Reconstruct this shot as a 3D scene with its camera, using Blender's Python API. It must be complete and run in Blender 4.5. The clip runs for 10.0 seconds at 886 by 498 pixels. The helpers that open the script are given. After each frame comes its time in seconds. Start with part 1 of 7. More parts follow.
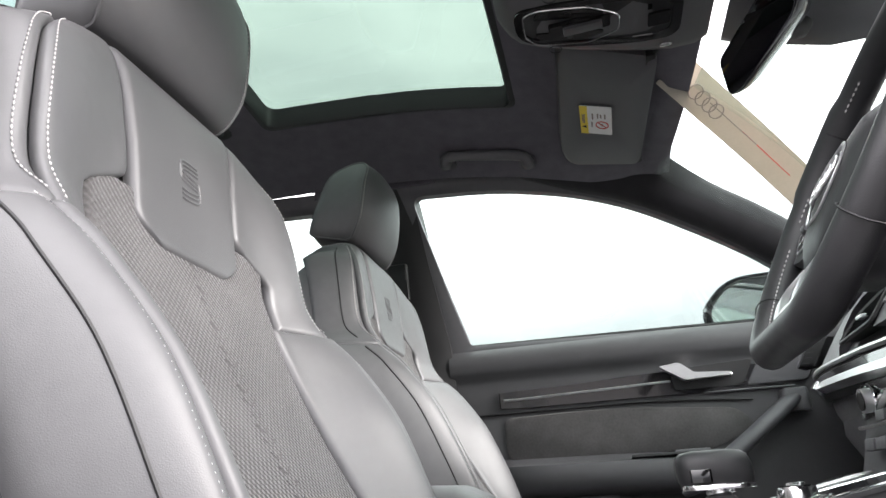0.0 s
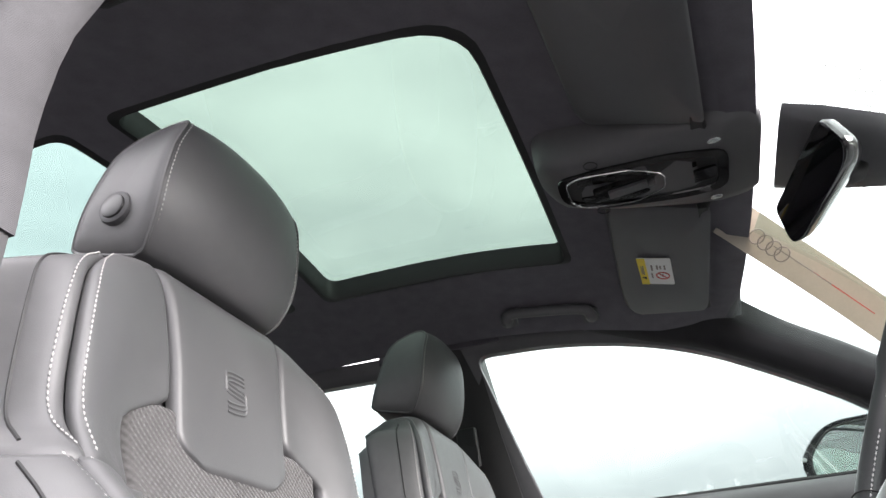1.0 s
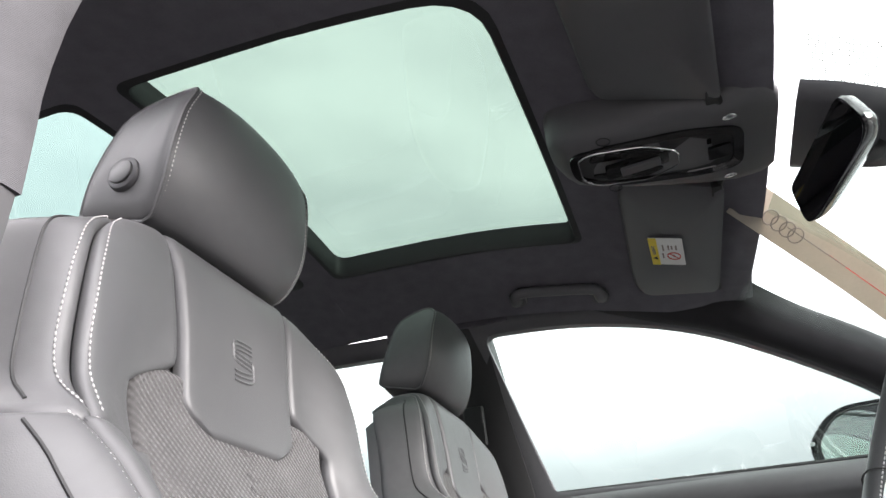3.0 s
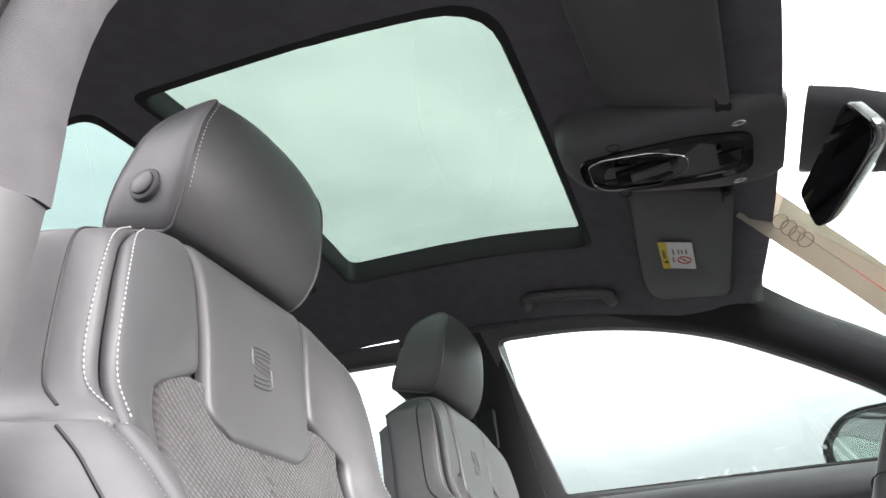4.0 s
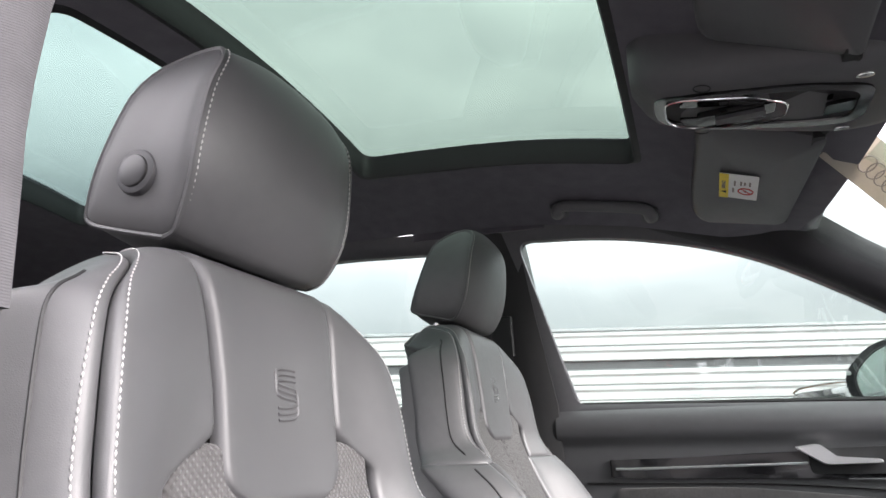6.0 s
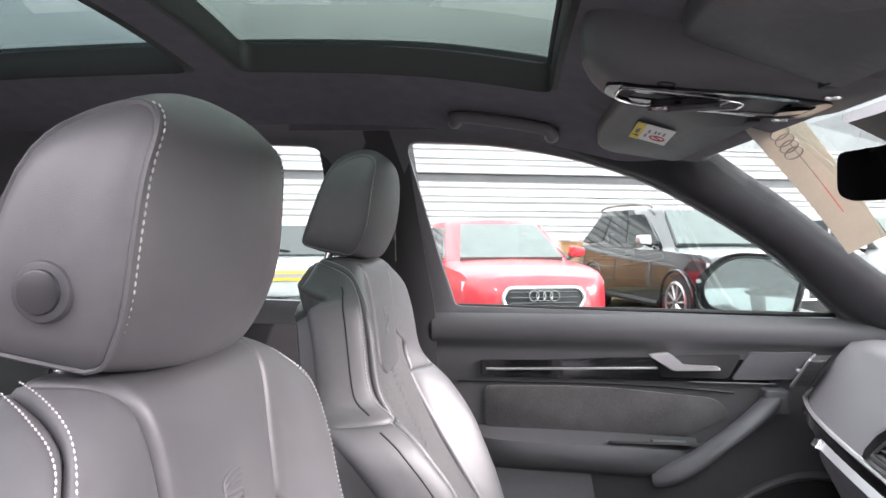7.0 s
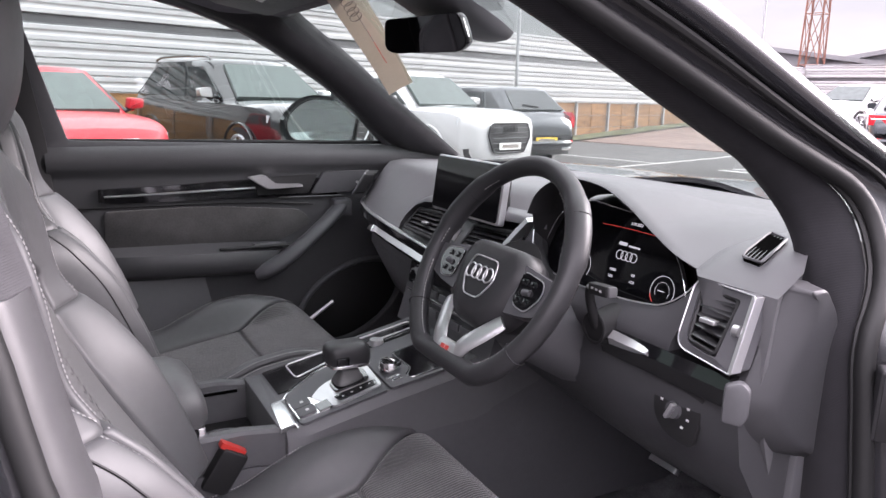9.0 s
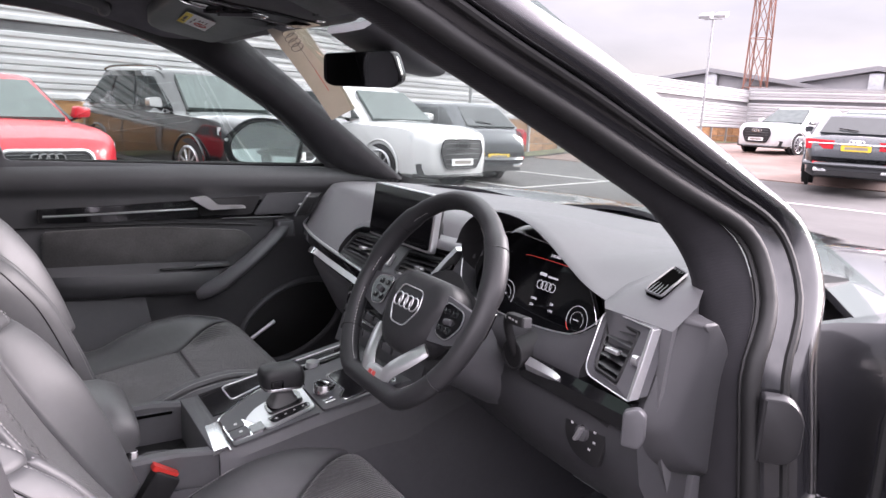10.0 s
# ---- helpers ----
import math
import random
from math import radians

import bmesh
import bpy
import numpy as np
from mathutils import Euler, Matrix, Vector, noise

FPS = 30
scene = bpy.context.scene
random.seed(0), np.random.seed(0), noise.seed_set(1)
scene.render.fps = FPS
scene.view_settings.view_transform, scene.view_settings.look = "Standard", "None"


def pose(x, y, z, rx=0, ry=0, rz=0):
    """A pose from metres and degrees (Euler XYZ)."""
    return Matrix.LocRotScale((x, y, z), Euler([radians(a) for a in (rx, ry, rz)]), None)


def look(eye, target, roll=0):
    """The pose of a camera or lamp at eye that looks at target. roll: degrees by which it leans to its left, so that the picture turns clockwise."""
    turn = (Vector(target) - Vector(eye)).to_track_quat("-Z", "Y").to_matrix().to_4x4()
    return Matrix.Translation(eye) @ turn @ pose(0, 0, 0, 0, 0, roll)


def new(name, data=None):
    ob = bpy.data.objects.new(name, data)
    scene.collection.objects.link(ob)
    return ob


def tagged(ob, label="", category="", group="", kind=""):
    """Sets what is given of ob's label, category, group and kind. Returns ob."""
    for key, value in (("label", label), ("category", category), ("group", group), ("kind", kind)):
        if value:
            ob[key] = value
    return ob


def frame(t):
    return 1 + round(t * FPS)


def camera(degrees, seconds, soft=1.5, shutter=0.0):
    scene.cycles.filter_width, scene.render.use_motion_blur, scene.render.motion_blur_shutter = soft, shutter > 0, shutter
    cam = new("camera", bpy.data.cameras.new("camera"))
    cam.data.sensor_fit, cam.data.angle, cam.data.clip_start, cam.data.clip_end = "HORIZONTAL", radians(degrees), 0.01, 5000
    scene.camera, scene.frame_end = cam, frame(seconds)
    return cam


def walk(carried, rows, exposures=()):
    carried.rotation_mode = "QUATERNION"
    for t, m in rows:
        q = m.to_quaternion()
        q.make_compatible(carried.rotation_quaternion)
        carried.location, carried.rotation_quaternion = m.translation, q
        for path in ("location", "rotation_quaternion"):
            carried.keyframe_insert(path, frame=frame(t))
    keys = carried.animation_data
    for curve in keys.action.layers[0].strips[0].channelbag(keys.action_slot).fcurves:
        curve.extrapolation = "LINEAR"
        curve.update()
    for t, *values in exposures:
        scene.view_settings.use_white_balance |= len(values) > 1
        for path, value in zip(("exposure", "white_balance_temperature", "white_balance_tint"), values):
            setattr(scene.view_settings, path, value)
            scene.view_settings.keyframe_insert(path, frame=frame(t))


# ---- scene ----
cam = camera(62.9, 10.0)
EXPOSURES = [(0.0, 2.98, 6500, 15), (0.5, 2.92, 6500, 15), (3.4, 2.90, 6500, 15), (5.0, 2.85, 6500, 15), (6.3, 3.05, 6500, 19), (7.0, 3.26, 6450, 23), (7.5, 3.06, 6450, 25), (8.0, 2.66, 6400, 29), (9.0, 2.46, 6400, 27), (10.0, 2.42, 6400, 27)]
PATH = [
    (0, (0.986, -0.204, 0.794), (-0.867, -0.581, 1.445), -3.9),
    (0.5, (0.98, -0.164, 0.847), (-0.728, -0.648, 1.768), -5.5),
    (1, (0.983, -0.167, 0.855), (-0.673, -0.673, 1.856), -5.7),
    (1.5, (0.975, -0.174, 0.855), (-0.684, -0.688, 1.846), -4.7),
    (2, (0.964, -0.183, 0.854), (-0.707, -0.697, 1.824), -4.6),
    (3.5, (0.979, -0.169, 0.846), (-0.682, -0.722, 1.813), -4.4),
    (4, (0.987, -0.172, 0.846), (-0.669, -0.734, 1.817), -4.3),
    (4.5, (0.989, -0.169, 0.844), (-0.668, -0.738, 1.809), -4.0),
    (5, (0.992, -0.169, 0.844), (-0.67, -0.739, 1.799), -3.9),
    (6.5, (0.913, -0.312, 1.236), (-1.012, -0.813, 1.438), -0.7),
    (7, (0.907, -0.377, 1.317), (-1.084, -0.567, 1.272), 0.2),
    (7.5, (0.912, -0.45, 1.314), (-1.054, -0.108, 1.182), -0.6),
    (8, (0.98, -0.478, 1.298), (-0.845, 0.307, 1.065), -1.0),
    (8.5, (1.128, -0.509, 1.281), (-0.618, 0.406, 0.944), 0.1),
    (9, (1.266, -0.556, 1.283), (-0.448, 0.386, 0.866), 1.5),
    (9.5, (1.315, -0.572, 1.312), (-0.384, 0.393, 0.885), 2.2),
    (10, (1.33, -0.546, 1.323), (-0.328, 0.507, 0.945), 2.8),
]
walk(cam, [(t, look(e, g, r)) for t, e, g, r in PATH], EXPOSURES)

# world: an overcast sky, and a weak wide sun behind the cloud
SUN_ELEV, SUN_AZ = radians(23), radians(10)
world = bpy.data.worlds.new("overcast_sky")
scene.world = world
world.use_nodes = True
wn, wl = world.node_tree.nodes, world.node_tree.links
wn.clear()
w_out = wn.new("ShaderNodeOutputWorld")
w_bg = wn.new("ShaderNodeBackground")
w_sky = wn.new("ShaderNodeTexSky")
w_sky.sky_type, w_sky.sun_disc = "NISHITA", False
w_sky.sun_elevation, w_sky.sun_rotation = SUN_ELEV, SUN_AZ
w_tc = wn.new("ShaderNodeTexCoord")
w_map = wn.new("ShaderNodeMapping")
w_map.inputs["Scale"].default_value = (1.6, 1.6, 5.0)
w_noise = wn.new("ShaderNodeTexNoise")
w_noise.inputs["Scale"].default_value = 1.7
w_noise.inputs["Detail"].default_value = 6
w_noise.inputs["Roughness"].default_value = 0.55
w_ramp = wn.new("ShaderNodeValToRGB")
w_ramp.color_ramp.elements[0].position, w_ramp.color_ramp.elements[0].color = 0.34, (0.74, 0.74, 0.75, 1)
w_ramp.color_ramp.elements[1].position, w_ramp.color_ramp.elements[1].color = 0.66, (1.0, 0.99, 0.985, 1)
w_gain = wn.new("ShaderNodeVectorMath")
w_gain.operation = "SCALE"
w_sep = wn.new("ShaderNodeSeparateXYZ")
w_grad = wn.new("ShaderNodeMapRange")
w_grad.interpolation_type = "SMOOTHSTEP"
w_grad.inputs[1].default_value, w_grad.inputs[2].default_value = 0.12, 0.55
w_grad.inputs[3].default_value, w_grad.inputs[4].default_value = 1.65, 11.2
wl.new(w_tc.outputs["Generated"], w_sep.inputs[0])
wl.new(w_sep.outputs[2], w_grad.inputs[0])
wl.new(w_grad.outputs[0], w_gain.inputs["Scale"])
w_mix = wn.new("ShaderNodeMixRGB")
w_mix.inputs[0].default_value = 0.94
wl.new(w_tc.outputs["Generated"], w_map.inputs["Vector"])
wl.new(w_map.outputs[0], w_noise.inputs["Vector"])
wl.new(w_noise.outputs["Fac"], w_ramp.inputs[0])
wl.new(w_ramp.outputs[0], w_gain.inputs[0])
wl.new(w_sky.outputs[0], w_mix.inputs[1])
wl.new(w_gain.outputs[0], w_mix.inputs[2])
wl.new(w_mix.outputs[0], w_bg.inputs["Color"])
w_bg.inputs["Strength"].default_value = 0.1
wl.new(w_bg.outputs[0], w_out.inputs["Surface"])
sun = new("sun", bpy.data.lights.new("sun", "SUN"))
sun.data.energy, sun.data.angle, sun.data.color = 1.4, radians(30), (1.0, 0.97, 0.93)
sun.matrix_world = look((1.2, 7.0, 3.6), (0, 0, 0.5))


# ---------------------------------------------------------------- materials
def mat(name, col, rough=0.5, metal=0.0, var=0.12, vscale=6.0, bump=0.0, bscale=300.0, cells=False, coat=0.0, sheen=0.0,
        spec=0.5, rvar=0.08, stretch=(1, 1, 1), rnd=0.0):
    """A surface with variation at two scales, fine relief and uneven gloss."""
    m = bpy.data.materials.new(name)
    m.use_nodes = True
    n, l = m.node_tree.nodes, m.node_tree.links
    b = n["Principled BSDF"]
    tc = n.new("ShaderNodeTexCoord")
    mp = n.new("ShaderNodeMapping")
    mp.inputs["Scale"].default_value = stretch
    l.new(tc.outputs["Object"], mp.inputs["Vector"])
    big = n.new("ShaderNodeTexNoise")
    big.inputs["Scale"].default_value = vscale
    big.inputs["Detail"].default_value = 4
    fine = n.new("ShaderNodeTexNoise")
    fine.inputs["Scale"].default_value = vscale * 14
    fine.inputs["Detail"].default_value = 3
    for t in (big, fine):
        l.new(mp.outputs[0], t.inputs["Vector"])
    add = n.new("ShaderNodeMath")
    add.operation = "MULTIPLY_ADD"
    add.inputs[1].default_value = 0.65
    l.new(big.outputs["Fac"], add.inputs[0])
    half = n.new("ShaderNodeMath")
    half.operation = "MULTIPLY"
    half.inputs[1].default_value = 0.35
    l.new(fine.outputs["Fac"], half.inputs[0])
    l.new(half.outputs[0], add.inputs[2])
    ramp = n.new("ShaderNodeValToRGB")
    lo, hi = [[max(0, c * (1 + s * var * 1.6)) for c in col] for s in (-1, 1)]
    ramp.color_ramp.elements[0].position, ramp.color_ramp.elements[0].color = 0.3, (*lo, 1)
    ramp.color_ramp.elements[1].position, ramp.color_ramp.elements[1].color = 0.7, (*hi, 1)
    l.new(add.outputs[0], ramp.inputs[0])
    shade = ramp.outputs[0]
    if rnd:
        info = n.new("ShaderNodeObjectInfo")
        k = n.new("ShaderNodeMapRange")
        k.inputs[3].default_value, k.inputs[4].default_value = 1 - rnd, 1 + rnd
        l.new(info.outputs["Random"], k.inputs[0])
        sc = n.new("ShaderNodeVectorMath")
        sc.operation = "SCALE"
        l.new(shade, sc.inputs[0])
        l.new(k.outputs[0], sc.inputs["Scale"])
        shade = sc.outputs[0]
    l.new(shade, b.inputs["Base Color"])
    rr = n.new("ShaderNodeMapRange")
    rr.inputs[3].default_value, rr.inputs[4].default_value = max(0.02, rough - rvar), min(1, rough + rvar)
    l.new(fine.outputs["Fac"], rr.inputs[0])
    l.new(rr.outputs[0], b.inputs["Roughness"])
    b.inputs["Metallic"].default_value = metal
    b.inputs["Specular IOR Level"].default_value = spec
    b.inputs["Coat Weight"].default_value = coat
    b.inputs["Coat Roughness"].default_value = 0.04
    b.inputs["Sheen Weight"].default_value = sheen
    b.inputs["Sheen Roughness"].default_value = 0.4
    if bump:
        bp = n.new("ShaderNodeBump")
        bp.inputs["Strength"].default_value = bump
        bp.inputs["Distance"].default_value = 0.001
        if cells:
            tex = n.new("ShaderNodeTexVoronoi")
            tex.feature = "DISTANCE_TO_EDGE"
            out = tex.outputs["Distance"]
        else:
            tex = n.new("ShaderNodeTexNoise")
            tex.inputs["Detail"].default_value = 3
            out = tex.outputs["Fac"]
        tex.inputs["Scale"].default_value = bscale
        l.new(mp.outputs[0], tex.inputs["Vector"])
        l.new(out, bp.inputs["Height"])
        l.new(bp.outputs[0], b.inputs["Normal"])
    return m


def ribbed(m, axis, pitch, depth=0.6, axis2=None):
    """Adds woven or quilted ribs to a material, across one or two axes."""
    n, l = m.node_tree.nodes, m.node_tree.links
    b = n["Principled BSDF"]
    tc = n.new("ShaderNodeTexCoord")
    sep = n.new("ShaderNodeSeparateXYZ")
    l.new(tc.outputs["Object"], sep.inputs[0])
    outs = []
    for a in (axis, axis2):
        if a is None:
            continue
        k = n.new("ShaderNodeMath")
        k.operation = "MULTIPLY"
        k.inputs[1].default_value = 2 * math.pi / pitch
        l.new(sep.outputs[a], k.inputs[0])
        s = n.new("ShaderNodeMath")
        s.operation = "SINE"
        l.new(k.outputs[0], s.inputs[0])
        outs.append(s.outputs[0])
    h = outs[0]
    if len(outs) > 1:
        mx = n.new("ShaderNodeMath")
        mx.operation = "MULTIPLY"
        l.new(outs[0], mx.inputs[0])
        l.new(outs[1], mx.inputs[1])
        h = mx.outputs[0]
    bp = n.new("ShaderNodeBump")
    bp.inputs["Strength"].default_value = depth
    bp.inputs["Distance"].default_value = 0.0012
    l.new(h, bp.inputs["Height"])
    old = b.inputs["Normal"].links
    if old:
        l.new(old[0].from_socket, bp.inputs["Normal"])
    l.new(bp.outputs[0], b.inputs["Normal"])
    return m


def glass(name, col, rough=0.0, thin=0.72, edge=0.10):
    """A thin pane: tinted see-through with a gloss that grows towards grazing sight."""
    m = bpy.data.materials.new(name)
    m.use_nodes = True
    n, l = m.node_tree.nodes, m.node_tree.links
    n.remove(n["Principled BSDF"])
    clear = n.new("ShaderNodeBsdfTransparent")
    clear.inputs["Color"].default_value = (*col, 1)
    gl = n.new("ShaderNodeBsdfGlossy")
    gl.inputs["Roughness"].default_value = rough
    gl.inputs["Color"].default_value = (0.95, 0.97, 0.97, 1)
    lw = n.new("ShaderNodeLayerWeight")
    lw.inputs["Blend"].default_value = 0.5
    p5 = n.new("ShaderNodeMath")
    p5.operation = "POWER"
    p5.inputs[1].default_value = 5.0
    l.new(lw.outputs["Facing"], p5.inputs[0])
    fr = n.new("ShaderNodeMath")
    fr.operation = "MULTIPLY_ADD"
    fr.inputs[1].default_value, fr.inputs[2].default_value = 0.7, 0.045
    l.new(p5.outputs[0], fr.inputs[0])
    mix = n.new("ShaderNodeMixShader")
    l.new(fr.outputs[0], mix.inputs[0])
    l.new(clear.outputs[0], mix.inputs[1])
    l.new(gl.outputs[0], mix.inputs[2])
    l.new(mix.outputs[0], n["Material Output"].inputs["Surface"])
    return m


def glow(name, col, strength):
    m = bpy.data.materials.new(name)
    m.use_nodes = True
    b = m.node_tree.nodes["Principled BSDF"]
    b.inputs["Base Color"].default_value = (*[c * 0.2 for c in col], 1)
    b.inputs["Emission Color"].default_value = (*col, 1)
    b.inputs["Emission Strength"].default_value = strength
    return m


LEATHER = mat("black_leather", (0.082, 0.081, 0.083), 0.47, var=0.10, vscale=5, bump=0.24, bscale=420, cells=True, spec=0.55)
LEATHER_FINE = mat("fine_black_leather", (0.078, 0.078, 0.081), 0.47, var=0.10, vscale=5, bump=0.12, bscale=700, cells=True, spec=0.62)
WHEEL_LEATHER = mat("steering_wheel_leather", (0.026, 0.026, 0.028), 0.46, var=0.12, bump=0.15, bscale=600, cells=True)
SUEDE = mat("dark_suede_cloth", (0.075, 0.073, 0.073), 0.92, var=0.22, vscale=14, bump=0.3, bscale=900, sheen=0.35, spec=0.2)
QUILT = ribbed(mat("embossed_suede_cloth", (0.075, 0.073, 0.073), 0.92, var=0.2, vscale=14, bump=0.3, bscale=900, sheen=0.35, spec=0.2), 0, 0.0075, 0.65, 2)
RIBBED = ribbed(mat("ribbed_suede_cloth", (0.085, 0.084, 0.085), 0.92, var=0.2, vscale=14, bump=0.3, bscale=900, sheen=0.3, spec=0.2), 0, 0.0060, 0.5)
THREAD = mat("pale_grey_thread", (0.44, 0.43, 0.425), 0.7, var=0.08, vscale=60)
SOFT = mat("soft_grained_dash_plastic", (0.100, 0.100, 0.105), 0.50, var=0.06, bump=0.25, bscale=520, cells=True, spec=0.45)
DOOR_SOFT = mat("soft_door_plastic", (0.068, 0.068, 0.072), 0.50, var=0.06, bump=0.25, bscale=520, cells=True, spec=0.42)
END_GRAIN = mat("grained_end_plastic", (0.050, 0.050, 0.054), 0.48, var=0.06, bump=0.2, bscale=520, cells=True, spec=0.4)
HARD = mat("hard_black_plastic", (0.080, 0.080, 0.086), 0.46, var=0.08, bump=0.12, bscale=600, cells=True)
BLADE = mat("vent_blade_plastic", (0.022, 0.022, 0.024), 0.34, var=0.06)
DEEP = mat("matt_black_plastic", (0.012, 0.012, 0.013), 0.6, var=0.1)
PIANO = mat("gloss_black_trim", (0.006, 0.006, 0.007), 0.09, var=0.05, rvar=0.03, coat=0.6)
ALU = mat("satin_aluminium", (0.66, 0.66, 0.67), 0.34, metal=0.85, var=0.04, vscale=20, rvar=0.06)
CHROME = mat("bright_chrome", (0.88, 0.88, 0.89), 0.14, metal=1.0, var=0.02, rvar=0.03)
CLOTH_ROOF = mat("black_roof_lining", (0.115, 0.110, 0.126), 0.95, var=0.10, vscale=30, bump=0.35, bscale=1100, sheen=0.12, spec=0.15)
# dark woven cloth, its colour lowered further for shade by the open door
CLOTH_PILLAR = ribbed(mat("shaded_woven_pillar_cloth", (0.020, 0.0195, 0.022), 0.9, var=0.10, vscale=30, bump=0.3, bscale=1100, sheen=0.15, spec=0.2), 2, 0.0018, 0.15)
CLOTH_GREY = ribbed(mat("grey_woven_cloth", (0.075, 0.074, 0.078), 0.9, var=0.08, vscale=30, bump=0.3, bscale=1100, spec=0.2), 2, 0.0018, 0.2)
TRIM_GREY = mat("grey_moulded_plastic", (0.070, 0.069, 0.072), 0.42, var=0.06, bump=0.1, bscale=600, cells=True)
CARPET = mat("black_carpet", (0.125, 0.125, 0.133), 1.0, var=0.35, vscale=20, bump=0.9, bscale=500, spec=0.1)
RUBBER = mat("black_rubber_seal", (0.008, 0.008, 0.0085), 0.62, var=0.1)
SCREEN = mat("dark_display_glass", (0.004, 0.004, 0.005), 0.06, var=0.02, rvar=0.02)
PAINT_GREY = mat("dark_grey_metallic_paint", (0.015, 0.015, 0.018), 0.26, metal=0.3, var=0.05, vscale=900, coat=1.0, rvar=0.04)
PAPER_TAG = mat("tan_card", (0.52, 0.475, 0.415), 0.75, var=0.08, vscale=12)
# the card lets some of the daylight behind it through
_n, _l = PAPER_TAG.node_tree.nodes, PAPER_TAG.node_tree.links
_tr, _mx = _n.new("ShaderNodeBsdfTranslucent"), _n.new("ShaderNodeMixShader")
_tr.inputs["Color"].default_value = (0.56, 0.50, 0.42, 1)
_mx.inputs[0].default_value = 0.45
_l.new(_n["Principled BSDF"].outputs[0], _mx.inputs[1])
_l.new(_tr.outputs[0], _mx.inputs[2])
_l.new(_mx.outputs[0], _n["Material Output"].inputs["Surface"])
INK = mat("grey_print_ink", (0.25, 0.22, 0.20), 0.7, var=0.05)
RED_INK = mat("red_print_ink", (0.55, 0.08, 0.07), 0.7, var=0.05)
LABEL_WHITE = mat("white_label", (0.78, 0.78, 0.77), 0.5, var=0.04)
LABEL_YELLOW = mat("yellow_label", (0.80, 0.62, 0.05), 0.5, var=0.04)
RED_PLASTIC = mat("red_button_plastic", (0.62, 0.045, 0.035), 0.35, var=0.05)
LENS = mat("clear_lamp_lens", (0.65, 0.65, 0.66), 0.15, metal=0.3, var=0.1, vscale=120)
MIRROR = mat("mirror_silver", (0.86, 0.90, 0.90), 0.02, metal=1.0, var=0.01, rvar=0.01)
MIRROR_DARK = mat("dimmed_mirror", (0.10, 0.10, 0.11), 0.03, metal=1.0, var=0.01, rvar=0.01)
PRINT_LIGHT = glow("display_white", (0.85, 0.87, 0.9), 0.11)
# near-black without gloss: paints the shade inside slots that are not cut
VOID = mat("painted_slot_shade", (0.003, 0.003, 0.003), 1.0, var=0.02, spec=0.0)
PRINT_RED = glow("display_red", (0.9, 0.10, 0.08), 0.14)
ICON = mat("pale_icon_print", (0.6, 0.6, 0.6), 0.5, var=0.03)
GLASS_CLEAR = glass("windscreen_glass", (0.80, 0.85, 0.825))
GLASS_ROOF = glass("green_tinted_roof_glass", (0.298, 0.350, 0.322))
GLASS_SIDE = glass("side_window_glass", (0.74, 0.80, 0.775))
GLASS_REAR = glass("dark_tinted_glass", (0.33, 0.395, 0.38))

# ---------------------------------------------------------------- mesh tools
V = Vector


def finish(bm, angle=38):
    bmesh.ops.recalc_face_normals(bm, faces=bm.faces)
    lim = radians(angle)
    for f in bm.faces:
        f.smooth = True
    for e in bm.edges:
        if len(e.link_faces) == 2 and e.calc_face_angle(0.0) > lim:
            e.smooth = False
    return bm


def part(name, bm, material, parent, label="", angle=38):
    """Links a bmesh as one mesh object under a thing or a part."""
    finish(bm, angle)
    me = bpy.data.meshes.new(name)
    bm.to_mesh(me)
    bm.free()
    me.materials.append(material)
    ob = new(name, me)
    ob.parent = parent
    if label:
        tagged(ob, label)
    return ob


def single(name, bm, material, label, category="", kind="", group="", angle=38):
    """A thing or a piece of the setting that is one mesh."""
    return tagged(part(name, bm, material, None, angle=angle), label, category, group, kind)


def thing(name, label, category, group="", kind="", at=None):
    ob = new(name)
    ob.empty_display_size = 0.05
    if at is not None:
        ob.matrix_world = at
    return tagged(ob, label, category, group, kind)


def spline(pts, n):
    """n points along a smooth curve through pts, evenly stepped in the parameter."""
    p = [V(q) for q in pts]
    out = []
    for i in range(n):
        s = i / (n - 1) * (len(p) - 1)
        k = min(int(s), len(p) - 2)
        t = s - k
        a, b, c, d = p[max(k - 1, 0)], p[k], p[k + 1], p[min(k + 2, len(p) - 1)]
        out.append(0.5 * (2 * b + (c - a) * t + (2 * a - 5 * b + 4 * c - d) * t * t + (3 * b - a - 3 * c + d) * t ** 3))
    return out


def curve1(xs, ys):
    """A smooth function through points (xs rising), with no overshoot."""
    n = len(xs)
    d = [(ys[i + 1] - ys[i]) / (xs[i + 1] - xs[i]) for i in range(n - 1)]
    m = [d[0], *[0.0 if d[i - 1] * d[i] <= 0 else 2 * d[i - 1] * d[i] / (d[i - 1] + d[i]) for i in range(1, n - 1)], d[-1]]

    def g(x):
        if x <= xs[0]:
            return ys[0]
        for i in range(n - 1):
            if x <= xs[i + 1]:
                h = xs[i + 1] - xs[i]
                t = (x - xs[i]) / h
                return ys[i] * (1 + 2 * t) * (1 - t) ** 2 + m[i] * h * t * (1 - t) ** 2 + ys[i + 1] * t * t * (3 - 2 * t) + m[i + 1] * h * t * t * (t - 1)
        return ys[-1]
    return g


def lerp1(xs, ys):
    return lambda x: float(np.interp(x, xs, ys))


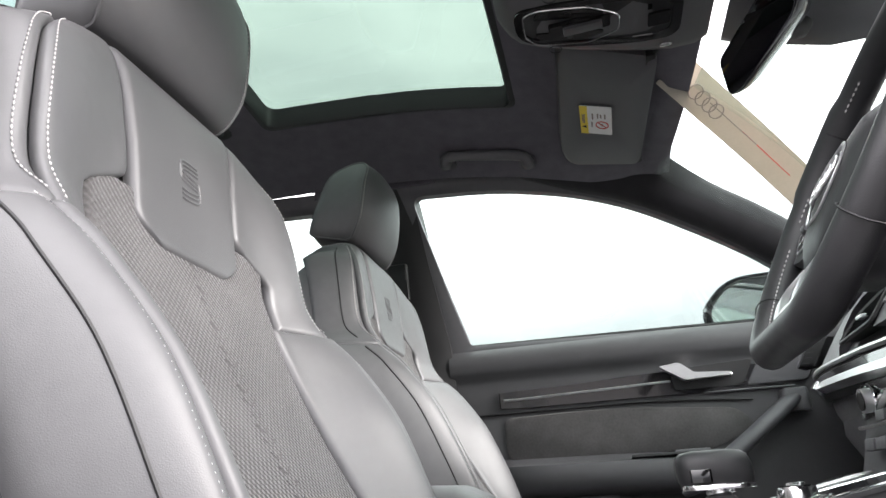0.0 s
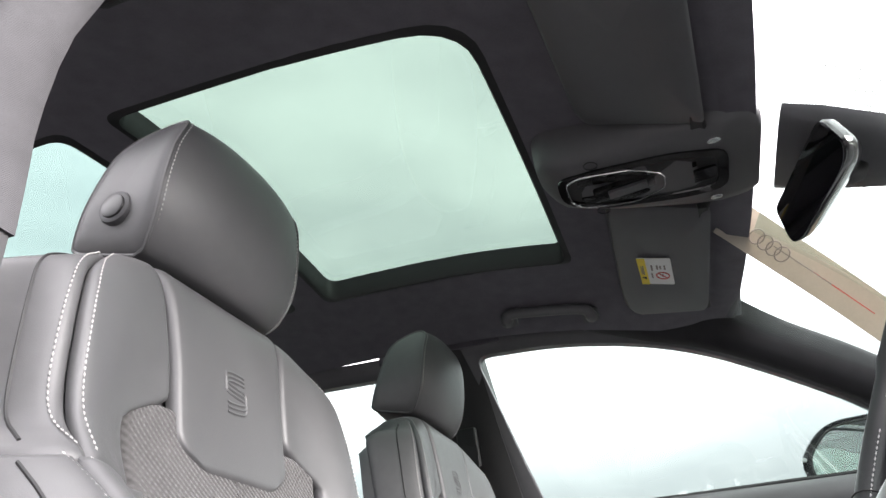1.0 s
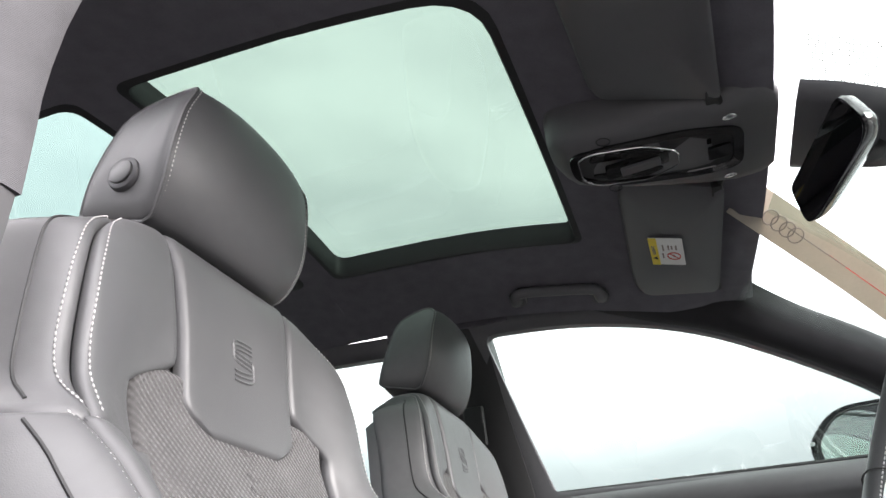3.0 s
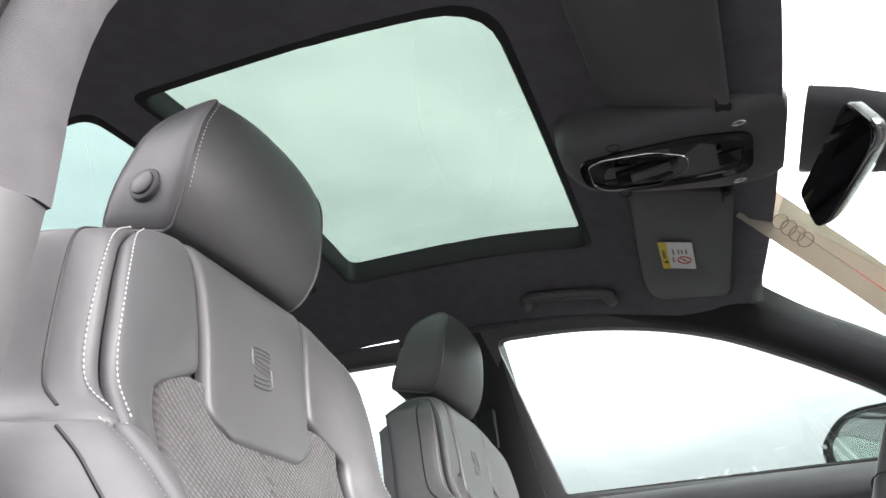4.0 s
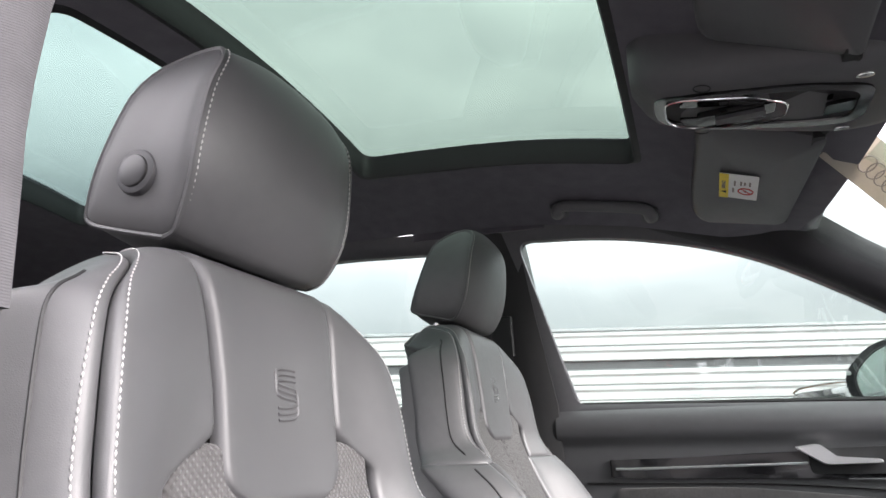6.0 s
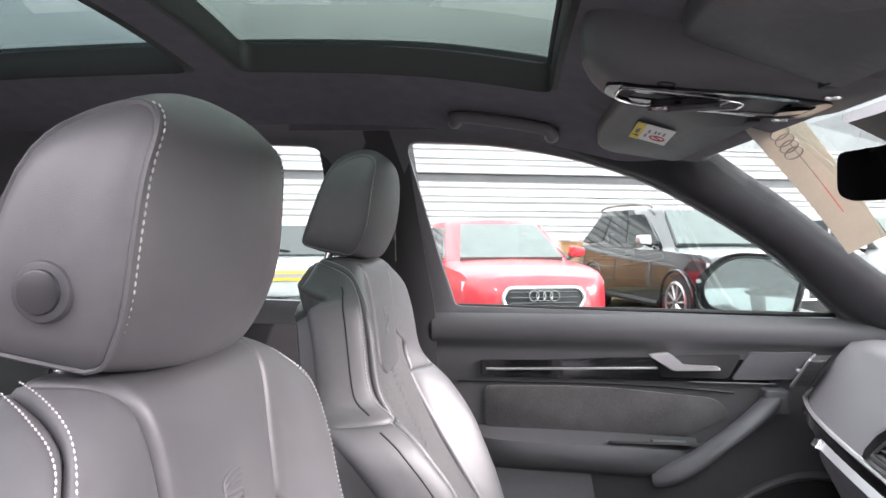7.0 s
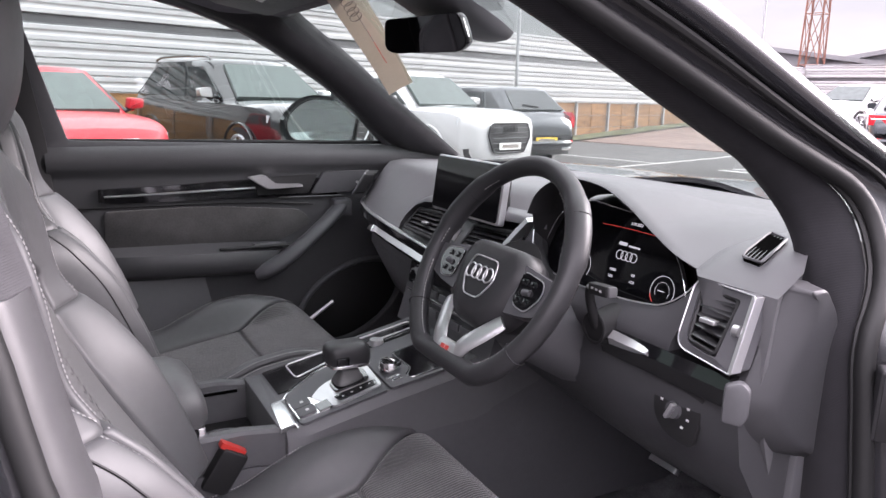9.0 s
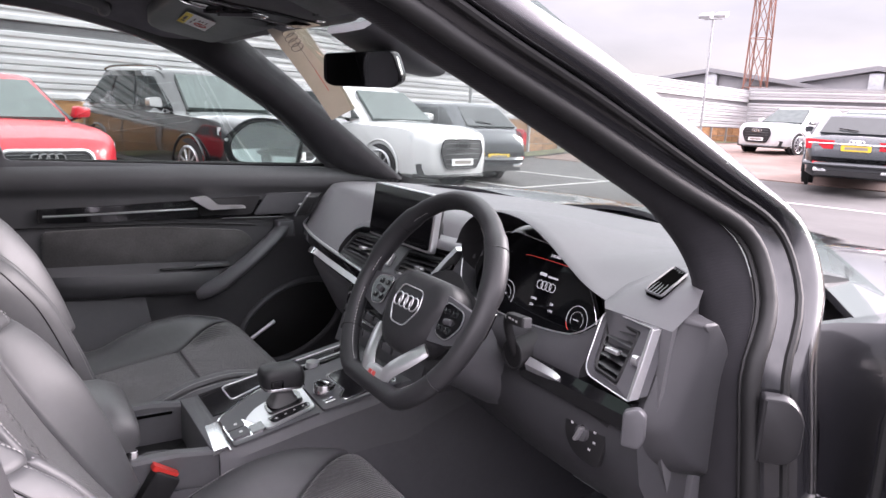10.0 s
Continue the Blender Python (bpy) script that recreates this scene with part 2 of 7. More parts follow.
def add_loft(bm, rings, closed=True, caps=True):
    rows = [[bm.verts.new(p) for p in r] for r in rings]
    m = len(rows[0])
    for a, b in zip(rows, rows[1:]):
        for i in range(m if closed else m - 1):
            j = (i + 1) % m
            bm.faces.new((a[i], a[j], b[j], b[i]))
    if caps and closed:
        bm.faces.new(rows[0][::-1])
        bm.faces.new(rows[-1])
    return bm


def loft(rings, closed=True, caps=True):
    return add_loft(bmesh.new(), rings, closed, caps)


def grid(fn, nu, nv, thick=0.0):
    """A sheet fn(u, v) with u, v in 0..1, made solid by thick."""
    bm = loft([[fn(i / nu, j / nv) for i in range(nu + 1)] for j in range(nv + 1)], closed=False, caps=False)
    if thick:
        bmesh.ops.recalc_face_normals(bm, faces=bm.faces)
        bmesh.ops.solidify(bm, geom=bm.faces[:], thickness=thick)
    return bm


def add_tube(bm, pts, r, seg=8, closed=False, flat=1.0, up=None):
    """A round or flattened rod along pts; r may be a list."""
    pts = [V(p) for p in pts]
    n = len(pts)
    rings = []
    side = None
    for i, p in enumerate(pts):
        a, b = (pts[i - 1], pts[(i + 1) % n]) if closed else (pts[max(i - 1, 0)], pts[min(i + 1, n - 1)])
        t = (b - a).normalized()
        ref = V(up) if up else (side if side else (V((0, 0, 1)) if abs(t.z) < 0.9 else V((1, 0, 0))))
        s = t.cross(ref).normalized() if not side or up else (side - t * side.dot(t)).normalized()
        side = s
        o = t.cross(s)
        k = r[i] if isinstance(r, (list, tuple)) else r
        rings.append([p + k * (math.cos(x) * s + flat * math.sin(x) * o) for x in [2 * math.pi * j / seg for j in range(seg)]])
    if closed:
        rings.append(rings[0])
        add_loft(bm, rings, True, False)
        bmesh.ops.remove_doubles(bm, verts=bm.verts[:], dist=1e-6)
    else:
        add_loft(bm, rings)
    return bm


def tube(pts, r, seg=8, closed=False, flat=1.0, up=None):
    return add_tube(bmesh.new(), pts, r, seg, closed, flat, up)


def round_poly(pts, r, seg=5):
    """A 2D outline with its corners rounded."""
    out = []
    n = len(pts)
    for i in range(n):
        p, a, b = V(pts[i]), V(pts[i - 1]), V(pts[(i + 1) % n])
        k = r[i] if isinstance(r, (list, tuple)) else r
        u, w = (a - p), (b - p)
        k = min(k, 0.48 * u.length, 0.48 * w.length)
        s, e = p + u.normalized() * k, p + w.normalized() * k
        for j in range(seg + 1):
            t = j / seg
            out.append((1 - t) ** 2 * s + 2 * t * (1 - t) * p + t * t * e)
    return out


def slab(outline, m, depth, bevel=0.0, hollow=None):
    """A plate: a 2D outline in the plane of the pose m (x, y), going depth along its z, with softened rims."""
    bm = bmesh.new()
    add_slab(bm, outline, m, depth, bevel)
    return bm


def add_slab(bm, outline, m, depth, bevel=0.0):
    c = sum((V(p) for p in outline), V((0, 0))) / len(outline)

    def ring(z, inset):
        r = []
        k = len(outline)
        for i in range(k):
            p, a, b = V(outline[i]), V(outline[i - 1]), V(outline[(i + 1) % k])
            d = (b - a)
            nrm = V((d.y, -d.x)).normalized() if d.length > 1e-9 else (p - c).normalized()
            r.append(m @ V((*(p - nrm * inset), z)))
        return r
    area = sum(outline[i - 1][0] * outline[i][1] - outline[i][0] * outline[i - 1][1] for i in range(len(outline)))
    s = 1 if area > 0 else -1
    if bevel:
        rings = [ring(0, 0), ring(depth - bevel, 0), ring(depth - bevel * 0.3, s * bevel * 0.3), ring(depth, s * bevel)]
    else:
        rings = [ring(0, 0), ring(depth, 0)]
    return add_loft(bm, rings)


def rect(w, h, r=0.0, seg=4, cx=0.0, cy=0.0):
    p = [(cx - w / 2, cy - h / 2), (cx + w / 2, cy - h / 2), (cx + w / 2, cy + h / 2), (cx - w / 2, cy + h / 2)]
    return round_poly(p, r, seg) if r else [V(q) for q in p]


def circle(r, n=24, cx=0.0, cy=0.0, ry=None):
    return [V((cx + r * math.cos(2 * math.pi * i / n), cy + (ry or r) * math.sin(2 * math.pi * i / n))) for i in range(n)]


def box(sx, sy, sz, m=None, bevel=0.0):
    """A box centred on the pose m, its upright edges and top softened."""
    m = m or Matrix()
    return slab(rect(sx, sy, bevel), m @ pose(0, 0, -sz / 2), sz, bevel * 0.7)


def axes(o, x, y):
    """A pose at o whose x and y axes follow the given ways."""
    x = V(x).normalized()
    z = x.cross(V(y)).normalized()
    y = z.cross(x)
    m = Matrix((x, y, z)).transposed().to_4x4()
    m.translation = o
    return m


def stitches(curves, gap=0.0052, ln=0.0036, r=0.0006):
    """Short raised threads along curves."""
    bm = bmesh.new()
    for pts in curves:
        pts = [V(p) for p in pts]
        acc = 0.0
        for a, b in zip(pts, pts[1:]):
            d = (b - a).length
            if d < 1e-6:
                continue
            w = (b - a) / d
            while acc < d:
                p = a + w * acc
                s = w.orthogonal().normalized()
                o = w.cross(s)
                rings = [[p + w * k * ln + r * q * (math.cos(x) * s + math.sin(x) * o) for x in (0, 1.571, 3.142, 4.712)] for k, q in ((0, 0.3), (0.5, 1.15), (1, 0.3))]
                add_loft(bm, rings)
                acc += gap
            acc -= d
    return bm


def badge_rings(m, r=0.0175, t=0.0022, material=None, parent=None):
    """Four linked rings, as a plain emblem."""
    bm = bmesh.new()
    for i in range(4):
        cx = (i - 1.5) * r * 1.45
        pts = [m @ V((cx + r * math.cos(a), r * math.sin(a), 0)) for a in [2 * math.pi * k / 28 for k in range(28)]]
        b2 = tube(pts, t, 6, closed=True)
        me = bpy.data.meshes.new("tmp")
        b2.to_mesh(me)
        b2.free()
        bm.from_mesh(me)
        bpy.data.meshes.remove(me)
    return part("emblem", bm, material or CHROME, parent, "linked chrome rings emblem")


def lettering(text, m, size, material, parent, name="lettering", depth=0.0004):
    """Flat raised words in the built-in face."""
    cu = bpy.data.curves.new(name, "FONT")
    cu.body, cu.size, cu.extrude, cu.align_x, cu.align_y = text, size, depth, "CENTER", "CENTER"
    ob = new(name, cu)
    bpy.context.view_layer.update()
    me = bpy.data.meshes.new_from_object(ob.evaluated_get(bpy.context.evaluated_depsgraph_get()))
    bpy.data.objects.remove(ob)
    bpy.data.curves.remove(cu)
    me.transform(m)
    me.materials.clear()
    me.materials.append(material)
    ob = new(name, me)
    ob.parent = parent
    return ob


def joined(bms):
    out = bmesh.new()
    for b in bms:
        me = bpy.data.meshes.new("tmp")
        b.to_mesh(me)
        b.free()
        out.from_mesh(me)
        bpy.data.meshes.remove(me)
    return out

# car park and parked car surfaces
TARMAC = mat("worn_tarmac", (0.072, 0.068, 0.066), 0.85, var=0.22, vscale=0.6, bump=0.6, bscale=60)
PAVING = mat("red_brown_paving", (0.185, 0.124, 0.104), 0.85, var=0.18, vscale=0.9, bump=0.5, bscale=40)
LINE_PAINT = mat("worn_white_line_paint", (0.48, 0.47, 0.45), 0.7, var=0.25, vscale=7)
GRASS = mat("rough_verge_grass", (0.10, 0.105, 0.05), 0.95, var=0.35, vscale=3, bump=0.8, bscale=50)
CLAD = mat("pale_grey_cladding", (0.46, 0.46, 0.465), 0.42, var=0.10, vscale=0.5, stretch=(1, 1, 6))
CLAD_DARK = mat("dark_grey_cladding", (0.10, 0.10, 0.105), 0.5, var=0.12, vscale=0.5)
TIMBER = mat("orange_brown_timber_boards", (0.30, 0.155, 0.065), 0.8, var=0.35, vscale=2.2, stretch=(1, 1, 7), rnd=0.15)
STEEL = mat("galvanised_steel", (0.42, 0.43, 0.44), 0.45, metal=0.6, var=0.12, vscale=4)
SHED = mat("grey_metal_sheds", (0.30, 0.30, 0.31), 0.6, var=0.08, vscale=0.2)
SHED_ROOF = mat("grey_shed_roof", (0.25, 0.25, 0.26), 0.6, var=0.08, vscale=0.2)
RUST = mat("red_lattice_paint", (0.24, 0.115, 0.085), 0.75, var=0.25, vscale=1.5)
PAINT_RED = mat("bright_red_car_paint", (0.50, 0.015, 0.026), 0.34, var=0.03, coat=0.35, rvar=0.03)
PAINT_BLACK = mat("black_car_paint", (0.010, 0.010, 0.011), 0.15, var=0.05, coat=1.0, rvar=0.03)
PAINT_WHITE = mat("white_car_paint", (0.56, 0.56, 0.56), 0.25, var=0.02, coat=1.0, rvar=0.03)
PAINT_SLATE = mat("slate_grey_car_paint", (0.048, 0.054, 0.060), 0.28, metal=0.5, var=0.05, coat=1.0, rvar=0.03)
PAINT_SILVER = mat("silver_car_paint", (0.45, 0.46, 0.47), 0.3, metal=0.6, var=0.04, coat=0.8, rvar=0.03)
CAR_GLASS = mat("dark_car_glass", (0.030, 0.036, 0.036), 0.06, var=0.05, rvar=0.02, spec=0.5)
CAR_GLASS_LIGHT = mat("pale_car_glass", (0.10, 0.12, 0.115), 0.14, var=0.12, rvar=0.04, spec=0.16)
TYRE = mat("tyre_rubber", (0.016, 0.016, 0.017), 0.8, var=0.1)
RIM = mat("silver_wheel_rim", (0.50, 0.50, 0.52), 0.3, metal=0.9, var=0.05)
LAMP_CLEAR = mat("clear_headlamp", (0.70, 0.72, 0.74), 0.12, metal=0.2, var=0.15, vscale=30)
LAMP_RED = mat("red_tail_lamp", (0.55, 0.02, 0.03), 0.12, var=0.1, vscale=30, coat=0.7)
PLATE_W = mat("white_number_plate", (0.75, 0.75, 0.74), 0.4, var=0.03)
PLATE_Y = mat("yellow_number_plate", (0.75, 0.52, 0.03), 0.4, var=0.03)


# ---------------------------------------------------------------- cabin shell
Z_MID = curve1([-2.3, -1.6, -0.9, -0.6, -0.32, -0.05, 0.04], [1.52, 1.625, 1.640, 1.632, 1.597, 1.508, 1.480])


def z_roof(x, y):
    """The lining's height: bowed across, flatter towards the windscreen."""
    a = abs(x)
    t = max(0.0, min(1.0, (y + 0.22) / 0.25))
    k = 1 - 0.85 * t * t * (3 - 2 * t)
    return Z_MID(y) - k * (0.042 * (a / 0.52) ** 2 + 0.035 * (a / 0.64) ** 6)


def hole_ring(x0, x1, y0, y1, radii, ox, oy0, oy1, lift, steps, n_corner=7):
    """Sheets between a rounded opening and a rectangle round it, laid on the roof's curve."""
    inner = round_poly([(x0, y0), (x1, y0), (x1, y1), (x0, y1)], radii, n_corner)
    dense = []
    for i, p in enumerate(inner):
        q = inner[(i + 1) % len(inner)]
        k = max(1, round((q - p).length / 0.05))
        dense += [p.lerp(q, j / k) for j in range(k)]
    cx, cy = (x0 + x1) / 2, (y0 + y1) / 2

    def far(p):
        d = V((p.x - cx, p.y - cy))
        sx = (ox - cx if d.x > 0 else -ox - cx) / d.x if abs(d.x) > 1e-9 else 1e9
        sy = ((oy1 if d.y > 0 else oy0) - cy) / d.y if abs(d.y) > 1e-9 else 1e9
        return V((cx, cy)) + d * min(sx, sy)
    outs = [far(p) for p in dense]
    for want in ((-ox, oy0), (ox, oy0), (ox, oy1), (-ox, oy1)):
        k = min(range(len(outs)), key=lambda i: (outs[i] - V(want)).length)
        outs[k] = V(want)
    rings = [[V((p.x, p.y, z_roof(p.x, p.y) + lift + 0.035)) for p in dense]]
    for s in range(steps + 1):
        rings.append([V((q.x, q.y, z_roof(q.x, q.y) + lift)) for q in (p.lerp(o, s / steps) for p, o in zip(dense, outs))])
    return rings


SUN_F = (-0.370, 0.352, -0.872, -0.300, [0.03, 0.03, 0.085, 0.030])
SUN_R = (-0.370, 0.350, -1.62, -0.945, 0.03)
front = loft(hole_ring(*SUN_F, 0.605, -0.915, 0.010, 0.0, 10), True, False)
rear = loft(hole_ring(*SUN_R, 0.605, -2.25, -0.915, 0.0, 10), True, False)
for bm_, nm in ((front, "ceiling"), (rear, "ceiling_rear")):
    bmesh.ops.recalc_face_normals(bm_, faces=bm_.faces)
    bmesh.ops.solidify(bm_, geom=bm_.faces[:], thickness=0.012)
    single(nm, bm_, CLOTH_ROOF, "black cloth roof lining round the panoramic roof opening", "ceiling", "structure")


def pane(x0, x1, y0, y1, lift):
    return grid(lambda u, v: V((x0 + (x1 - x0) * u, y0 + (y1 - y0) * v, z_roof(x0 + (x1 - x0) * u, y0 + (y1 - y0) * v) + lift)), 16, 12, 0.004)


roof_glass = thing("roof_window", "green-tinted glass panoramic roof over the cabin", "window", kind="structure")
part("pane", pane(-0.44, 0.435, -0.905, -0.27, 0.045), GLASS_ROOF, roof_glass)
part("pane", pane(-0.44, 0.435, -1.66, -0.925, 0.045), GLASS_REAR, roof_glass)
# black rubber seals lining both openings
for x0, x1, y0, y1, rr in (SUN_F, SUN_R):
    rim = round_poly([(x0, y0), (x1, y0), (x1, y1), (x0, y1)], rr, 5)
    seal = []
    for p, q in zip(rim, rim[1:] + rim[:1]):
        n_ = max(1, int((q - p).length / 0.04))
        seal += [p.lerp(q, k / n_) for k in range(n_)]
    mid = V(((x0 + x1) / 2, (y0 + y1) / 2))
    rings_ = []
    for inset, dz in ((0.0, 0.036), (0.0145, 0.034), (0.013, 0.018), (0.0150, -0.008), (0.012, -0.0145), (0.0, -0.012)):
        rings_.append([V((p.x - math.copysign(inset, p.x - mid.x), p.y - math.copysign(inset, p.y - mid.y), z_roof(p.x, p.y) + dz)) for p in (V((q.x, q.y)) for q in seal)])
    part("opening_seal", loft(rings_, True, False), DEEP, roof_glass, "black rubber opening seal")
# guide rails and the black cross bar under the glass
for sx in (-1, 1):
    for k, (dx, dz) in enumerate(((0.385, 0.022), (0.400, 0.028))):
        part("guide_rail", tube([(sx * dx, y, z_roof(dx, y) + dz) for y in np.linspace(-1.6, -0.31, 14)], 0.006, 6), DEEP, roof_glass)
part("cross_bar", grid(lambda u, v: V((-0.42 + 0.83 * u, -0.985 + 0.118 * v, z_roof(0, -0.9) + 0.026 - 0.05 * (u - 0.5) ** 2)), 10, 4, 0.012), DEEP, roof_glass)
part("wind_deflector", tube([(x, -0.312, z_roof(x, -0.312) + 0.03) for x in np.linspace(-0.33, 0.31, 12)], 0.008, 6), DEEP, roof_glass)


def x_side(z):
    """How the cabin's side leans in above the belt line."""
    return 0.785 - 0.34 * max(0.0, z - 1.14)


def side_pt(y, z, s, inset=0.0):
    return V((s * (x_side(z) - inset), y, z))


# side window openings as (y, z)
WIN_F = [(-0.511, 1.147), (0.350, 1.129), (0.205, 1.262), (0.050, 1.354), (-0.085, 1.425), (-0.219, 1.470), (-0.40, 1.505), (-0.610, 1.515)]
WIN_R = [(-1.60, 1.17), (-0.70, 1.150), (-0.79, 1.505), (-1.10, 1.515), (-1.42, 1.48), (-1.70, 1.33)]


def side_ring(win, outer, s, inset, r_in, n=5, steps=4):
    """The trim between a window opening and an outer line, with a lip to the glass."""
    a = round_poly(win, r_in, n)
    b = round_poly(outer, 0.01, n)
    rings = [[side_pt(p.x, p.y, s, -0.012) for p in a], [side_pt(p.x, p.y, s, inset * 0.6) for p in a]]
    for k in range(1, steps + 1):
        t = k / steps
        rings.append([side_pt(p.x, p.y, s, inset) for p in (q.lerp(w, t) for q, w in zip(a, b))])
    return rings


OUT_F = [(-0.60, 1.10), (0.40, 1.10), (0.26, 1.290), (0.09, 1.405), (-0.05, 1.470), (-0.20, 1.512), (-0.40, 1.545), (-0.70, 1.558)]
OUT_R = [(-1.85, 1.10), (-0.60, 1.10), (-0.70, 1.545), (-1.10, 1.56), (-1.50, 1.54), (-2.0, 1.33)]
frame_bm = loft(side_ring(WIN_F, OUT_F, -1, 0.022, [0.02, 0.015, 0.2, 0.2, 0.2, 0.2, 0.12, 0.035]), True, False)
single("trim_passenger_window", frame_bm, HARD, "black plastic trim round the passenger window", "trim", "structure")
frame_bm = loft(side_ring(WIN_R, OUT_R, -1, 0.024, [0.05, 0.03, 0.045, 0.1, 0.1, 0.1]), True, False)
single("trim_rear_window", frame_bm, HARD, "black plastic trim round the rear side window", "trim", "structure")


def side_glass(win, s, name, material, label):
    a = round_poly(win, 0.01, 3)
    bm = bmesh.new()
    fs = bm.faces.new([bm.verts.new(side_pt(p.x, p.y, s, -0.004)) for p in a])
    bmesh.ops.solidify(bm, geom=[fs], thickness=0.004)
    ob = single(name, bm, material, label, "window", "structure")
    ob.visible_shadow = False
    return ob


side_glass([(-0.53, 1.12), (0.39, 1.11), *[(y + 0.012, z + 0.012) for y, z in WIN_F[2:7]], (-0.615, 1.515)], -1, "window_1", GLASS_SIDE, "clear passenger door window, fully raised")
side_glass([(-1.62, 1.15), (-0.68, 1.13), (-0.78, 1.517), (-1.10, 1.527), (-1.43, 1.492), (-1.72, 1.34)], -1, "window_2", GLASS_SIDE, "clear rear side window")
# chrome-grey run channel along the rear edge of the passenger window
single("window_channel", tube([side_pt(y, z, -1, 0.004) for y, z in spline([(-0.506, 1.13), (-0.556, 1.30), (-0.604, 1.47)], 10)], 0.0055, 6), HARD, "dark window guide channel", "trim", "structure")

# pillar skins: lofts between the window-side edge and the screen-side edge
EDGE_WIN = [(0.785, 0.47, 1.10), (0.755, 0.345, 1.142), (0.715, 0.188, 1.272), (0.683, 0.037, 1.366), (0.660, -0.089, 1.428), (0.636, -0.219, 1.470), (0.600, -0.36, z_roof(0.6, -0.36) - 0.004)]
EDGE_GLASS = [(0.745, 0.60, 1.095), (0.735, 0.555, 1.130), (0.705, 0.330, 1.290), (0.682, 0.205, 1.382), (0.655, 0.100, 1.447), (0.585, 0.02, 1.484), (0.470, -0.04, z_roof(0.47, -0.04) - 0.004)]


def pillar_rings(s, n=22, bulge=0.028, depth=0.05):
    ew, eg = spline(EDGE_WIN, n), spline(EDGE_GLASS, n)
    rings = []
    for i, (a, b) in enumerate(zip(ew, eg)):
        bulge_ = bulge * min(1.0, (n - 1 - i) / 5)
        mid = (a + b) / 2
        inward = V((-1, -0.25, -0.15)).normalized()
        out = -inward * depth
        row = [a, a.lerp(b, 0.12) + inward * bulge_ * 0.75, a.lerp(b, 0.35) + inward * bulge_, a.lerp(b, 0.65) + inward * bulge_ * 0.95, a.lerp(b, 0.9) + inward * bulge_ * 0.6, b, b + out * 0.6, mid + out, a + out * 0.6]
        rings.append([V((s * p.x, p.y, p.z)) for p in row])
    return rings


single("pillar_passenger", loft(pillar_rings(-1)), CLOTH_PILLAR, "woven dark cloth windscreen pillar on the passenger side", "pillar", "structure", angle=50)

# roof rails: from the lining's edge down to the window trim
for s, nm in ((-1, "rail_passenger"),):
    rail = loft([[V((s * 0.600, y, z_roof(0.602, y) + 0.006)), V((s * 0.612, y, max(z_roof(0.612, y), zz - 0.01))), V((s * (x_side(zz) - 0.022), y, zz))]
                 for y, zz in ((-2.0, 1.40), (-1.5, 1.54), (-1.1, 1.57), (-0.70, 1.558), (-0.40, 1.545), (-0.20, 1.512), (-0.05, 1.470), (0.03, 1.44))], False, False)
    single(nm, rail, CLOTH_ROOF, "black cloth roof side rail", "trim", "structure")

single("rail_corner", box(0.07, 0.32, 0.05, pose(-0.655, -0.70, 1.560), 0.012), CLOTH_ROOF, "black cloth roof corner over the centre pillar", "trim", "structure")
# rear quarter trim and tailgate behind the bench
for s_, nm in ((-1, "quarter_passenger"), (1, "quarter_driver")):
    edge = ((0.50, -1.55), (0.95, -1.60), (1.13, -1.635), (1.345, -1.745), (1.42, -1.70), (1.50, -1.56), (1.57, -1.40))
    single(nm, loft([[V((s_ * (x_side(z) - 0.012), y, z)), V((s_ * (x_side(z) - 0.022), y - 0.10, z)), V((s_ * (x_side(z) - 0.04), -2.36, z)), V((s_ * (x_side(z) + 0.03), -2.36, z)), V((s_ * (x_side(z) + 0.03), y, z))] for z, y in edge]), CLOTH_ROOF, "black cloth rear quarter trim", "trim", "structure", angle=50)
single("wall_tailgate", grid(lambda u, v: V((-0.72 + 1.44 * u, -2.36 + 0.25 * max(0, v - 0.5), 0.45 + 1.12 * v)), 8, 8, 0.02), CLOTH_ROOF, "black lining of the closed tailgate", "wall", "structure")
# header over the windscreen
header = loft([[V((x, 0.020 - 0.10 * x * x, z_roof(x, 0.01) + 0.004)), V((x, 0.030 - 0.10 * x * x, z_roof(x, 0.01) - 0.014)), V((x, -0.008 - 0.10 * x * x, z_roof(x, 0.0) - 0.012)), V((x, -0.045 - 0.10 * x * x, z_roof(x, -0.04) - 0.002))] for x in np.linspace(-0.63, 0.63, 25)], True, True)
single("header", header, CLOTH_ROOF, "black cloth lining over the windscreen", "trim", "structure")


def screen_pt(u, v):
    """The windscreen: u across, v from its foot to its head."""
    x = (2 * u - 1) * (0.775 - 0.125 * v)
    y = 0.90 + (0.055 - 0.90) * v - (0.28 - 0.15 * v) * (2 * u - 1) ** 2
    return V((x, y, 1.075 + 0.41 * v + 0.035 * math.sin(math.pi * v) * (1 - abs(2 * u - 1) ** 3)))


ws = single("windscreen", grid(lambda u, v: screen_pt(u, v), 20, 14, 0.005), GLASS_CLEAR, "clear curved laminated windscreen", "window", "structure")
ws.visible_shadow = False
